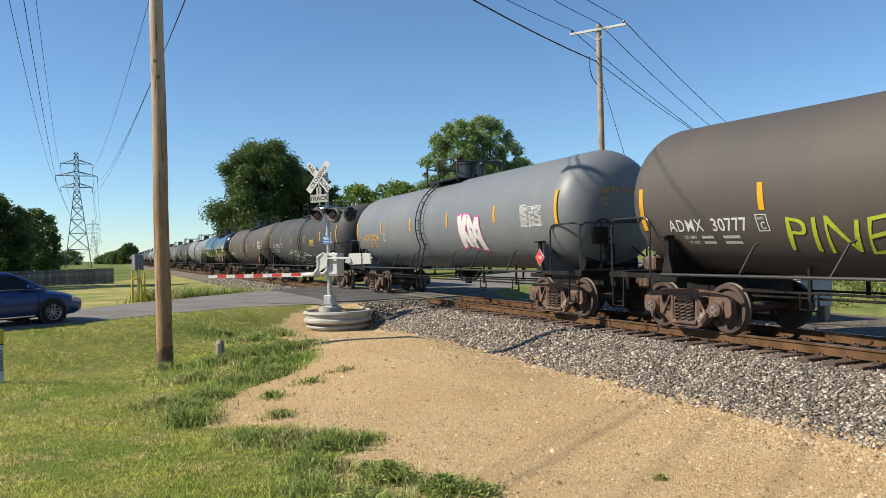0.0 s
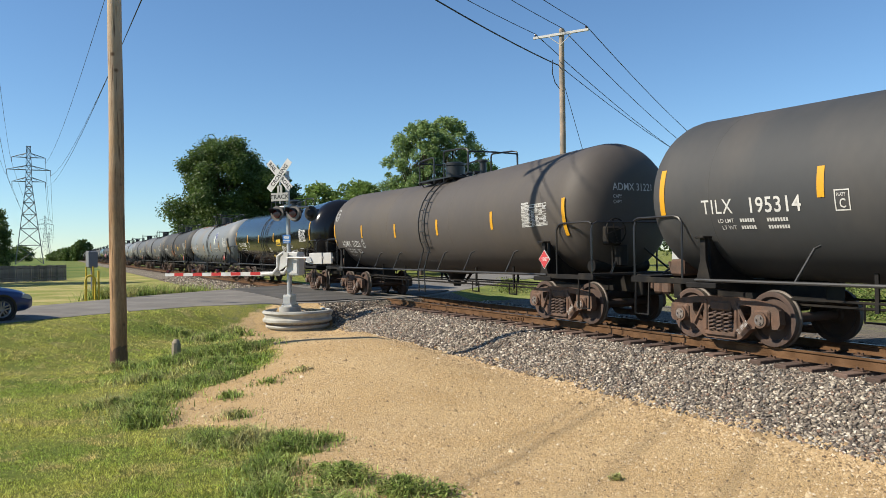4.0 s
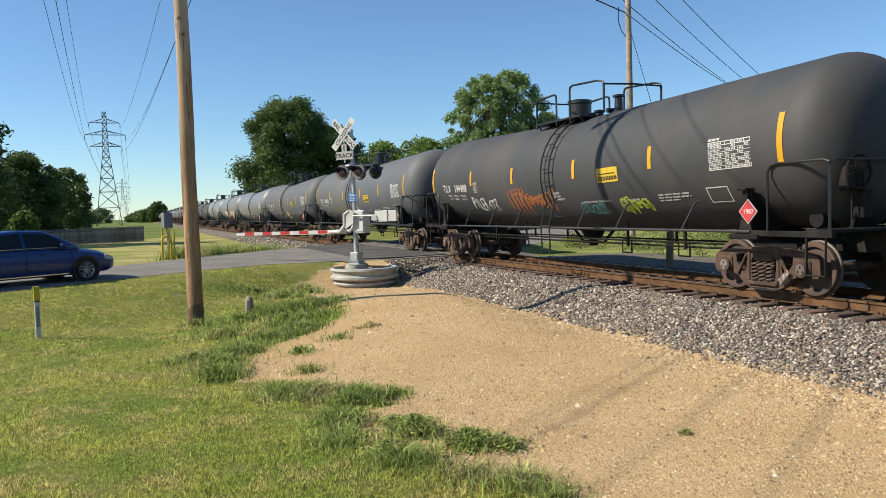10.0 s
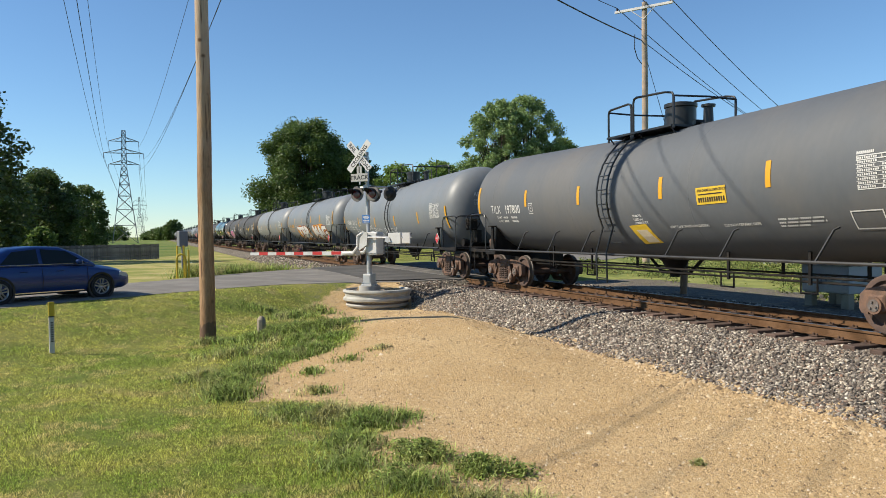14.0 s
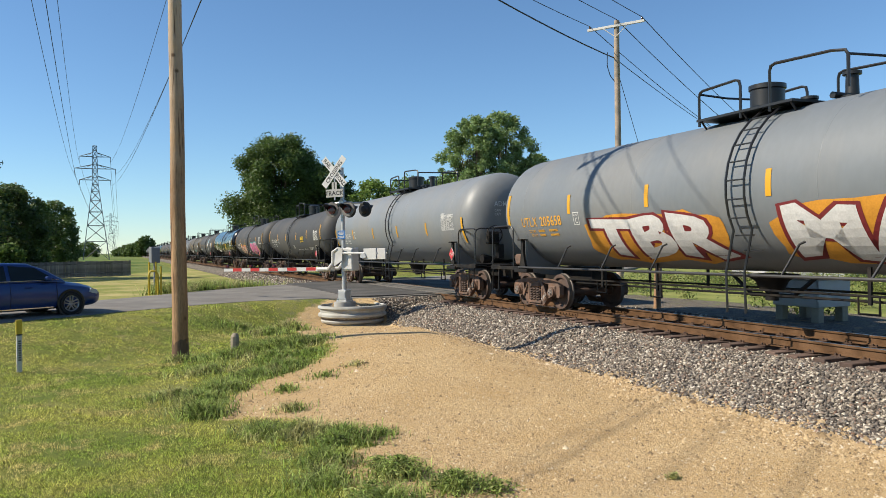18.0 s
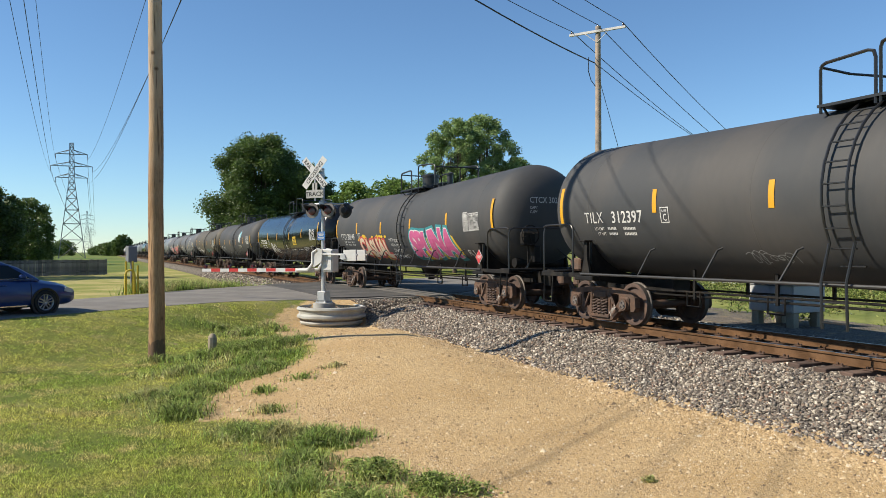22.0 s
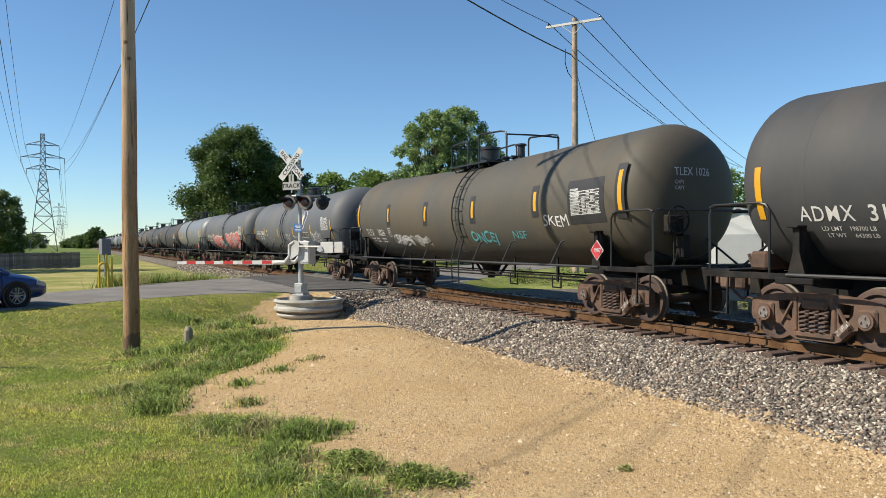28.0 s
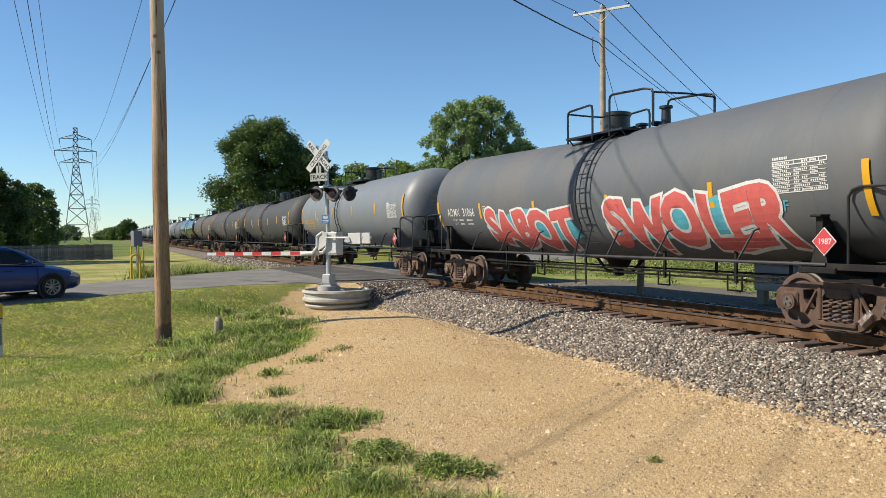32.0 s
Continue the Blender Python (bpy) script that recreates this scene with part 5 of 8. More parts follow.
        scrawl(car, s, 12, 2.95, 2.2, 1.85, 2.15, WHITE_SPRAY, 5, 0.025)
        tag(car, s, "BIG REEK", 2.0, -1.8, 1.60, 1.98, WHITE_SPRAY, -0.015, 0.02, 0.05)
    elif i == 10:
        for y0, y1 in ((4.3, -0.3), (-1.2, -5.9)):
            rng = random.Random(int(y0 * 10))
            n = 26
            pts = []
            for k in range(n):
                a = 6.283 * k / n
                pts.append(((y0 + y1) / 2 + (y0 - y1) / 2 * math.copysign(abs(math.cos(a)) ** 0.6, math.cos(a)) * rng.uniform(0.92, 1.04), 1.72 + 0.52 * math.copysign(abs(math.sin(a)) ** 0.6, math.sin(a)) * rng.uniform(0.85, 1.1)))
            sheet(car, s, pts, AMBER, "graffiti_cloud", 0.008)
        piece(car, s, "TBR", 3.8, 0.0, 1.38, 2.12, WHITE_SPRAY, MAROON, None, 0.05, 0.05)
        piece(car, s, "MAG", -1.65, -5.5, 1.36, 2.12, WHITE_SPRAY, MAROON, None, 0.05, 0.05)
    elif i == 12:
        yellow_notice(car, s, -3.05, 2.34)
        scrawl(car, s, 14, 2.6, 1.7, 1.40, 1.68, MIST, 6, 0.012)
        fine_words(car, s)
    elif i == 13:
        rng = random.Random(77)
        for k in range(26):
            y, z = rng.uniform(1.0, 4.6), rng.choice((rng.uniform(1.36, 1.5), rng.uniform(2.08, 2.26)))
            n, a = 9, rng.uniform(0.06, 0.16)
            sheet(car, s, [(y + a * 1.6 * math.cos(6.283 * j / n) * rng.uniform(0.5, 1.2), z + a * 0.7 * math.sin(6.283 * j / n) * rng.uniform(0.5, 1.2)) for j in range(n)], SUNNY, "paint_fleck", 0.0075)
        piece(car, s, "CASUAL", 4.45, 1.05, 1.48, 2.10, CREAM, RED_SPRAY, None, 0.04, 0.045, edge=0.085)
        for r, w in enumerate(('"HEY SOOT', "WHAT'S UP", 'DUDE"')):
            tag(car, s, w, 0.75 - 0.1 * r, -0.35, 2.04 - 0.19 * r, 2.16 - 0.19 * r, WHITE_SPRAY, -0.005, 0.01, 0.05)
        scrawl(car, s, 15, 1.0, -0.7, 1.40, 1.62, WHITE_SPRAY, 7, 0.02)
        sheet(car, s, [(-1.32, 1.95), (-1.5, 2.02), (-3.0, 2.1), (-4.7, 2.2), (-5.05, 2.05), (-5.28, 1.66), (-5.22, 1.40), (-3.4, 1.36), (-1.9, 1.38), (-1.42, 1.5)], SUNNY, "graffiti_cloud", 0.007)
        piece(car, s, "SPUNA", -1.5, -4.98, 1.50, 2.28, PINK, WHITE_SPRAY, TEAL, 0.04, 0.065, edge=0.028, halo=0.10)
        tag(car, s, "R1.", -5.65, -6.2, 1.42, 1.60, WHITE_SPRAY, -0.01, 0.01, 0.1)
        tag(car, s, "AS", 4.75, 4.55, 1.50, 1.68, WHITE_SPRAY, -0.01, 0.01, 0.1)
    elif i == 14:
        scrawl(car, s, 16, 3.85, 2.85, 1.45, 2.25, WHITE_SPRAY, 5, 0.05)
        tag(car, s, "YO", 2.75, 2.35, 1.88, 2.05, WHITE_SPRAY, 0.0, 0.02, 0.2)
        tag(car, s, "IRD", 2.6, 1.85, 1.60, 1.82, WHITE_SPRAY, 0.0, 0.02, 0.2)
        part("emergency_notice", patch_bm(-2.7, V(2.25), 0.76, 0.48, s, 0.009), SUNNY, car)
        tagged(part("notice_figures", bars_bm([(-2.42 - 0.05 * k, V(2.25) + 0.16 - 0.08 * r, 0.036, 0.045) for r in range(5) for k in range(11)], s, 0.013), LETTER_DARK, car, smooth=False), kind="stuff")
        fine_words(car, s)
    elif i == 15:
        emblem(car, s, -3.3, SKY_BLUE, WHITE_SPRAY)
        scrawl(car, s, 18, 3.4, 2.5, 1.45, 1.70, WHITE_SPRAY, 6, 0.02)
    elif i == 16:
        for seed, a, b in ((19, 4.5, 2.9), (20, 2.65, 1.7)):
            scrawl(car, s, seed, a, b, 1.52, 1.95, WHITE_SPRAY, 7, 0.03)
        tag(car, s, "SAKEM", 4.4, 3.0, 1.58, 1.86, WHITE_SPRAY, 0.02, 0.05, 0.2)
        tag(car, s, "ONCEJ", -1.25, -2.65, 1.58, 1.95, AQUA, 0.015, 0.04, 0.2)
        tag(car, s, "NSF", -3.45, -4.1, 1.70, 1.90, AQUA, 0.0, 0.01, 0.1)
        tag(car, s, "SKEM", -5.0, -6.0, 1.95, 2.2, WHITE_SPRAY, 0.0, 0.03, 0.1)
    elif i == 17:
        emblem(car, s, -3.3, spray("navy", (0.035, 0.045, 0.12)), CREAM)
        scrawl(car, s, 21, 4.2, 2.7, 1.60, 2.05, MIST, 8, 0.02)
        tag(car, s, "TRIL", 0.2, -0.75, 1.74, 2.18, WHITE_SPRAY, -0.022, 0.04, 0.25)
        tag(car, s, "*TOBER", -1.15, -2.9, 1.72, 2.05, WHITE_SPRAY, -0.015, 0.04, 0.2)
        scrawl(car, s, 41, -1.7, -2.7, 1.45, 1.75, WHITE_SPRAY, 4, 0.022)
        tag(car, s, "CROOKS", -4.35, -5.85, 1.66, 2.10, WHITE_SPRAY, -0.008, 0.06, 0.3)
        scrawl(car, s, 42, -4.3, -5.9, 1.62, 2.12, MIST, 6, 0.03)
    elif i == 18:
        for y0, y1 in ((4.6, -0.1), (-1.3, -5.9)):
            sheet(car, s, [(y0, 1.75), (y0 - 0.5, 2.2), (y0 - 1.4, 2.1), (y0 - 2.2, 2.32), (y1 + 1.4, 2.2), (y1 + 0.5, 2.3), (y1, 1.9), (y1 - 0.2, 1.6), (y1 + 0.5, 1.5), (y0 - 0.3, 1.5)], SKY_BLUE, "graffiti_cloud", 0.008)
        piece(car, s, "SABOT", 4.4, 0.0, 1.34, 2.20, CORAL, WHITE_SPRAY, None, 0.06, 0.055)
        piece(car, s, "SWOLER", -1.45, -6.3, 1.34, 2.26, CORAL, WHITE_SPRAY, None, 0.06, 0.055)
        tag(car, s, "NSF", -5.95, -6.4, 1.86, 2.04, SKY_BLUE, 0.0, 0.01, 0.1)


# the train, from the car that passes first; ink, reporting mark and number as painted on each
CONSIST = [
    ("dark_brown", "ADMX", "30777", "brown-grey tank car with green graffiti script"),
    ("grey", "NATX", "310254", "grey tank car with orange stencils and a pink tag"),
    ("charcoal", "TILX", "195314", "charcoal tank car with white graffiti line drawing"),
    ("dark_brown", "ADMX", "31221", "dark brown-grey tank car with white reporting mark"),
    ("black", "CTCX", "731585", "glossy black tank car with yellow placards"),
    ("rusty_grey", "ADMX", "30383", "grey tank car with rusty top and leaf emblem"),
    ("charcoal", "TILX", "194988", "charcoal tank car with orange graffiti scrawl"),
    ("slate", "TILX", "190600", "slate grey tank car with yellow-green scrawl"),
    ("slate", "TILX", "197800", "slate grey tank car with yellow placard"),
    ("grey", "ADMX", "31112", "mid grey tank car with faint white tags"),
    ("grey", "UTLX", "205658", "grey tank car with orange and white graffiti"),
    ("light_grey", "ADMX", "30541", "light grey tank car with white data table"),
    ("charcoal", "TILX", "312397", "charcoal tank car with yellow placard"),
    ("charcoal", "CTCX", "302149", "dark tank car with pink and cream graffiti lettering"),
    ("black", "CTCX", "730736", "glossy black tank car with white tag"),
    ("charcoal", "ADMX", "31191", "charcoal tank car with white emblem"),
    ("olive", "TLEX", "1026", "weathered olive-brown tank car with white tags"),
    ("slate", "ADMX", "30681", "slate grey tank car with leaf emblem and white tags"),
    ("slate", "ADMX", "31066", "slate grey tank car with red graffiti lettering"),
    ("grey", "NATX", "310251", "plain grey tank car with orange stencils"),
]
FAR_KINDS = ["charcoal", "charcoal", "dark_brown", "black", "slate", "grey", "slate", "light_grey", "charcoal", "grey", "dark_brown", "slate", "grey", "pale", "charcoal", "slate"]


# each car's middle strays a little from even spacing, as car lengths differ
STRAY = [-0.1, -0.14, 0.14, 0.07, 0.2, -0.04, -0.06, 0.12, 0.16, 0.1, -0.10, -0.12, -0.06, 0.12, 0.0, 0.24, 0.28, 0.27, 0.17, -0.1]
# cars a little longer or shorter than the rest
LENGTHS = {1: 1.018, 10: 1.018, 13: 0.977, 18: 0.975}


def assemble():
    for i, (kind, mark, number, label) in enumerate(CONSIST):
        old = not (mark == "TILX" or number in ("731585", "730736"))
        slope = 0.0 if mark in ("NATX", "UTLX") or number == "30541" else 0.021
        car = tank_car(i, kind, mark, number, label, old, slope, ink=ORANGE if mark in ("NATX", "UTLX") else None, reflect="boxed" if number in ("30383", "1026") else "plain",
                       stripe_z=2.25 if number in ("30541", "30681", "31066", "30383", "31112") else 2.42 if number in ("30777", "31221", "31191") else 2.58)
        decorate(i, car, slope)
        car.scale = (1, LENGTHS.get(i, 1.0), 1)
        CARS.append((car, FIRST_Y + CAR_L * i + STRAY[i]))
    for j in range(36):
        i = len(CONSIST) + j
        car = tank_car(i, FAR_KINDS[j % len(FAR_KINDS)], near=j < 3, old=j % 3 > 0)
        CARS.append((car, FIRST_Y + CAR_L * i))


TRAIN_V, TRAIN_A, TRAIN_B = 10.025, 0.00914, 0.0000489
FIRST_Y = 4.72
assemble()

# ---- poles ----
def weathered_pole():
    """Brown treated wood, bleached towards the top, with checks along the grain and dark knots."""
    m = mat("pole_wood", (0.52, 0.325, 0.18), 0.85, vary=0.4, scale=5, fine=44, bump=0.6, second=(0.36, 0.205, 0.105), amount=0.45, stretch=(1, 1, 0.16), gloss=0.2)
    nt = m.node_tree
    N, L = nt.nodes, nt.links
    b = N["Principled BSDF"]
    src = b.inputs["Base Color"].links[0].from_socket
    co, cut, wear = N.new("ShaderNodeTexCoord"), N.new("ShaderNodeSeparateXYZ"), N.new("ShaderNodeTexNoise")
    wear.inputs["Scale"].default_value, wear.inputs["Detail"].default_value = 1.4, 6
    L.new(co.outputs["Object"], cut.inputs[0])
    L.new(co.outputs["Object"], wear.inputs["Vector"])
    total = N.new("ShaderNodeMath")
    total.operation = "MULTIPLY_ADD"
    L.new(wear.outputs[0], total.inputs[0])
    total.inputs[1].default_value = 7.0
    L.new(cut.outputs[2], total.inputs[2])
    fade = N.new("ShaderNodeMapRange")
    fade.inputs["From Min"].default_value, fade.inputs["From Max"].default_value = 6.5, 11.0
    fade.inputs["To Max"].default_value = 0.7
    L.new(total.outputs[0], fade.inputs["Value"])
    bleach = N.new("ShaderNodeMix")
    bleach.data_type, bleach.inputs[7].default_value = "RGBA", (*deep((0.66, 0.55, 0.43)), 1)
    L.new(fade.outputs[0], bleach.inputs[0])
    L.new(src, bleach.inputs[6])
    knots = N.new("ShaderNodeTexVoronoi")
    knots.inputs["Scale"].default_value = 2.6
    L.new(co.outputs["Object"], knots.inputs["Vector"])
    spot = N.new("ShaderNodeMapRange")
    spot.inputs["From Min"].default_value, spot.inputs["From Max"].default_value = 0.16, 0.07
    L.new(knots.outputs["Distance"], spot.inputs["Value"])
    grain = N.new("ShaderNodeTexNoise")
    grain.inputs["Scale"].default_value, grain.inputs["Detail"].default_value = 30, 3
    squash = N.new("ShaderNodeMapping")
    squash.inputs["Scale"].default_value = (1, 1, 0.03)
    L.new(co.outputs["Object"], squash.inputs["Vector"])
    L.new(squash.outputs[0], grain.inputs["Vector"])
    check = N.new("ShaderNodeMapRange")
    check.inputs["From Min"].default_value, check.inputs["From Max"].default_value = 0.60, 0.68
    L.new(grain.outputs[0], check.inputs["Value"])
    both = N.new("ShaderNodeMath")
    both.operation = "MAXIMUM"
    L.new(spot.outputs[0], both.inputs[0])
    L.new(check.outputs[0], both.inputs[1])
    dark = N.new("ShaderNodeMix")
    dark.data_type, dark.inputs[7].default_value = "RGBA", (*deep((0.17, 0.10, 0.06)), 1)
    L.new(both.outputs[0], dark.inputs[0])
    L.new(bleach.outputs[2], dark.inputs[6])
    L.new(dark.outputs[2], b.inputs["Base Color"])
    return m


POLE_WOOD = weathered_pole()
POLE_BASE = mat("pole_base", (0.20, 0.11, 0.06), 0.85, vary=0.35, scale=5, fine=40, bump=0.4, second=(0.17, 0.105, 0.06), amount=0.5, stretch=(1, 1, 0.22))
POLE_GREY = mat("pole_grey", (0.52, 0.40, 0.30), 0.85, vary=0.2, scale=3, fine=30, bump=0.3, second=(0.36, 0.30, 0.24), amount=0.5)


def pole(name, x, y, h, r0, r1, material, label, lean=0.0, base=None):
    ob = tagged(empty(name, pose(x, y, float(height(x, y)), 0, lean, 0)), label, "utility pole")
    bm = bmesh.new()
    n = 16
    rings = []
    for k in range(13):
        z = -0.1 + (h + 0.1) * k / 12
        r = r0 + (r1 - r0) * k / 12
        rings.append([bm.verts.new((r * math.cos(2 * math.pi * j / n) + 0.008 * math.sin(k * 1.7), r * math.sin(2 * math.pi * j / n) + 0.008 * math.cos(k * 2.3), z)) for j in range(n)])
    for a, b in zip(rings, rings[1:]):
        for j in range(n):
            bm.faces.new((a[j], a[(j + 1) % n], b[(j + 1) % n], b[j]))
    bm.faces.new(rings[-1])
    part("shaft", bm, material, ob)
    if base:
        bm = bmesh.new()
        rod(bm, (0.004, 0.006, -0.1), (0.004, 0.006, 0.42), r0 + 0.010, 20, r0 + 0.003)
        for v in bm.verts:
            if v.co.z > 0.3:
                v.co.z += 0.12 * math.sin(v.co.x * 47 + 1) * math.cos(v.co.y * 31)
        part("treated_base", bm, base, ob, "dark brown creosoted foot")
    return ob


NEAR_POLE = (1.035, 17.0)
FAR_POLE = (22.35, 30.95)
GALV = mat("galvanised", (0.55, 0.56, 0.57), 0.45, 0.6, vary=0.1)
ARM_WHITE = mat("arm_white", (0.70, 0.69, 0.66), 0.7, vary=0.12)
CABLE = mat("black_cable", (0.015, 0.015, 0.016), 0.6, bump=0)
INSULATOR = mat("insulator_brown", (0.10, 0.05, 0.03), 0.25, bump=0)
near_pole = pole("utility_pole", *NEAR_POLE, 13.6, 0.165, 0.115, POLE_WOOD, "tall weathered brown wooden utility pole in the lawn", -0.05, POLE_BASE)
far_pole = pole("utility_pole", *FAR_POLE, 13.0, 0.18, 0.13, POLE_GREY, "grey wooden utility pole with white crossarm")
LINE = Vector((FAR_POLE[0] - NEAR_POLE[0], FAR_POLE[1] - NEAR_POLE[1], 0)).normalized()
ACROSS = Vector((LINE.y, -LINE.x, 0))


def crossarm(ob, z, half=1.22):
    bm = bmesh.new()
    a = math.atan2(ACROSS.y, ACROSS.x)
    box(bm, (-half, -0.19, z - 0.06), (half, -0.09, z + 0.06), 0.008, Matrix.Rotation(a, 4, "Z"))
    part("crossarm", bm, ARM_WHITE, ob)
    for s in (-1, 1):
        bm = bmesh.new()
        rod(bm, ACROSS * (0.62 * s) - LINE * 0.2 + Vector((0, 0, z - 0.05)), Vector((0, 0, z - 0.55)) - LINE * 0.13, 0.02, 6)
        part("arm_brace", bm, ARM_WHITE, ob)
    ends = []
    for k in (-0.92 * half, 0.0, 0.92 * half):
        p = ACROSS * k + Vector((0, 0, z + 0.06 + (0.15 if k == 0 else 0))) - (LINE * 0.14 if k else LINE * 0)
        bm = bmesh.new()
        lathe(bm, [(0.02, 0), (0.05, 0.03), (0.05, 0.06), (0.03, 0.07), (0.05, 0.09), (0.04, 0.13), (0.0, 0.15)], 10, Matrix.Translation(p))
        part("insulator", bm, INSULATOR, ob)
        ends.append(ob.matrix_basis @ (p + Vector((0, 0, 0.14))))
    return ends


far_ends = crossarm(far_pole, 12.72, 1.45)
near_ends = crossarm(near_pole, 12.9, 1.45)


def wire(a, b, sag, r=0.014, name="power_line", label="thin black overhead power line", n=24):
    a, b = Vector(a), Vector(b)
    bm = bmesh.new()
    pipe(bm, [a.lerp(b, k / n) - Vector((0, 0, sag * 4 * (k / n) * (1 - k / n))) for k in range(n + 1)], r, 5)
    return tagged(finish(name, bm, CABLE), label, "power line", "overhead lines")


beyond = LINE * 48
for a, b, drop in zip(near_ends, far_ends, (3.1, 3.5, 3.3)):
    wire(a, b, 0.35, 0.017)
    wire(b, b + beyond - Vector((0, 0, drop)), 0.7, 0.021)
top = far_pole.matrix_basis.translation + Vector((0, 0, 11.2))
low = near_pole.matrix_basis.translation + Vector((0, 0, 12.1))
wire(low - ACROSS * 0.15, top - ACROSS * 0.15, 0.4, 0.03, "telephone_cable", "thick black telephone cable between two poles")
wire(top - ACROSS * 0.15, top + beyond - Vector((0, 0, 1.7)), 0.7, 0.02, "telephone_cable", "thick black telephone cable between two poles")
wire(top + Vector((0, 0, -0.6)), (26.6, 31.7, 0.4), 0.02, 0.014, "guy_wire", "thin steel guy wire of a utility pole")
# the same lines go on up the road from the near pole
for p in near_ends:
    wire(p, p - LINE * 40, 0.5)
wire(low - ACROSS * 0.15, low - ACROSS * 0.15 - LINE * 40, 0.5, 0.02, "telephone_cable", "thick black telephone cable between two poles")
bm = bmesh.new()
pipe(bm, [Vector((-0.15, 0, 11.2)) - LINE * 0.9 + Vector((0, 0, 0.06)), Vector((-0.15, 0, 10.6)) - LINE * 0.95, Vector((-0.15, 0, 10.2)) - LINE * 0.6, Vector((-0.1, 0, 10.0)) - LINE * 0.15], 0.02, 5)
part("cable_loop", bm, CABLE, far_pole)

# ---- crossing signal ----
PAINT_WHITE = mat("signal_white", (0.74, 0.74, 0.72), 0.5, vary=0.08, second=(0.62, 0.61, 0.57), amount=0.3)
PLATE_GREY = mat("plate_grey", (0.46, 0.46, 0.43), 0.6, vary=0.1)
ALU = mat("signal_aluminium", (0.62, 0.63, 0.63), 0.45, 0.4, vary=0.08)
SIGNAL_BLACK = mat("signal_black", (0.03, 0.03, 0.031), 0.45)
# sunlight on the front light discs is put into this paler, mottled grey
DISC_SUNLIT = mat("disc_sunlit", (0.20, 0.19, 0.18), 0.7, vary=0.15, second=(0.13, 0.12, 0.11), amount=0.4)
LENS_RED = mat("lens_red", (0.10, 0.012, 0.02), 0.2, bump=0)
TAPE_RED = mat("gate_red", (0.60, 0.025, 0.02), 0.5, vary=0.1, bump=0)
SIGN_BLUE = mat("sign_blue", (0.03, 0.17, 0.50), 0.45, bump=0)
CONCRETE = mat("concrete", (0.52, 0.50, 0.45), 0.9, vary=0.12, scale=3, fine=50, bump=0.25, second=(0.42, 0.40, 0.36), amount=0.4)
LETTER_BLACK = mat("letter_black", (0.02, 0.02, 0.02), 0.6, bump=0)
MAST = (6.68, 24.45)
SIGNAL_TURN = -50.0


def flat_letters(text, size, m, bold=0.012, wide=1.0, centre=True):
    """Words in the x-z plane facing -y, laid by m."""
    verts, faces = glyphs(text, bold)
    k = size / 0.69
    x0 = (min(v.x for v in verts) + max(v.x for v in verts)) / 2 if centre else 0
    bm = bmesh.new()
    vs = [bm.verts.new(m @ Vector(((v.x - x0) * k * wide, 0, v.y * k))) for v in verts]
    for f in faces:
        try:
            bm.faces.new([vs[i] for i in f])
        except ValueError:
            pass
    return bm


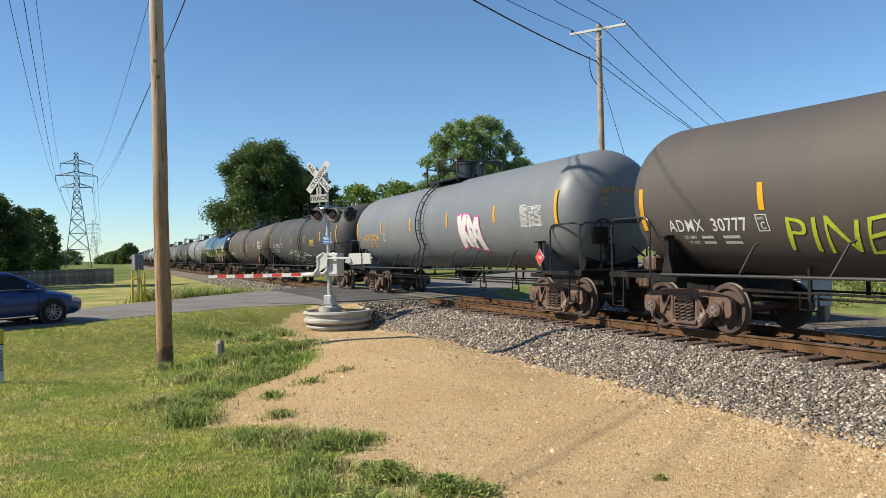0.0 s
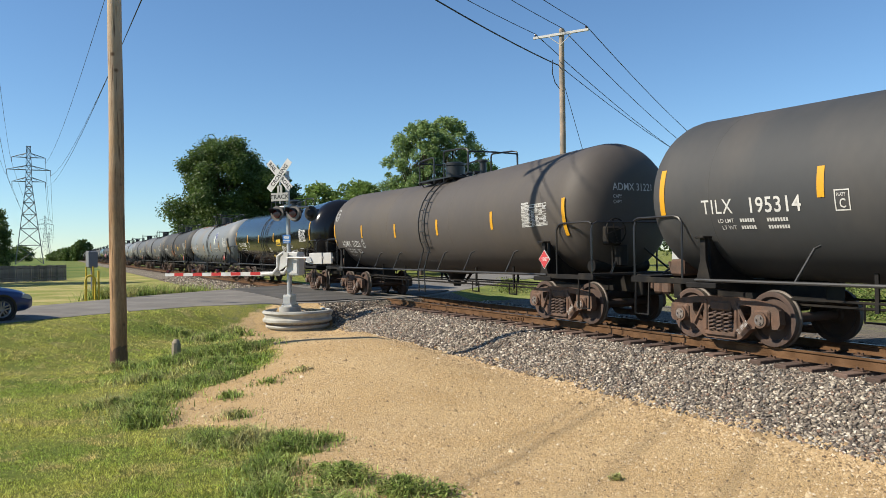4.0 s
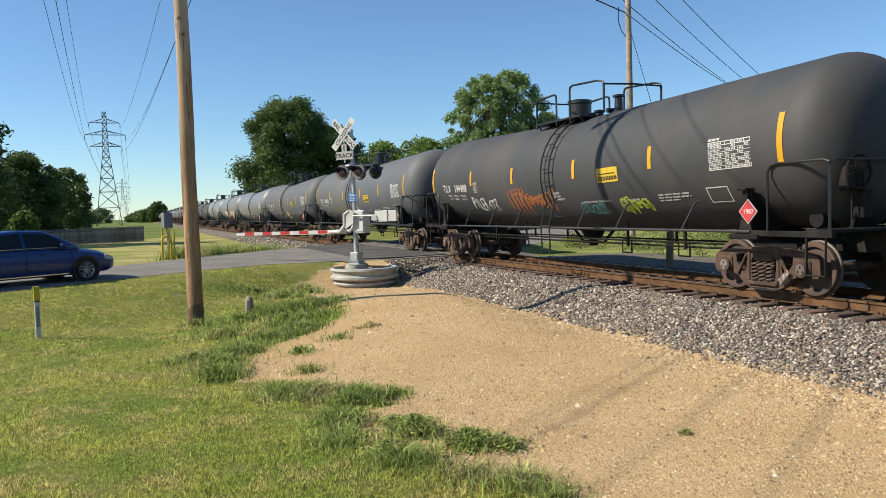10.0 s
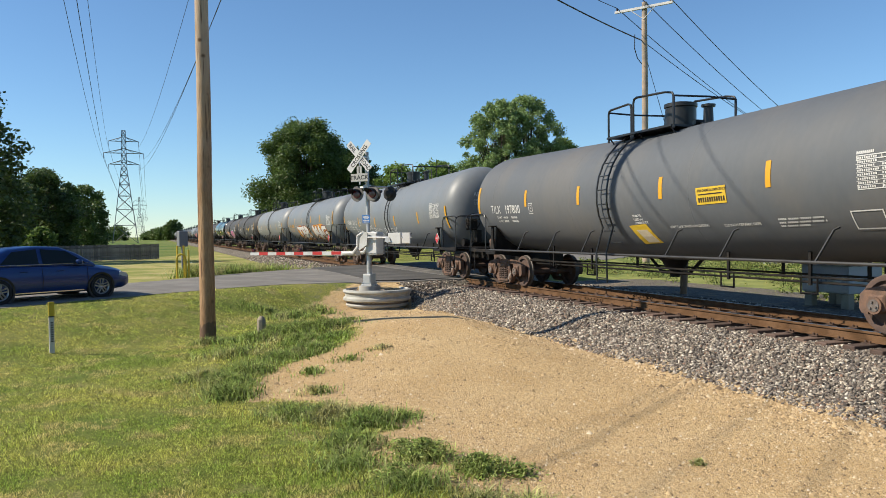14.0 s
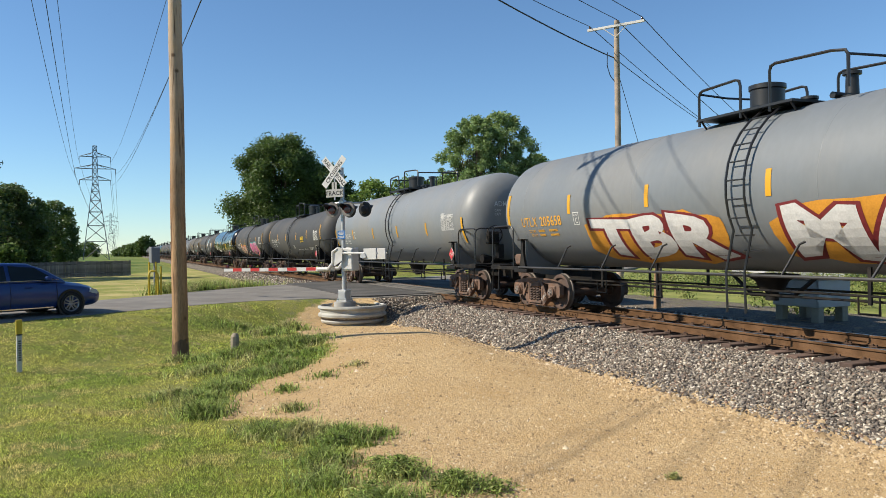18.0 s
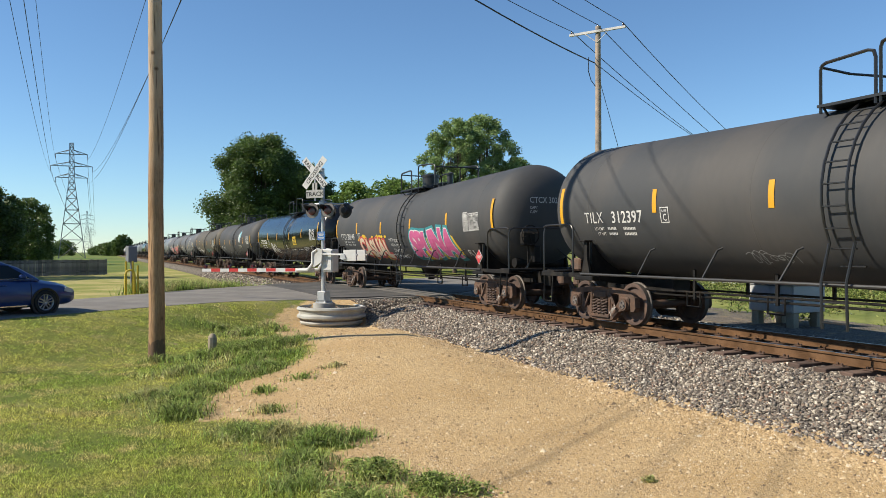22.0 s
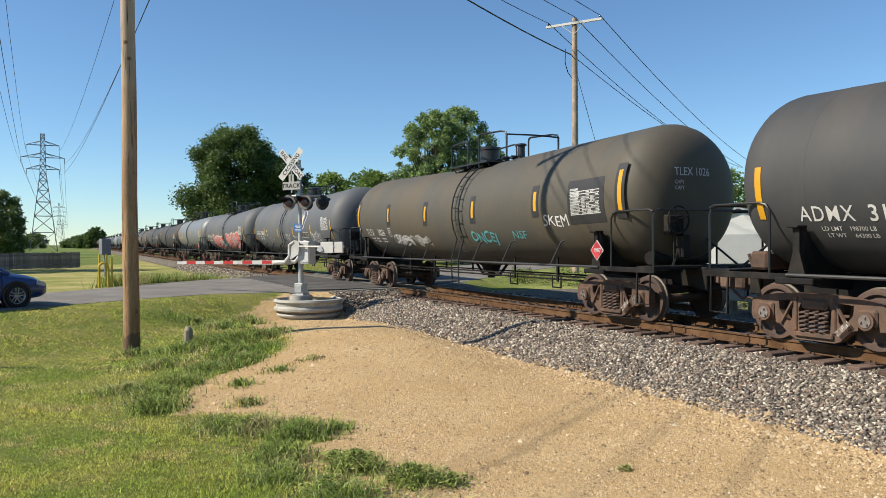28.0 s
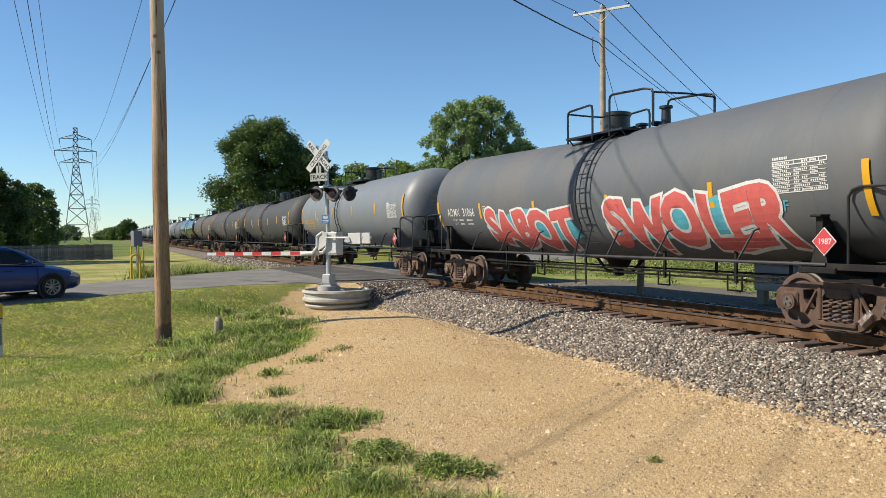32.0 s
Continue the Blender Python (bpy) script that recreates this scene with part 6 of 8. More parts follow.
def build_signal():
    ring = tagged(empty("retaining_ring", pose(6.93, 24.45, -0.12)), "pale corrugated steel ring filled with gravel", "planter ring")
    bm = bmesh.new()
    prof = [(0.93, -0.1), (0.96, 0.06), (1.04, 0.11), (1.06, 0.16), (1.02, 0.21), (1.03, 0.26), (1.13, 0.31), (1.13, 0.38), (1.06, 0.44), (1.07, 0.52), (1.14, 0.58), (1.12, 0.64), (1.05, 0.66), (1.02, 0.63), (1.02, 0.30)]
    lathe(bm, prof, 48)
    bmesh.ops.recalc_face_normals(bm, faces=bm.faces)
    part("wall", bm, mat("ring_zinc", (0.56, 0.56, 0.52), 0.75, 0.1, vary=0.12, second=(0.46, 0.45, 0.40), amount=0.4), ring)
    rng = random.Random(8)
    bm = bmesh.new()
    for k in range(420):
        a, r = rng.uniform(0, 6.283), 1.0 * math.sqrt(rng.random())
        s = rng.uniform(0.03, 0.055)
        bmesh.ops.create_icosphere(bm, subdivisions=0 or 1, radius=s, matrix=Matrix.Translation((r * math.cos(a), r * math.sin(a), 0.53 + rng.uniform(-0.02, 0.05))) @ Euler((rng.random() * 6, rng.random() * 6, 0)).to_matrix().to_4x4() @ Matrix.Diagonal((1, 0.8, 0.65, 1)))
    tagged(part("gravel_fill", bm, BALLAST, ring, smooth=False), kind="stuff")
    bm = bmesh.new()
    rod(bm, (0, 0, 0.2), (0, 0, 0.53), 1.03, 40)
    part("fill_bed", bm, BALLAST, ring)
    bm = bmesh.new()
    rod(bm, (0.95, -0.45, 0.45), (1.02, -0.5, 0.62), 0.045, 8)
    part("conduit_stub", bm, ALU, ring)

    sig = tagged(empty("crossing_signal", pose(*MAST, 0.0, 0, 0, SIGNAL_TURN) @ Matrix.Rotation(radians(-0.6), 4, "Y")), "white level crossing signal with crossbuck, lights and lowered gate", "crossing signal")
    bm = bmesh.new()
    rod(bm, (0, 0, 0.3), (0, 0, 0.64), 0.36, 24)
    part("foundation", bm, CONCRETE, sig)
    bm = bmesh.new()
    box(bm, (-0.21, -0.21, 0.64), (0.21, 0.21, 0.69), 0.008)
    box(bm, (-0.16, -0.16, 0.69), (0.16, 0.16, 1.04), 0.02)
    box(bm, (-0.13, -0.175, 0.74), (0.13, -0.16, 0.98), 0.006)
    for sx in (-1, 1):
        for sy in (-1, 1):
            rod(bm, (sx * 0.17, sy * 0.17, 0.6), (sx * 0.17, sy * 0.17, 0.76), 0.022, 6)
    part("junction_base", bm, ALU, sig)
    bm = bmesh.new()
    rod(bm, (0, 0, 1.0), (0, 0, 2.4), 0.085, 16)
    rod(bm, (0, 0, 2.4), (0, 0, 5.05), 0.065, 16)
    rod(bm, (0, 0, 5.05), (0, 0, 5.09), 0.07, 16)
    part("mast", bm, ALU, sig)
    bm = bmesh.new()
    box(bm, (0.02, -0.16, 1.66), (0.46, 0.22, 2.42), 0.03)
    box(bm, (0.05, -0.18, 1.72), (0.43, -0.16, 2.36), 0.008)
    rod(bm, (0.24, -0.2, 2.05), (0.24, -0.18, 2.05), 0.03, 8)
    part("gate_mechanism", bm, PAINT_WHITE, sig)
    bm = bmesh.new()
    for y in (-0.27, 0.30):
        pipe(bm, [(-0.05, y, 2.40), (-0.22, y, 2.30), (-0.24, y, 1.95), (-0.42, y, 1.74), (-1.0, y * 0.4, 1.72)], 0.055, 8)
        prism(bm, [(-0.20, 1.82), (0.12, 2.0), (0.16, 2.40), (-0.05, 2.46), (-0.20, 2.30)], 0.05, Matrix.Translation((0, y, 0)))
    box(bm, (-1.06, -0.14, 1.65), (-0.45, 0.14, 1.80), 0.015)
    part("arm_bracket", bm, PAINT_WHITE, sig)
    for y in (-0.27, 0.30):
        bm = bmesh.new()
        rod(bm, (0.1, y, 2.25), (1.5, y, 2.22), 0.03, 8)
        box(bm, (0.98, y - 0.04, 2.02), (1.46, y + 0.04, 2.38), 0.012)
        part("counterweight", bm, PAINT_WHITE, sig)
    bm = bmesh.new()
    prism(bm, [(0.86, 2.10), (0.98, 2.06), (1.1, 2.10), (1.04, 2.24), (0.9, 2.24)], 0.03, Matrix.Translation((0, -0.33, 0)))
    part("weight_clamp", bm, ALU, sig)
    # gate arm
    arm = empty("gate_arm")
    arm.parent = sig
    bm = bmesh.new()
    prism(bm, [(-1.0, 1.66), (-5.25, 1.69), (-5.25, 1.79), (-1.0, 1.80)], 0.05)
    part("beam", bm, PAINT_WHITE, arm)
    x = -4.82
    for k in range(5):
        bm = bmesh.new()
        box(bm, (x, -0.029, 1.685), (x + 0.41, 0.029, 1.795))
        part("red_stripe", bm, TAPE_RED, arm)
        x += 0.82
    for x in (-5.1, -4.0, -2.95):
        bm = bmesh.new()
        rod(bm, (x, -0.05, 1.86), (x, 0.05, 1.86), 0.055, 12)
        rod(bm, (x, 0, 1.78), (x, 0, 1.84), 0.02, 6)
        part("arm_lamp", bm, LENS_RED, arm)
    # crossbuck
    for s, words in ((1, ("CROSS", "ING")), (-1, ("RAIL", "ROAD"))):
        m = Matrix.Translation((-0.10, -0.30 - 0.006 * s, 4.93)) @ Matrix.Rotation(radians(-48 * s), 4, "Y")
        bm = bmesh.new()
        box(bm, (-0.62, -0.004, -0.115), (0.62, 0.004, 0.115), 0, m)
        blade = part("crossbuck_blade", bm, PAINT_WHITE, sig, smooth=False)
        if s > 0:
            part("blade_lettering", flat_letters("CROSSING", 0.135, m @ Matrix.Translation((0.0, -0.007, -0.067)), 0.02, 0.95), LETTER_BLACK, blade, smooth=False)
        else:
            for word, x in (("RAIL", -0.38), ("ROAD", 0.38)):
                part("blade_lettering", flat_letters(word, 0.135, m @ Matrix.Translation((x, -0.007, -0.067)), 0.02, 0.9), LETTER_BLACK, blade, smooth=False)
    bm = bmesh.new()
    box(bm, (-0.20, -0.306, 4.34), (0.00, -0.298, 4.60), 0)
    p = part("track_count_plate", bm, PLATE_GREY, sig, smooth=False)
    part("plate_lettering", flat_letters("1", 0.20, Matrix.Translation((-0.10, -0.310, 4.38)), 0.02), LETTER_BLACK, p, smooth=False)
    bm = bmesh.new()
    box(bm, (-0.44, -0.310, 4.10), (0.24, -0.302, 4.36), 0)
    p = part("track_plate", bm, PLATE_GREY, sig, smooth=False)
    part("plate_lettering", flat_letters("TRACK", 0.135, Matrix.Translation((-0.10, -0.314, 4.165)), 0.02, 1.15), LETTER_BLACK, p, smooth=False)
    bm = bmesh.new()
    rod(bm, (-0.10, -0.28, 4.0), (-0.10, -0.28, 5.1), 0.025, 8)
    for z in (4.15, 4.9):
        box(bm, (-0.13, -0.29, z - 0.03), (0.05, 0.05, z + 0.03), 0.004)
    part("sign_bracket", bm, ALU, sig)
    # flashing lights, unlit, on their crossarm
    bm = bmesh.new()
    rod(bm, (-0.36, 0, 3.92), (0.36, 0, 3.92), 0.035, 8)
    rod(bm, (0, 0, 3.92), (0.5, 0.45, 3.92), 0.03, 8)
    box(bm, (-0.1, -0.1, 3.80), (0.1, 0.1, 4.0), 0.015)
    part("light_crossarm", bm, ALU, sig)
    for y, turn in ((-0.16, 0), (0.16, 180)):
        for x in (-0.31, 0.31):
            if turn:
                x, y = x + 0.25, 0.5
            m = Matrix.Translation((x, y, 3.70)) @ Matrix.Rotation(radians(turn), 4, "Z") @ Matrix.Rotation(math.pi / 2, 4, "X")
            bm = bmesh.new()
            lathe(bm, [(0.0, -0.02), (0.245, -0.02), (0.255, 0.0), (0.245, 0.012), (0.0, 0.012)], 28, m)
            lathe(bm, [(0.0, -0.14), (0.11, -0.12), (0.15, -0.02)], 16, m)
            unit = part("light_background", bm, SIGNAL_BLACK if turn else DISC_SUNLIT, sig)
            bm = bmesh.new()
            lathe(bm, [(0.155, 0.012), (0.14, 0.045), (0.0, 0.06)], 20, m)
            part("lens", bm, LENS_RED, unit)
            bm = bmesh.new()
            h = 14
            a0 = [bm.verts.new(m @ Vector((0.165 * math.cos(a), 0.165 * math.sin(a), 0.01))) for a in np.linspace(-0.2, math.pi + 0.2, h)]
            a1 = [bm.verts.new(m @ Vector((0.165 * math.cos(a), 0.165 * math.sin(a), 0.02 + 0.38 * max(0.15, math.sin(max(0, min(math.pi, a))) ** 0.7)))) for a in np.linspace(-0.2, math.pi + 0.2, h)]
            for k in range(h - 1):
                bm.faces.new((a0[k], a0[k + 1], a1[k + 1], a1[k]))
            bmesh.ops.solidify(bm, geom=list(bm.faces), thickness=0.006)
            part("hood", bm, SIGNAL_BLACK, unit)
    bm = bmesh.new()
    box(bm, (-0.17, -0.086, 2.72), (0.13, -0.078, 3.00), 0)
    p = part("notice_sign", bm, SIGN_BLUE, sig, "small blue notice sign with white lettering", smooth=False)
    bm = bmesh.new()
    for z, w in ((2.95, 0.2), (2.91, 0.22), (2.87, 0.16), (2.81, 0.24), (2.76, 0.2)):
        box(bm, (-0.02 - w / 2, -0.091, z - 0.011), (-0.02 + w / 2, -0.088, z + 0.011))
    part("sign_lettering", bm, PAINT_WHITE, p, smooth=False)


build_signal()

# ---- waiting car ----
CAR_BLUE = mat("car_blue", (0.006, 0.042, 0.20), 0.3, 0.1, vary=0.04, bump=0, coat=0.35)
CAR_GLASS = mat("car_glass", (0.035, 0.05, 0.06), 0.05, bump=0, vary=0.02)
TYRE = mat("tyre_rubber", (0.02, 0.02, 0.021), 0.85, fine=30)
ALLOY = mat("alloy_wheel", (0.48, 0.48, 0.49), 0.35, 0.7, bump=0)
CHROME = mat("chrome_trim", (0.75, 0.75, 0.76), 0.15, 1.0, bump=0)
LAMP_CLEAR = mat("headlight_clear", (0.7, 0.72, 0.74), 0.1, bump=0)
TRIM_BLACK = mat("trim_black", (0.015, 0.015, 0.016), 0.5, bump=0)


def loft(bm, sections):
    """Joins rings of equal length; a closed skin."""
    rings = [[bm.verts.new(p) for p in s] for s in sections]
    n = len(rings[0])
    for a, b in zip(rings, rings[1:]):
        for j in range(n):
            bm.faces.new((a[j], a[(j + 1) % n], b[(j + 1) % n], b[j]))
    bm.faces.new(rings[0][::-1])
    bm.faces.new(rings[-1])
    bmesh.ops.recalc_face_normals(bm, faces=bm.faces)


def body_ring(x, w, lo, belt, top, wt):
    """A car's cross-section at x: half width w at the belt, roof half width wt."""
    half = [(0, lo), (w * 0.80, lo), (w * 0.95, lo + 0.06), (w, lo + 0.22), (w * 1.0, (lo + belt) / 2), (w * 0.985, belt - 0.04), (w * 0.95, belt), (wt + 0.05, top - 0.07), (wt - 0.02, top - 0.02), (wt * 0.6, top), (0, top + 0.01)]
    return [(x, y, z) for y, z in half] + [(x, -y, z) for y, z in half[-2:0:-1]]


def build_car():
    ob = tagged(empty("sedan_car", pose(-3.03, 23.18, 0.67, 0, 0, 34)), "dark blue family sedan waiting on the asphalt road", "car")
    st = [(-2.36, 0.62, 0.42, 0.70, 0.78, 0.5), (-2.30, 0.78, 0.30, 0.84, 0.95, 0.62), (-2.1, 0.86, 0.26, 0.90, 1.0, 0.66), (-1.6, 0.885, 0.22, 0.92, 1.03, 0.68), (-0.9, 0.895, 0.20, 0.93, 1.02, 0.70), (0.3, 0.895, 0.20, 0.92, 1.0, 0.70),
          (0.95, 0.89, 0.20, 0.88, 0.99, 0.68), (1.35, 0.885, 0.21, 0.82, 0.93, 0.64), (1.8, 0.87, 0.22, 0.76, 0.86, 0.60), (2.1, 0.82, 0.24, 0.68, 0.78, 0.54), (2.30, 0.70, 0.28, 0.60, 0.68, 0.46), (2.38, 0.52, 0.34, 0.52, 0.56, 0.38)]
    bm = bmesh.new()
    loft(bm, [body_ring(*s) for s in st])
    body = part("body", bm, CAR_BLUE, ob, smooth=45)
    # wheel arches cut by dark liners standing proud of the skin
    bm = bmesh.new()
    gh = [(-1.95, 0.70, 0.99, 1.02), (-1.55, 0.66, 1.0, 1.22), (-1.0, 0.63, 1.0, 1.42), (-0.3, 0.60, 1.0, 1.475), (0.3, 0.60, 0.99, 1.45), (0.75, 0.62, 0.98, 1.28), (1.25, 0.66, 0.94, 0.98)]
    secs = []
    for x, wt, lo, top in gh:
        w = 0.80 if top > 1.05 else 0.76
        half = [(0, lo - 0.05), (w, lo - 0.05), (w, lo), (w - (top - lo) * 0.40, top - 0.05), (w - (top - lo) * 0.45 - 0.05, top - 0.01), (0, top)]
        secs.append([(x, y, z) for y, z in half] + [(x, -y, z) for y, z in half[-2:0:-1]])
    loft(bm, secs)
    part("cabin_roof", bm, CAR_BLUE, ob, smooth=40)
    for side in (-1, 1):
        for name, quad in (("front_side_window", [(-0.22, 1.0), (0.98, 0.985), (0.45, 1.33), (-0.22, 1.39)]), ("rear_side_window", [(-1.30, 1.01), (-0.32, 1.0), (-0.32, 1.39), (-0.95, 1.33)])):
            bm = bmesh.new()
            vs = []
            for x, z in quad:
                y = 0.80 - (z - 0.99) * 0.405 + 0.012
                vs.append(bm.verts.new((x, side * y, z)))
            bm.faces.new(vs if side < 0 else vs[::-1])
            bmesh.ops.solidify(bm, geom=list(bm.faces), thickness=0.006)
            part(name, bm, CAR_GLASS, ob)
        bm = bmesh.new()
        box(bm, (-1.4, side * 0.815 - 0.008, 0.975), (1.05, side * 0.815 + 0.008, 0.992), 0.003)
        part("window_trim", bm, CHROME, ob)
        bm = bmesh.new()
        box(bm, (-1.0, side * 0.897 - 0.006, 0.245), (0.85, side * 0.897 + 0.006, 0.275), 0.002)
        part("sill_trim", bm, CHROME, ob)
        bm = bmesh.new()
        box(bm, (0.62, min(side * 0.86, side * 1.02), 0.97), (0.78, max(side * 0.86, side * 1.02), 1.09), 0.035)
        part("wing_mirror", bm, CAR_BLUE, ob)
        bm = bmesh.new()
        prism(bm, [(-0.17, 0.60), (0.13, 0.54), (0.17, 0.60), (0.10, 0.67), (-0.12, 0.71)], 0.07, Matrix.Translation((2.06, side * 0.79, 0)) @ Matrix.Rotation(side * -0.35, 4, "Z"))
        part("headlight", bm, LAMP_CLEAR, ob)
        for x in (-0.28, 0.95):
            bm = bmesh.new()
            pts = [(x, side * 0.90, 0.28), (x + 0.02, side * 0.905, 0.6), (x, side * 0.875, 0.95)]
            pipe(bm, pts, 0.006, 4)
            part("door_gap", bm, TRIM_BLACK, ob)
        for x in (-0.75, 0.2):
            bm = bmesh.new()
            box(bm, (x - 0.1, side * 0.905 - 0.015, 0.80), (x + 0.1, side * 0.905 + 0.015, 0.83), 0.008)
            part("door_handle", bm, CAR_BLUE, ob)
        for x in (1.35, -1.36):
            m = Matrix.Translation((x, side * 0.80, 0.325)) @ Matrix.Rotation(side * -math.pi / 2, 4, "X")
            bm = bmesh.new()
            lathe(bm, [(0.37, -0.06), (0.395, 0.10), (0.385, 0.112), (0.33, 0.10), (0.33, -0.06)], 32, m)
            part("wheel_arch", bm, TRIM_BLACK, ob)
            bm = bmesh.new()
            lathe(bm, [(0.20, -0.08), (0.30, -0.10), (0.322, -0.07), (0.325, 0.0), (0.322, 0.08), (0.30, 0.118), (0.225, 0.120), (0.215, 0.08)], 36, m)
            wheel = part("wheel", bm, TYRE, ob)
            bm = bmesh.new()
            lathe(bm, [(0.0, 0.08), (0.05, 0.10), (0.07, 0.09)], 16, m)
            lathe(bm, [(0.195, 0.10), (0.222, 0.122), (0.225, 0.10), (0.20, 0.03)], 32, m)
            for k in range(5):
                a = 2 * math.pi * k / 5 + 0.3
                c, s2 = math.cos(a), math.sin(a)
                for d in (-0.028, 0.028):
                    p0, p1 = Vector((0.05 * c - d * s2, 0.05 * s2 + d * c, 0.095)), Vector((0.205 * c - 1.6 * d * s2, 0.205 * s2 + 1.6 * d * c, 0.105))
                    rod(bm, m @ p0, m @ p1, 0.02, 6)
            part("rim", bm, ALLOY, wheel)
            # flat black disc stands in for the shade behind the spokes
            bm = bmesh.new()
            lathe(bm, [(0.0, 0.02), (0.2, 0.03)], 20, m)
            part("brake_shadow_disc", bm, TRIM_BLACK, wheel)
    bm = bmesh.new()
    box(bm, (2.27, -0.45, 0.30), (2.385, 0.45, 0.40), 0.02)
    part("lower_grille", bm, TRIM_BLACK, ob)


build_car()

# ---- small things by the road ----
SAFETY_YELLOW = mat("bollard_yellow", (0.72, 0.52, 0.03), 0.5, vary=0.1)
GREY_METAL = mat("grey_cabinet", (0.24, 0.25, 0.27), 0.55, 0.1, vary=0.08)
FENCE_WOOD = mat("fence_wood", (0.30, 0.28, 0.25), 0.9, vary=0.25, scale=2, fine=20, second=(0.15, 0.135, 0.115), amount=0.5, rnd=0.25)
STUB_WOOD = mat("stub_wood", (0.40, 0.34, 0.25), 0.9, vary=0.25, fine=40)


def ground_z(x, y):
    return float(height(np.array([x]), np.array([y]))[0])


def build_roadside():
    x, y = -1.9, 16.45
    z = ground_z(x, y)
    ob = tagged(empty("marker_post", pose(x, y, z, 0, 0, 20)), "white utility marker post with yellow top in grass", "marker post")
    bm = bmesh.new()
    box(bm, (-0.045, -0.012, -0.1), (0.045, 0.012, 0.70), 0.004)
    box(bm, (-0.045, -0.012, -0.1), (-0.03, 0.03, 0.70), 0.003)
    part("blade", bm, PAINT_WHITE, ob)
    bm = bmesh.new()
    box(bm, (-0.055, -0.018, 0.70), (0.055, 0.024, 1.0), 0.006)
    part("cap", bm, SAFETY_YELLOW, ob)
    bm = bmesh.new()
    box(bm, (-0.056, -0.020, 0.70), (0.056, 0.0, 0.725))
    part("band", bm, SIGNAL_BLACK, ob)
    bm = bmesh.new()
    for k in range(9):
        box(bm, (-0.02, -0.0165, 0.22 + 0.045 * k), (0.03, -0.0125, 0.245 + 0.045 * k))
    part("lettering", bm, SIGNAL_BLACK, ob, smooth=False)
    x, y = (float(v) for v in raised(2.23, 17.5))
    ob = tagged(empty("wooden_stub", pose(x, y, ground_z(x, y))), "short weathered wooden stub post beside grass", "post")
    bm = bmesh.new()
    rod(bm, (0, 0, -0.1), (0, 0, 0.38), 0.095, 10, 0.09)
    rod(bm, (0, 0, 0.38), (0.01, 0, 0.46), 0.09, 10, 0.045)
    part("stump", bm, STUB_WOOD, ob)
    # yellow bollards round a grey meter box
    ob = tagged(empty("bollard_frame", pose(1.0, 32.6, ground_z(1.0, 32.6))), "bent yellow steel pipe guard beside the road", "bollard")
    bm = bmesh.new()
    pipe(bm, [(-0.17, 0, -0.1), (-0.17, 0, 0.78), (-0.15, 0, 0.88), (-0.09, 0, 0.95), (0, 0, 0.975), (0.09, 0, 0.95), (0.15, 0, 0.88), (0.17, 0, 0.78), (0.17, 0, -0.1)], 0.04, 10)
    part("bent_pipe", bm, SAFETY_YELLOW, ob)
    for bx, by, h in ((0.29, 0.0, 1.16), (-0.14, 0.45, 1.32), (0.12, 0.45, 1.32)):
        bm = bmesh.new()
        rod(bm, (bx, by, -0.1), (bx, by, h), 0.038, 10)
        part("post", bm, SAFETY_YELLOW, ob)
    ob = tagged(empty("meter_box", pose(1.1, 34.0, ground_z(1.1, 34.0), 0, 0, 30)), "grey metal utility box on a post", "utility box")
    bm = bmesh.new()
    box(bm, (-0.20, -0.12, 1.34), (0.20, 0.12, 2.00), 0.02)
    part("box", bm, GREY_METAL, ob)
    bm = bmesh.new()
    rod(bm, (0, 0, -0.1), (0, 0, 1.35), 0.05, 8)
    part("stand", bm, GREY_METAL, ob)
    # plank fence
    ob = tagged(empty("plank_fence", pose(0.4, 80.5, ground_z(0.4, 80.5), 0, 0, 180 + 26)), "weathered grey wooden plank fence across the grass", "fence")
    bm = bmesh.new()
    box(bm, (0, -0.012, 0.03), (0.185, 0.012, 1.50))
    me = finish("plank", bm, FENCE_WOOD).data
    bpy.data.objects.remove([o for o in bpy.data.objects if o.data == me][0])
    rng = random.Random(2)
    for k in range(110):
        o = new("plank", me)
        o.parent = ob
        o.matrix_basis = pose(k * 0.2, rng.uniform(-0.01, 0.01), rng.uniform(-0.03, 0.03))
    for z in (0.35, 1.2):
        bm = bmesh.new()
        box(bm, (0, 0.02, z), (22, 0.06, z + 0.09))
        part("fence_rail", bm, FENCE_WOOD, ob)


build_roadside()

# ---- far side of the track ----
WOOD_POST = mat("post_wood", (0.42, 0.25, 0.14), 0.85, vary=0.2, fine=30)
SHED_WHITE = mat("shed_white", (0.72, 0.73, 0.73), 0.6, vary=0.05)
SHED_ROOF = mat("shed_roof", (0.55, 0.56, 0.57), 0.5, 0.3, vary=0.06)


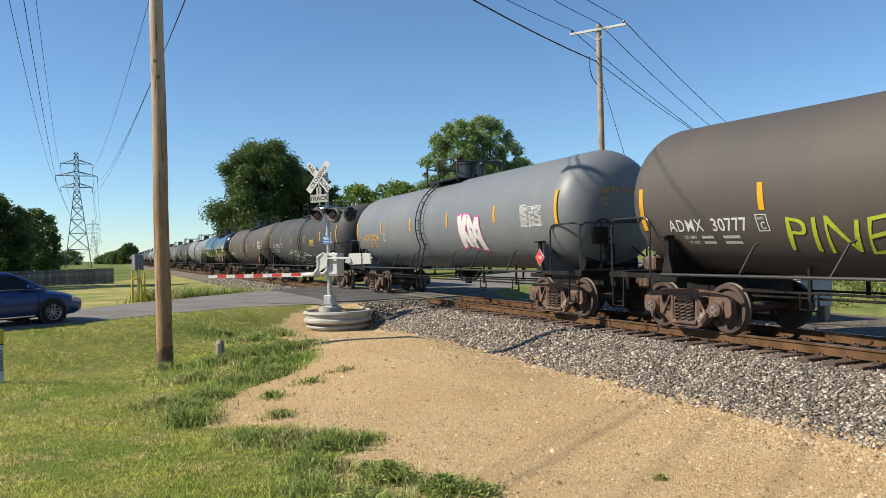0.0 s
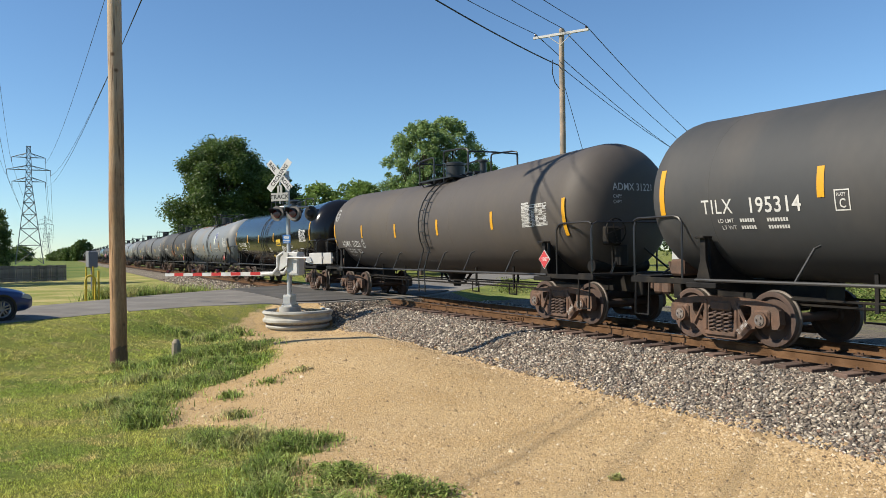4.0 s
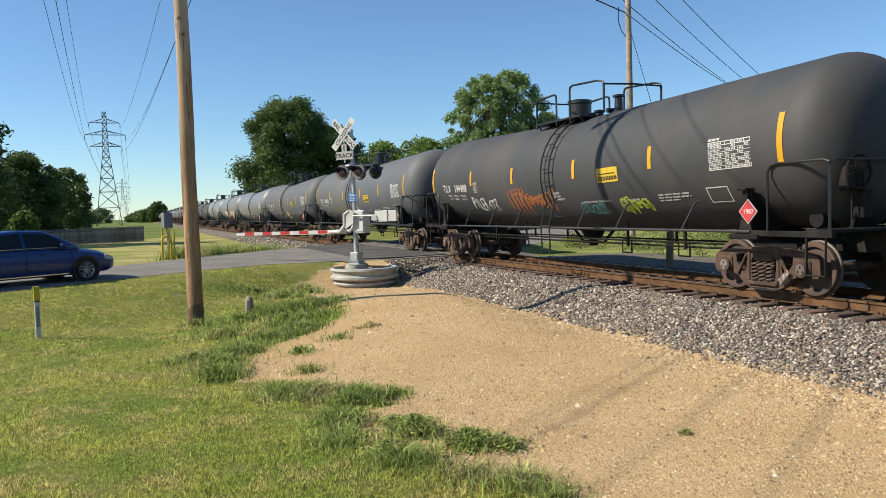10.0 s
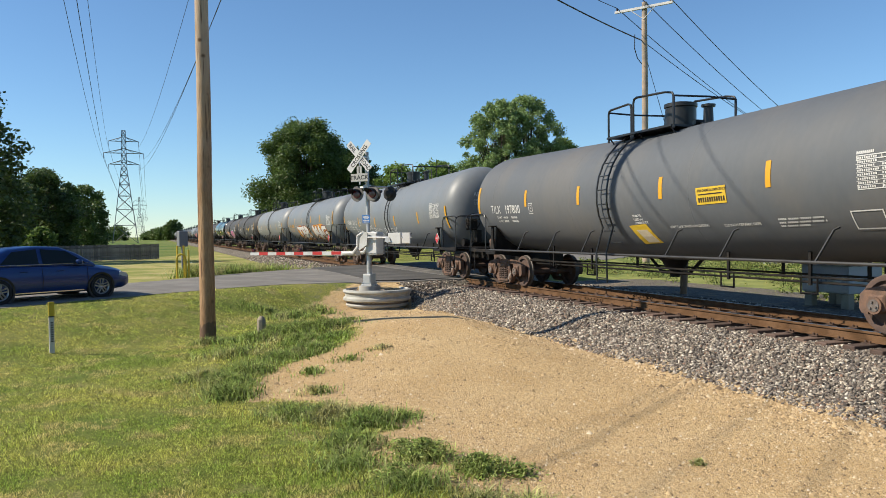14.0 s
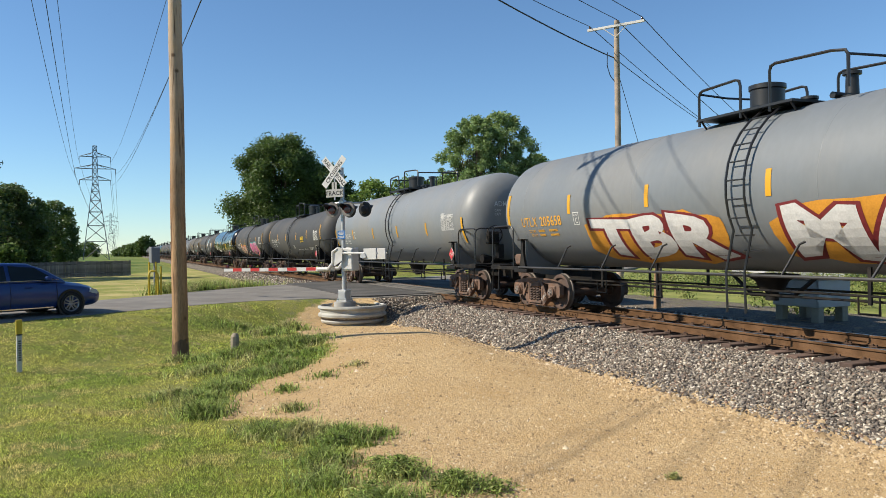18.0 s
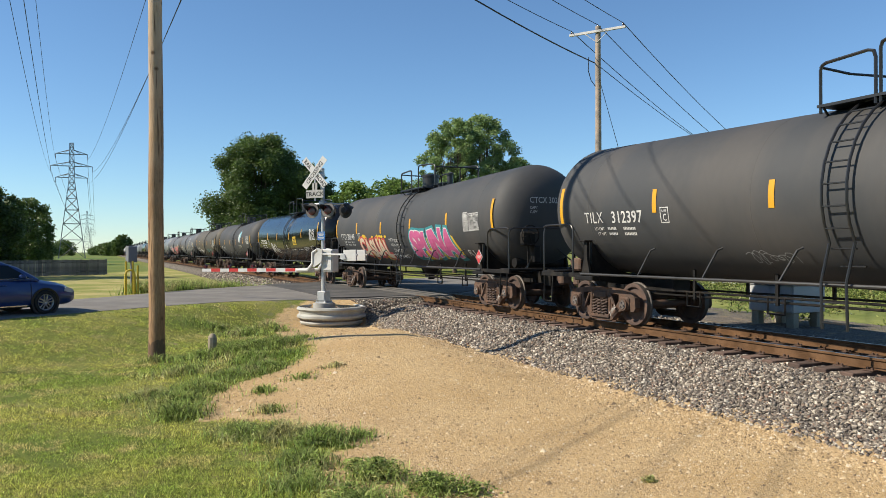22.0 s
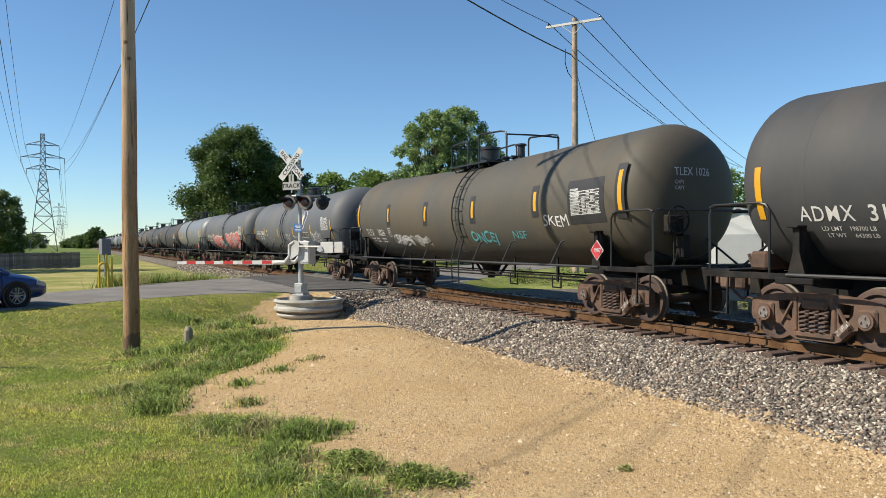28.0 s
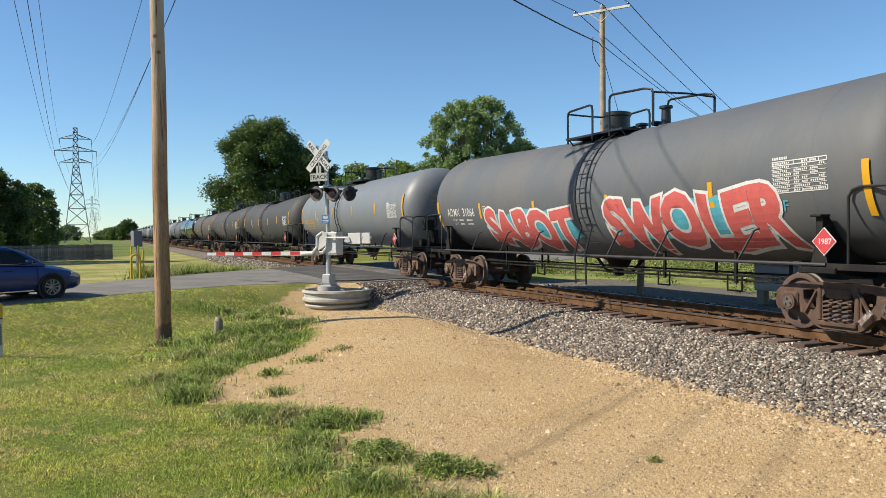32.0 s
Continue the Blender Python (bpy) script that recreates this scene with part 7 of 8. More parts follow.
def build_far_side():
    x, y = 15.6, 13.55
    z = ground_z(x, y)
    ob = tagged(empty("equipment_cabinet", pose(x, y, z)), "white steel equipment cabinet on short concrete legs", "cabinet")
    white = mat("cabinet_white", (0.60, 0.61, 0.62), 0.5, vary=0.07, second=(0.60, 0.60, 0.58), amount=0.3)
    bm = bmesh.new()
    box(bm, (0, 0, 0.38), (1.11, 1.42, 1.06), 0.015)
    part("housing", bm, white, ob)
    bm = bmesh.new()
    box(bm, (-0.04, -0.04, 1.06), (1.15, 1.46, 1.10), 0.012)
    part("lid", bm, white, ob)
    for k in range(2):
        bm = bmesh.new()
        box(bm, (-0.012, 0.05 + 0.67 * k, 0.42), (0.0, 0.70 + 0.67 * k, 1.03), 0.004)
        door = part("door", bm, white, ob)
        bm = bmesh.new()
        box(bm, (-0.035, 0.62 + 0.14 * k, 0.66), (-0.012, 0.66 + 0.14 * k, 0.80), 0.006)
        part("handle", bm, GREY_METAL, door)
    for bx in (0.14, 0.97):
        for by in (0.16, 1.26):
            bm = bmesh.new()
            box(bm, (bx - 0.1, by - 0.12, -0.15), (bx + 0.1, by + 0.12, 0.38), 0.015)
            part("block_leg", bm, mat("old_block", (0.50, 0.44, 0.33), 0.9, vary=0.2), ob)
    x, y = 15.0, 18.9
    ob = tagged(empty("wooden_post", pose(x, y, ground_z(x, y), 0, 3, 0)), "bare brown wooden post beside gravel", "post")
    bm = bmesh.new()
    rod(bm, (0, 0, -0.1), (0, 0, 1.35), 0.11, 12)
    part("shaft", bm, WOOD_POST, ob)
    x, y = 37.0, 33.5
    ob = tagged(empty("shed", pose(x, y, ground_z(x, y), 0, 0, 35)), "white metal shed with low gable roof", "shed")
    bm = bmesh.new()
    box(bm, (-4, -3, -0.1), (4, 3, 2.6))
    part("wall", bm, SHED_WHITE, ob, smooth=False)
    bm = bmesh.new()
    for s in (-1, 1):
        prism(bm, [(0, 3.75), (s * 3.3, 2.55), (s * 3.3, 2.63), (0, 3.85)], 8.4, Matrix.Rotation(math.pi / 2, 4, "Z"))
    part("roof", bm, SHED_ROOF, ob, smooth=False)
    bm = bmesh.new()
    prism(bm, [(-3, 2.6), (3, 2.6), (0, 3.7)], 7.9, Matrix.Rotation(math.pi / 2, 4, "Z"))
    part("gable", bm, SHED_WHITE, ob, smooth=False)
    bm = bmesh.new()
    box(bm, (-4.03, -1.2, 0), (-4.0, 1.2, 2.3))
    part("door", bm, SHED_ROOF, ob, smooth=False)


build_far_side()

# ---- transmission towers ----
LATTICE = mat("lattice_steel", (0.22, 0.24, 0.26), 0.6, 0.4, vary=0.1)


def tower(x, y, h, turn):
    ob = tagged(empty("transmission_tower", pose(x, y, ground_z(x, y), 0, 0, turn)), "grey steel lattice transmission tower far off", "transmission tower")

    def half_at(z):
        t = z / h
        return 0.105 * h * (1 - t / 0.66) + 0.024 * h * (t / 0.66) if t < 0.66 else 0.024 * h * (1 - (t - 0.66) / 0.34 * 0.35)
    levels = [0, 0.16, 0.30, 0.42, 0.52, 0.60, 0.66, 0.72, 0.78, 0.84, 0.90, 0.96, 1.0]
    r = 0.0032 * h
    for sx in (-1, 1):
        for sy in (-1, 1):
            bm = bmesh.new()
            pipe(bm, [(sx * half_at(a * h), sy * half_at(a * h), a * h) for a in levels], r, 4)
            part("leg", bm, LATTICE, ob, smooth=False)
    bm = bmesh.new()
    for a, b in zip(levels, levels[1:]):
        pa, pb = half_at(a * h), half_at(b * h)
        for k in range(4):
            c, s = ((1, 1), (-1, 1), (-1, -1), (1, -1))[k], ((-1, 1), (-1, -1), (1, -1), (1, 1))[k]
            rod(bm, (c[0] * pa, c[1] * pa, a * h), (s[0] * pb, s[1] * pb, b * h), r * 0.6, 4)
            rod(bm, (s[0] * pa, s[1] * pa, a * h), (c[0] * pb, c[1] * pb, b * h), r * 0.6, 4)
            rod(bm, (c[0] * pb, c[1] * pb, b * h), (s[0] * pb, s[1] * pb, b * h), r * 0.6, 4)
    part("bracing", bm, LATTICE, ob, smooth=False)
    ends = []
    for t, w in ((0.70, 0.125), (0.80, 0.165), (0.905, 0.125)):
        for s in (-1, 1):
            bm = bmesh.new()
            p, z = half_at(t * h), t * h
            for sy in (-1, 1):
                rod(bm, (s * p, sy * p, z), (s * w * h, 0, z), r * 0.7, 4)
                rod(bm, (s * p, sy * p, z + 0.035 * h), (s * w * h, 0, z), r * 0.7, 4)
            rod(bm, (s * (p + w * h) / 2, 0, z), (s * p, 0, z + 0.035 * h), r * 0.5, 4)
            part("arm", bm, LATTICE, ob, smooth=False)
            bm = bmesh.new()
            rod(bm, (s * w * h, 0, z), (s * w * h, 0, z - 0.045 * h), r * 0.8, 5)
            part("insulator_string", bm, INSULATOR, ob)
            ends.append(ob.matrix_basis @ Vector((s * w * h, 0, z - 0.045 * h)))
    return ends


T1 = tower(-9.9, 300, 41.0, 2)
T2 = tower(-13.2, 795, 41.0, 2)
T3 = tower(-16.5, 1290, 41.0, 2)
T0 = [Vector((v.x + 14.6, -51.5, v.z - 0.9)) for v in T1]
for line in ((T0, T1), (T1, T2), (T2, T3)):
    for a, b in zip(*line):
        wire(a, b, 6.6, 0.03 if line[0] is T0 else 0.05, "transmission_line", "high voltage line strung between lattice towers", 40)

# ---- trees ----
BARK = mat("bark", (0.12, 0.09, 0.065), 0.95, vary=0.3, fine=15, bump=0.4)


def leaf_material(name, base):
    m = mat(name, base, 0.5, vary=0.25, scale=0.4, fine=3, bump=0, island=0.35)
    nt = m.node_tree
    b = nt.nodes["Principled BSDF"]
    # thin leaves let some light through
    thin = nt.nodes.new("ShaderNodeBsdfTranslucent")
    mix = nt.nodes.new("ShaderNodeMixShader")
    mix.inputs[0].default_value = 0.35
    src = b.inputs["Base Color"].links[0].from_socket
    nt.links.new(src, thin.inputs["Color"])
    nt.links.new(b.outputs[0], mix.inputs[1])
    nt.links.new(thin.outputs[0], mix.inputs[2])
    nt.links.new(mix.outputs[0], nt.nodes["Material Output"].inputs["Surface"])
    return m


LEAF_DARK = leaf_material("leaf_dark", (0.132, 0.207, 0.048))
# LEAF_DARK's green lowered: the left trees' shaded look is put into the colour
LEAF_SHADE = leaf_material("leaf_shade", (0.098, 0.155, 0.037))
LEAF_MID = leaf_material("leaf_mid", (0.218, 0.333, 0.075))
LEAF_LIGHT = leaf_material("leaf_light", (0.299, 0.425, 0.149))


def leaves(rng, lobes, count, size):
    """Leaf sprays, each a small bent blade, spread through the lobes and denser to their outside."""
    lobes = np.array(lobes, float)
    vol = lobes[:, 3] ** 2
    pick = rng.choice(len(lobes), count, p=vol / vol.sum())
    d = rng.normal(size=(count, 3))
    d /= np.linalg.norm(d, axis=1)[:, None]
    rad = lobes[pick, 3] * (rng.uniform(0.1, 1.0, count) ** 0.5 + np.minimum(rng.exponential(0.30, count), 0.75))
    c = lobes[pick, :3] + d * rad[:, None] * np.array([1, 1, 0.8])
    a = rng.normal(size=(count, 3))
    a[:, 2] *= 0.6
    a /= np.linalg.norm(a, axis=1)[:, None]
    b = np.cross(a, rng.normal(size=(count, 3)))
    b /= np.linalg.norm(b, axis=1)[:, None]
    s = size * rng.uniform(0.6, 1.35, count)[:, None]
    v = np.stack([c - a * s, c + b * s * 0.5, c + a * s, c - b * s * 0.5], 1).reshape(-1, 3)
    return v, np.arange(count * 4).reshape(-1, 4)


def tree(x, y, h, spread, seed, material, count=5000, size=0.3, trunk=0.25, label="", low=0.18, open_crown=0.0, name="tree"):
    rng = np.random.default_rng(seed)
    z = ground_z(x, y)
    ob = tagged(empty(name, pose(x, y, z)), label or "broad leafy green tree in summer", "tree", "trees beyond the crossing")
    bm = bmesh.new()
    lobes = []
    n = 80 if open_crown < 0.5 else 190
    rod(bm, (0, 0, -0.2), (0, 0, h * 0.42), trunk, 9, trunk * 0.6)
    for k in range(n):
        t = low + (0.98 - low) * ((k + 0.5) / n) ** 0.9
        a = 2.4 * k + rng.uniform(-0.5, 0.5)
        u = (t - low) / (1 - low)
        wide = spread * (math.sin(math.pi * min(1.0, u * 0.80 + 0.20)) ** 0.55) * rng.uniform(0.15, 0.92) ** 0.6
        p = np.array([wide * math.cos(a), wide * math.sin(a), h * t])
        r = spread * rng.uniform(0.13, 0.26) * (1 - 0.3 * u) * (1 - 0.38 * open_crown)
        lobes.append((*p, r))
        if k % 2 == 0:
            foot = Vector((0, 0, h * min(0.42, t * 0.6)))
            mid = foot.lerp(Vector(p), 0.5) + Vector((0, 0, -0.03 * h))
            rod(bm, foot, mid, trunk * 0.30, 6, trunk * 0.2)
            rod(bm, mid, p, trunk * 0.2, 5, trunk * 0.06)
    part("trunk", bm, BARK, ob)
    v, f = leaves(rng, lobes, count, size)
    crown = tri_mesh("crown", v, f, material, ob)
    return ob


tree(21.9, 116, 19.2, 8.5, 1, LEAF_DARK, 120000, 0.19, 0.35, "large dark green broad-leaved tree behind the track")
tree(29.8, 118, 15.8, 5.2, 2, LEAF_DARK, 26000, 0.22, 0.3)
tree(31.6, 67.5, 15.2, 4.2, 3, LEAF_LIGHT, 42000, 0.125, 0.22, "tall light green tree with an open crown", 0.16, 1.0)
tree(35.4, 68.5, 16.0, 4.3, 4, LEAF_LIGHT, 46000, 0.125, 0.22, "tall light green tree with an open crown", 0.16, 0.9)
tree(40.2, 70, 12.0, 3.6, 5, LEAF_MID, 20000, 0.15, 0.22)
tree(28.0, 74, 9.5, 3.6, 6, LEAF_MID, 18000, 0.16, 0.2)
for k, (x, y, h, s) in enumerate(((34, 108, 12.4, 4.8), (39, 105, 12.8, 5.2), (44, 100, 12.5, 5), (48, 98, 11.5, 5), (54, 96, 12, 5.5), (62, 92, 12, 6), (70, 84, 11, 6), (80, 78, 12, 6))):
    tree(x, y, h, s, 20 + k, LEAF_MID, 9000, 0.26, 0.25)
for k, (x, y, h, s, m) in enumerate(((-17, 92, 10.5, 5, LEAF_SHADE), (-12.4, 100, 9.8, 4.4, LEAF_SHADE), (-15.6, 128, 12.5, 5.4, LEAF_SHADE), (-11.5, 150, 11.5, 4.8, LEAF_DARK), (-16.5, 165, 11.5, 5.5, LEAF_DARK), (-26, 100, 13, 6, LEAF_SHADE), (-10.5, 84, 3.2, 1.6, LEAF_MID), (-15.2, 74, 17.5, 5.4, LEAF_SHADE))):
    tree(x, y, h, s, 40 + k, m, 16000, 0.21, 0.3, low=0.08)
for k, (x, y, h, s) in enumerate(((9.5, 430, 11, 5), (5, 480, 8, 6), (2, 520, 7.5, 6), (-2, 560, 6, 7), (-28, 420, 8, 8), (-22, 520, 9, 8), (-40, 400, 9, 9))):
    tree(x, y, h, s, 60 + k, LEAF_DARK, 3600, 0.55, 0.3, low=0.05)

for k in range(16):
    # a low line of trees past the fields beyond the track
    a, r = radians(46 + 1.9 * k), 235 + 25 * math.sin(2.3 * k)
    tree(r * math.sin(a), r * math.cos(a), 7.0 + 1.6 * math.sin(1.7 * k), 7.5, 80 + k, LEAF_DARK, 2200, 0.5, 0.25, low=0.04)

# ---- loose ground cover ----
def grass_material(name, a, b, dry):
    m = bpy.data.materials.new(name)
    m.use_nodes = True
    nt = m.node_tree
    N, L = nt.nodes, nt.links
    p = N["Principled BSDF"]
    p.inputs["Roughness"].default_value = 0.6
    p.inputs["Specular IOR Level"].default_value = 0.25
    co = N.new("ShaderNodeTexCoord")
    geo = N.new("ShaderNodeNewGeometry")

    def noise_at(scale, detail):
        n = N.new("ShaderNodeTexNoise")
        n.inputs["Scale"].default_value, n.inputs["Detail"].default_value = scale, detail
        L.new(co.outputs["Object"], n.inputs["Vector"])
        return n.outputs[0]

    def blend(value, lo, hi, c1, c2):
        r = N.new("ShaderNodeMapRange")
        r.inputs["From Min"].default_value, r.inputs["From Max"].default_value = lo, hi
        L.new(value, r.inputs["Value"])
        mx = N.new("ShaderNodeMix")
        mx.data_type = "RGBA"
        L.new(r.outputs[0], mx.inputs[0])
        for i, v in ((6, c1), (7, c2)):
            if isinstance(v, tuple):
                mx.inputs[i].default_value = (*deep(v), 1)
            else:
                L.new(v, mx.inputs[i])
        return mx.outputs[2]
    col = blend(noise_at(0.55, 4), 0.38, 0.62, a, b)
    col = blend(noise_at(1.3, 7), 0.52, 0.62, col, dry)
    col = blend(noise_at(13, 3), 0.52, 0.70, col, (0.19, 0.23, 0.05))
    col = blend(geo.outputs["Random Per Island"], 0.55, 1.5, col, dry)
    tone = N.new("ShaderNodeMapRange")
    tone.inputs["To Min"].default_value, tone.inputs["To Max"].default_value = 0.25, 1.75
    shuffle = N.new("ShaderNodeMath")
    shuffle.operation = "FRACT"
    scaled = N.new("ShaderNodeMath")
    scaled.operation = "MULTIPLY"
    scaled.inputs[1].default_value = 37.0
    L.new(geo.outputs["Random Per Island"], scaled.inputs[0])
    L.new(scaled.outputs[0], shuffle.inputs[0])
    L.new(shuffle.outputs[0], tone.inputs["Value"])
    shade = N.new("ShaderNodeHueSaturation")
    L.new(col, shade.inputs["Color"])
    L.new(tone.outputs[0], shade.inputs["Value"])
    col = shade.outputs[0]
    L.new(col, p.inputs["Base Color"])
    thin = N.new("ShaderNodeBsdfTranslucent")
    L.new(col, thin.inputs["Color"])
    mix = N.new("ShaderNodeMixShader")
    mix.inputs[0].default_value = 0.5
    L.new(p.outputs[0], mix.inputs[1])
    L.new(thin.outputs[0], mix.inputs[2])
    L.new(mix.outputs[0], N["Material Output"].inputs["Surface"])
    return m


LAWN = grass_material("lawn_grass", (0.46, 0.62, 0.11), (0.80, 0.80, 0.20), (0.92, 0.79, 0.33))
WEED_LEAF = grass_material("weed_leaf", (0.17, 0.27, 0.06), (0.33, 0.40, 0.11), (0.52, 0.48, 0.20))
TALL = grass_material("tall_grass", (0.33, 0.47, 0.115), (0.48, 0.60, 0.17), (0.72, 0.68, 0.32))


def blades(rng, x, y, h, w, lean):
    """Single grass blades: narrow triangles bent by lean."""
    n = len(x)
    z = height(x, y)
    a = rng.uniform(0, 6.283, n)
    d = rng.uniform(0, 6.283, n)
    cx, cy = np.cos(a) * w / 2, np.sin(a) * w / 2
    tx, ty = x + np.cos(d) * h * lean, y + np.sin(d) * h * lean
    v = np.stack([np.stack([x - cx, y - cy, z - 0.01], -1), np.stack([x + cx, y + cy, z - 0.01], -1), np.stack([tx, ty, z + h], -1)], 1).reshape(-1, 3)
    return v, np.arange(n * 3).reshape(-1, 3)


def scatter_lawn():
    """Tufts of mown blades, thick and pale here, thin and dark there, with bare dry spots between."""
    rng = np.random.default_rng(11)
    n = 150000
    r = 3.4 * (26 / 3.4) ** rng.random(n)
    a = np.radians(rng.uniform(-18, 42, n))
    x, y = r * np.sin(a), r * np.cos(a)
    patch = waves(x, y, 0.55) + 0.6 * waves(x + 3, y - 2, 0.21)
    d = edge_distance(x, y, DIRT) + 0.16 * patch
    road = edge_distance(x, y, ROAD)
    keep = (d < 0.02) & (road < -0.12) & (x < 7.2) & ~((x > 4.6) & (y > 17.5))
    bare = waves(x * 1.1 + 4, y * 0.5 - 1, 0.62) + 0.5 * waves(x - 2, y * 0.6, 0.23)
    keep &= rng.random(n) < np.where((bare > 0.62) & (y > 7), 0.12, np.clip(0.85 + 0.35 * patch, 0.3, 1))
    x, y, r = x[keep][:52000], y[keep][:52000], r[keep][:52000]
    k = 8
    lush = np.clip(0.9 + 0.45 * waves(x + 7, y * 0.7, 0.7), 0.5, 1.5)
    tall = rng.uniform(0.018, 0.042, len(x)) * lush * (1 + 1.1 * (rng.random(len(x)) < 0.06))
    spread = (0.016 + 0.0022 * r)[:, None]
    bx = (x[:, None] + rng.normal(0, 1, (len(x), k)) * spread).ravel()
    by = (y[:, None] + rng.normal(0, 1, (len(x), k)) * spread).ravel()
    h = (tall[:, None] * rng.uniform(0.5, 1.2, (len(x), k))).ravel()
    w = np.repeat(0.0045 + 0.0009 * r, k)
    v, f = blades(rng, bx, by, h, w, rng.uniform(0.2, 1.3, len(bx)))
    tagged(tri_mesh("lawn_blades", v, f, LAWN), "short mown lawn grass with dry patches", "grass", kind="stuff")


# clumps: x, y, reach, blade height, how many
CLUMPS = [(2.42, 12.66, 0.22, 0.14, 260), (2.2, 11.12, 0.26, 0.16, 320), (3.34, 13.72, 0.25, 0.12, 220), (4.21, 14.7, 0.22, 0.10, 180), (2.94, 9.18, 0.25, 0.13, 260),
          (2.58, 7.44, 0.30, 0.20, 700), (2.95, 6.80, 0.28, 0.20, 600), (2.85, 5.55, 0.32, 0.22, 700), (5.1, 6.2, 0.07, 0.07, 60), (3.0, 5.2, 0.2, 0.15, 250),
          (2.45, 9.15, 0.42, 0.22, 1500), (2.05, 9.6, 0.42, 0.22, 1500), (1.6, 9.9, 0.40, 0.20, 1100), (2.0, 8.2, 0.35, 0.20, 1100), (1.8, 7.5, 0.38, 0.20, 1100), (2.2, 6.6, 0.38, 0.20, 1100), (2.6, 5.9, 0.3, 0.18, 700),
          (1.0, 11.4, 0.36, 0.24, 1300), (1.05, 12.2, 0.36, 0.24, 1300), (1.45, 13.1, 0.42, 0.22, 1200), (0.7, 12.9, 0.4, 0.2, 900), (2.1, 14.2, 0.5, 0.20, 1200), (2.8, 15.0, 0.5, 0.20, 1000), (1.4, 15.2, 0.6, 0.20, 1200),
          (2.6, 17.6, 0.5, 0.28, 1500), (3.2, 17.9, 0.55, 0.30, 1600), (3.8, 18.2, 0.55, 0.26, 1400), (4.4, 18.5, 0.4, 0.2, 800), (2.0, 17.0, 0.5, 0.24, 1000), (2.9, 16.4, 0.5, 0.2, 900), (3.7, 16.9, 0.35, 0.15, 500),
          (3.6, 21.3, 0.7, 0.22, 1200), (4.4, 22.2, 0.5, 0.35, 700), (3.0, 22.6, 0.6, 0.22, 900), (1.02, 17.0, 0.3, 0.2, 400)]


WEED_SPOTS = [(2.58, 7.44, 0.32, 0.20, 2600), (2.95, 6.80, 0.30, 0.18, 2200), (3.25, 6.55, 0.22, 0.12, 900), (2.5, 7.9, 0.2, 0.1, 600), (5.1, 6.2, 0.08, 0.06, 160), (2.3, 9.0, 0.35, 0.14, 1200), (2.1, 6.9, 0.3, 0.16, 1200),
              (2.42, 12.66, 0.2, 0.08, 300), (2.94, 9.18, 0.25, 0.08, 350), (1.9, 9.7, 0.4, 0.14, 900), (3.0, 17.7, 0.6, 0.2, 900)]


def arched(rng, x, y, h, w, lean):
    """Long blades in two joints: upright first, then bowed over."""
    n = len(x)
    z = height(x, y)
    a, d = rng.uniform(0, 6.283, n), rng.uniform(0, 6.283, n)
    cx, cy = np.cos(a) * w / 2, np.sin(a) * w / 2
    mx, my = x + np.cos(d) * h * lean * 0.35, y + np.sin(d) * h * lean * 0.35
    tx, ty = x + np.cos(d) * h * lean * 1.25, y + np.sin(d) * h * lean * 1.25
    tip = h * np.clip(1.15 - 0.45 * lean, 0.45, 1.1)
    v = np.stack([np.stack([x - cx, y - cy, z - 0.01], -1), np.stack([x + cx, y + cy, z - 0.01], -1), np.stack([mx + cx * 0.8, my + cy * 0.8, z + h * 0.62], -1),
                  np.stack([mx - cx * 0.8, my - cy * 0.8, z + h * 0.62], -1), np.stack([tx, ty, z + tip], -1)], 1).reshape(-1, 3)
    i = 5 * np.arange(n)[:, None]
    return v, np.concatenate([i + [0, 1, 2], i + [0, 2, 3], i + [3, 2, 4]])


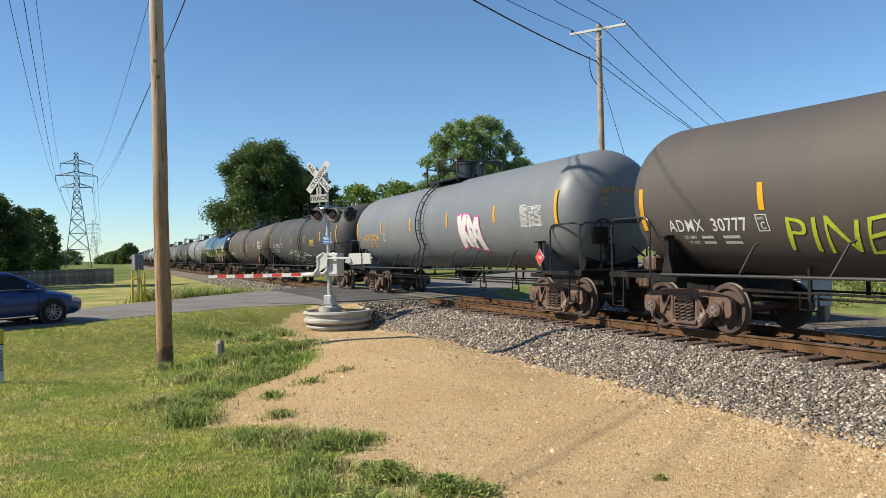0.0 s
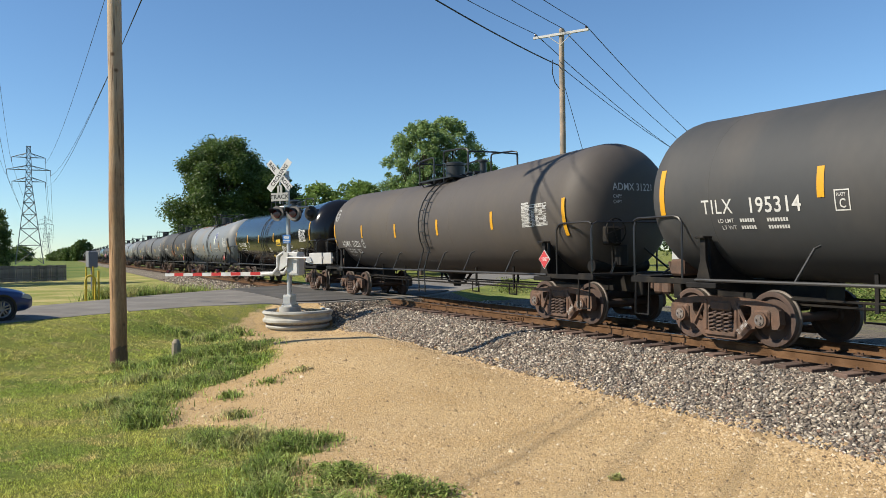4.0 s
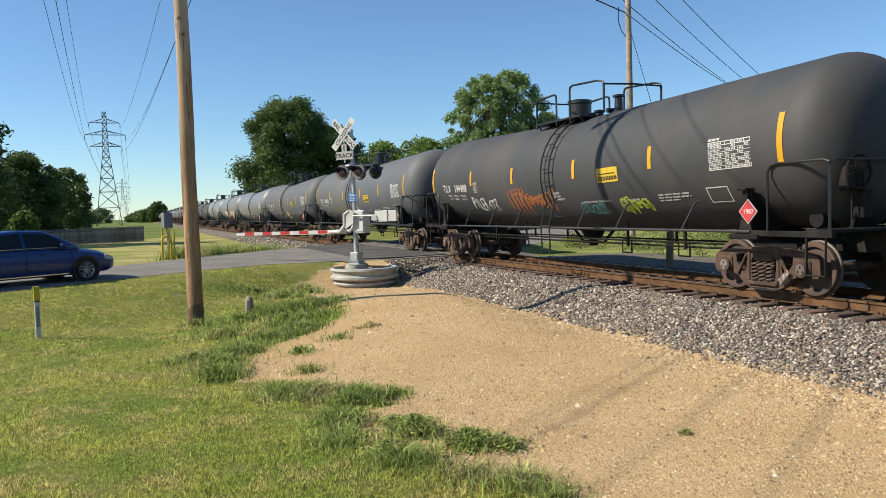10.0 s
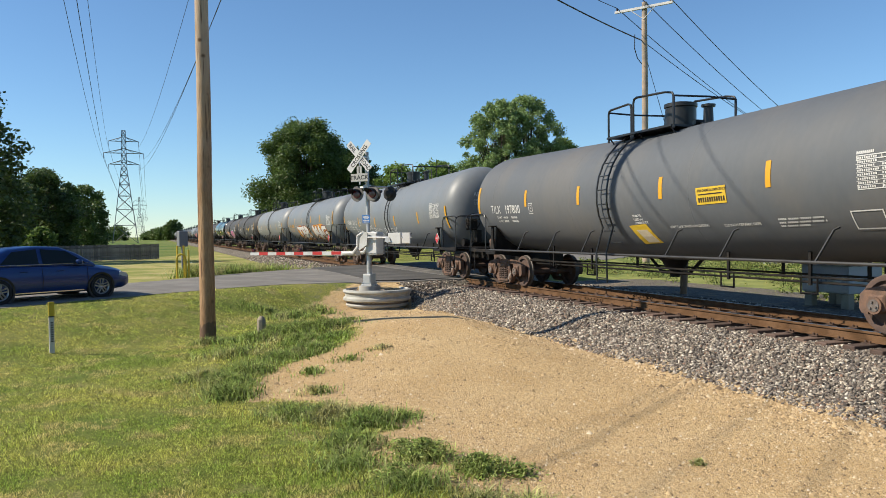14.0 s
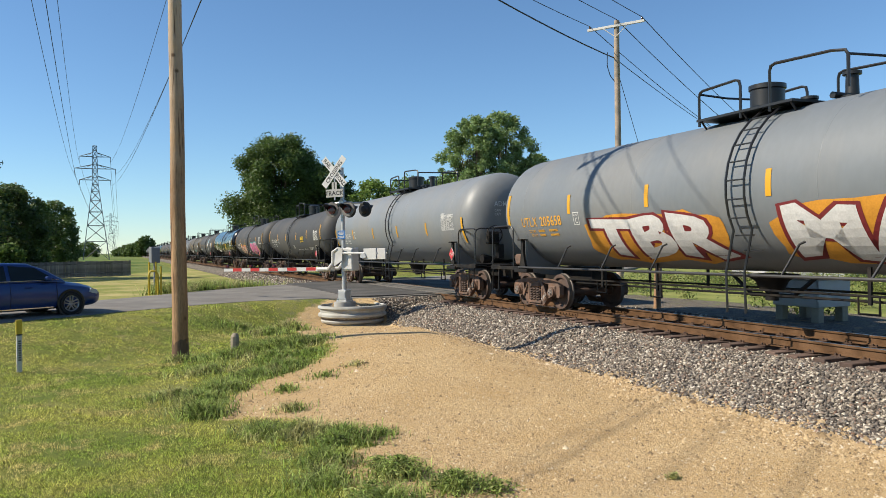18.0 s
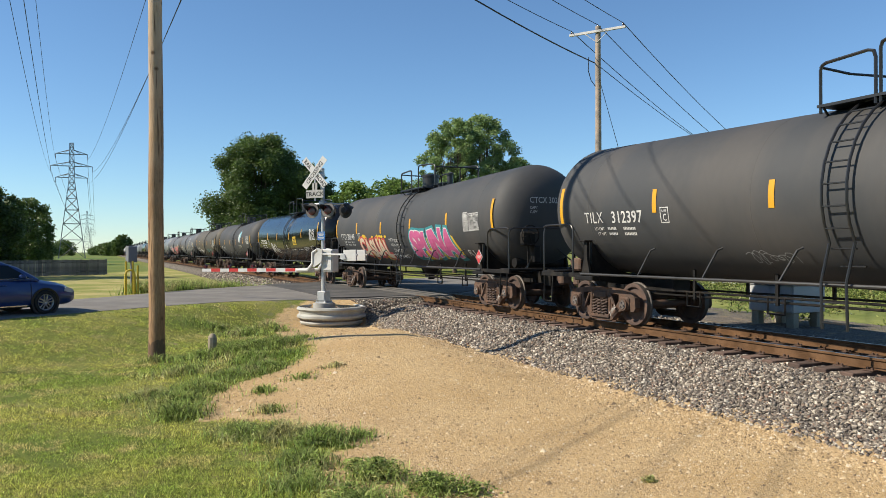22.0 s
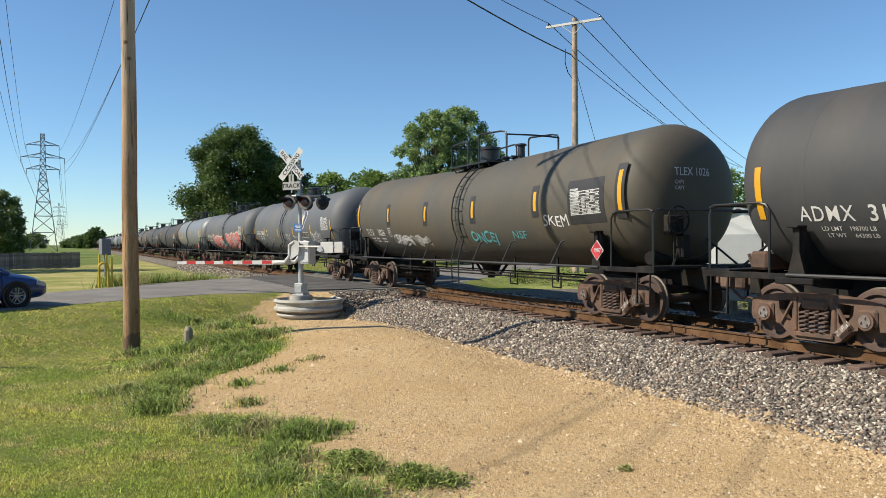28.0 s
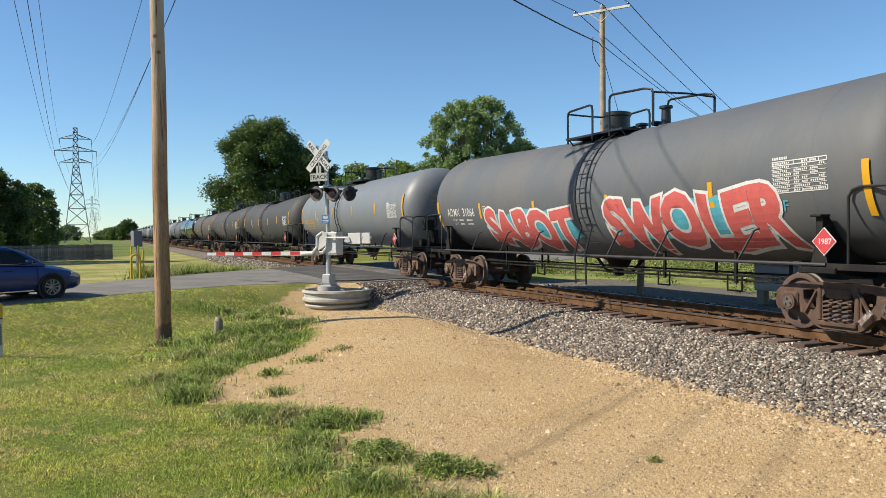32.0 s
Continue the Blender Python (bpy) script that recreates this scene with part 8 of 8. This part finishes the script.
def scatter_clumps():
    rng = np.random.default_rng(12)
    xs, ys, hs, ls = [], [], [], []
    for x, y, reach, h, n in CLUMPS:
        x, y = (float(v) for v in raised(x, y))
        n = int(0.62 * n)
        a, r = rng.uniform(0, 6.283, n), reach * np.abs(rng.normal(0, 0.62, n))
        xs.append(x + 1.25 * r * np.cos(a))
        ys.append(y + r * np.sin(a))
        hs.append(h * rng.uniform(0.35, 1.15, n) * np.clip(1.15 - r / reach * 0.4, 0.3, 1.2))
        ls.append(rng.uniform(0.2, 1.7, n))
    x, y, h, l = map(np.concatenate, (xs, ys, hs, ls))
    v, f = arched(rng, x, y, h, 0.006 + 0.0008 * np.hypot(x, y), l)
    tagged(tri_mesh("grass_clumps", v, f, TALL), "dark green tall grass tufts on sandy dirt", "grass", kind="stuff")
    # leafy weeds on the dirt: short stalks that carry small broad leaves
    vs, fs, k = [], [], 0
    for x, y, reach, h, n in WEED_SPOTS:
        x, y = (float(v) for v in raised(x, y))
        n = int(0.55 * n)
        a, r = rng.uniform(0, 6.283, n), reach * np.abs(rng.normal(0, 0.5, n))
        px, py = x + 1.2 * r * np.cos(a), y + r * np.sin(a)
        up = h * rng.uniform(0.1, 1.0, n) * np.clip(1.1 - 0.5 * r / reach, 0.15, 1.1)
        c = np.stack([px, py, height(px, py) + up], -1)
        d = rng.normal(size=(n, 3))
        d[:, 2] *= 0.5
        d /= np.linalg.norm(d, axis=1)[:, None]
        e = np.cross(d, rng.normal(size=(n, 3)))
        e /= np.linalg.norm(e, axis=1)[:, None]
        s = rng.uniform(0.012, 0.032, n)[:, None]
        vs.append(np.stack([c - d * s, c + e * s * 0.32, c + d * s, c - e * s * 0.32], 1).reshape(-1, 3))
        fs.append(np.arange(n * 4).reshape(-1, 4) + k)
        k += n * 4
    tagged(tri_mesh("leafy_weeds", np.concatenate(vs), np.concatenate(fs), TALL), "low leafy weeds growing on the sandy dirt", "weeds", kind="stuff")
    # weeds beyond the road and on the far side of the track
    spots = [(2.6, 35.4, 1.3), (3.6, 36.4, 1.5), (4.8, 37.8, 1.6), (5.6, 39.2, 1.5), (6.6, 40.2, 1.3), (4.2, 38.6, 1.5), (1.6, 33.9, 0.7)]
    n = 2600
    xs, ys = [], []
    for x, y, r in spots:
        xs.append(rng.normal(x, r * 0.5, n))
        ys.append(rng.normal(y, r * 0.35, n))
    x, y = np.concatenate(xs), np.concatenate(ys)
    ok = edge_distance(x, y, ROAD) < -0.2
    x, y = x[ok], y[ok]
    v, f = blades(rng, x, y, rng.uniform(0.12, 0.6, len(x)) * np.where(x > 21, 1.1, 1.0), 0.03, rng.uniform(0.1, 0.8, len(x)))
    tagged(tri_mesh("weeds", v, f, TALL), "tall green weeds beside the road and track", "weeds", kind="stuff")
    # leafy bushes of weeds past the gravel on the far side of the track
    cx, cy = rng.uniform(17.2, 36, 230), rng.uniform(4, 34, 230)
    ok = (edge_distance(cx, cy, ROAD) < -1.2) & (np.hypot(cx - 22.35, cy - 30.95) > 0.6)
    cx, cy = cx[ok], cy[ok]
    tall, wide = rng.uniform(0.25, 0.8, len(cx)), rng.uniform(0.3, 0.75, len(cx))
    k = 210
    px = (cx[:, None] + rng.normal(0, 0.5, (len(cx), k)) * wide[:, None]).ravel()
    py = (cy[:, None] + rng.normal(0, 0.5, (len(cx), k)) * wide[:, None]).ravel()
    c = np.stack([px, py, height(px, py) + (tall[:, None] * rng.random((len(cx), k)) ** 0.8).ravel()], -1)
    n = len(px)
    d, e = rng.normal(size=(n, 3)), rng.normal(size=(n, 3))
    d /= np.linalg.norm(d, axis=1)[:, None]
    e = np.cross(d, e)
    e /= np.linalg.norm(e, axis=1)[:, None]
    s = rng.uniform(0.03, 0.075, n)[:, None]
    v = np.stack([c - d * s, c + e * s * 0.4, c + d * s, c - e * s * 0.4], 1).reshape(-1, 3)
    tagged(tri_mesh("leafy_bushes", v, np.arange(n * 4).reshape(-1, 4), WEED_LEAF), "leafy green weeds behind the gravel strip", "weeds", kind="stuff")


def stones(rng, x, y, z, size):
    """Crushed rock: six-cornered lumps, each bent its own way."""
    n = len(x)
    base = np.array([(1, 0, 0), (-1, 0, 0), (0, 1, 0), (0, -1, 0), (0, 0, 1), (0, 0, -1)], float)
    v = base[None] * rng.uniform(0.55, 1.35, (n, 6, 1)) + rng.normal(0, 0.28, (n, 6, 3))
    q = rng.normal(size=(n, 4))
    q /= np.linalg.norm(q, axis=1)[:, None]
    w, a, b, c = q.T
    m = np.stack([1 - 2 * (b * b + c * c), 2 * (a * b - c * w), 2 * (a * c + b * w), 2 * (a * b + c * w), 1 - 2 * (a * a + c * c), 2 * (b * c - a * w), 2 * (a * c - b * w), 2 * (b * c + a * w), 1 - 2 * (a * a + b * b)], -1).reshape(n, 3, 3)
    v = np.einsum("nij,nkj->nki", m, v) * size[:, None, None]
    v[..., 2] *= 0.8
    v += np.stack([x, y, z], -1)[:, None]
    f = np.array([(0, 2, 4), (2, 1, 4), (1, 3, 4), (3, 0, 4), (2, 0, 5), (1, 2, 5), (3, 1, 5), (0, 3, 5)])
    return v.reshape(-1, 3), (f[None] + 6 * np.arange(n)[:, None, None]).reshape(-1, 3)


def scatter_stones():
    rng = np.random.default_rng(13)
    bands = [(7.85, 10.52, 2.5, 13, 1420, 0.031), (7.85, 10.52, 13, 25.6, 840, 0.036), (10.68, 12.0, 2.5, 25.6, 260, 0.038), (12.2, 14.6, 2.5, 25.6, 150, 0.042), (7.9, 10.5, 39.8, 75, 60, 0.075)]
    xs, ys, ss = [], [], []
    for x0, x1, y0, y1, per, s in bands:
        n = int((x1 - x0) * (y1 - y0) * per)
        xs.append(rng.uniform(x0, x1, n))
        ys.append(rng.uniform(y0, y1, n))
        ss.append(s * rng.uniform(0.55, 1.25, n))
    x, y, s = map(np.concatenate, (xs, ys, ss))
    wander = 7.95 + 0.16 * waves(y, y * 0.3, 0.9) + 0.12 * rng.normal(size=len(x))
    ok = (edge_distance(x, y, ROAD) < -0.15) & (x > wander) & (np.hypot(x - 6.95, y - 24.45) > 1.15)
    tie = np.abs((y - TIE_START) % TIE_STEP - TIE_STEP / 2) > TIE_STEP / 2 - 0.12
    ok &= ~(tie & (x > 9.98) & (x < 12.8))
    ok &= (x < 14.6)
    x, y, s = x[ok], y[ok], s[ok]
    z = height(x, y) + s * rng.uniform(-0.2, 0.55, len(x))
    v, f = stones(rng, x, y, z, s)
    tagged(tri_mesh("ballast_stones", v, f, BALLAST), "crushed grey and brown ballast stone along the rails", "ballast", kind="stuff")
    # pebbles on the dirt, thicker towards the ballast
    n = 520000
    r = 3.4 * (26 / 3.4) ** rng.random(n)
    a = np.radians(rng.uniform(5, 66, n))
    x, y = r * np.sin(a), r * np.cos(a)
    ok = (edge_distance(x, y, DIRT) > 0.05) & (x < 8.3) & (rng.random(n) < 0.34 + 0.22 * waves(x, y, 0.7) + 0.55 * ease(5.6, 7.9, x + 0.6 * waves(x, y, 1.0))) & (np.hypot(x - 6.95, y - 24.45) > 1.15)
    x, y = x[ok], y[ok]
    s = (0.0045 + 0.015 * rng.random(len(x)) ** 2.6) * (1 + 0.7 * ease(6.6, 7.9, x)) * (1 + 1.2 * (rng.random(len(x)) < 0.02)) * (0.85 + 0.022 * np.hypot(x, y))
    # half-buried pebbles need no underside
    n = len(x)
    a = rng.uniform(0, 6.283, n)[:, None] + np.array([0, 1.571, 3.142, 4.712])
    reach = s[:, None] * rng.uniform(0.7, 1.4, (n, 4))
    z = height(x, y)
    foot = np.stack([x[:, None] + reach * np.cos(a), y[:, None] + reach * np.sin(a), np.repeat(z[:, None] - 0.003, 4, 1)], -1)
    peak = np.stack([x + s * rng.uniform(-0.3, 0.3, n), y + s * rng.uniform(-0.3, 0.3, n), z + s * rng.uniform(0.5, 1.1, n)], -1)[:, None]
    v = np.concatenate([foot, peak], 1).reshape(-1, 3)
    f = (np.array([(0, 1, 4), (1, 2, 4), (2, 3, 4), (3, 0, 4)])[None] + 5 * np.arange(n)[:, None, None]).reshape(-1, 3)
    tagged(tri_mesh("pebbles", v, f, PEBBLE), "tan pebbles strewn over sandy dirt", "pebbles", kind="stuff")


scatter_lawn()
scatter_clumps()
scatter_stones()

# ---- motion of the train ----
def passed(t):
    """Metres that the train has rolled by t seconds; it gathers a little speed."""
    return TRAIN_V * t + TRAIN_A * t * t + TRAIN_B * t ** 3


def motions():
    times = [0, 2, 4, 6, 8, 10, 12, 14, 16, 18, 20, 22, 24, 26, 28, 30, 32]
    for car, y0 in CARS:
        walk(car, [(t, pose(TRACK_X, y0 - passed(t), RAIL_Z)) for t in times])
    # wheels roll without slipping: one turn of keys for each axle place, shared by all wheelsets of that place
    steps = [i / 15 for i in range(481)]
    actions = {}
    for ob, side in WHEELSETS:
        if side not in actions:
            walk(ob, [(t, pose(0, 0.89 * side, 0.457, math.degrees(passed(t) / 0.457))) for t in steps])
            actions[side] = ob.animation_data.action
        else:
            ob.rotation_mode = "QUATERNION"
            data = ob.animation_data_create()
            data.action = actions[side]
            data.action_slot = actions[side].slots[0]


motions()
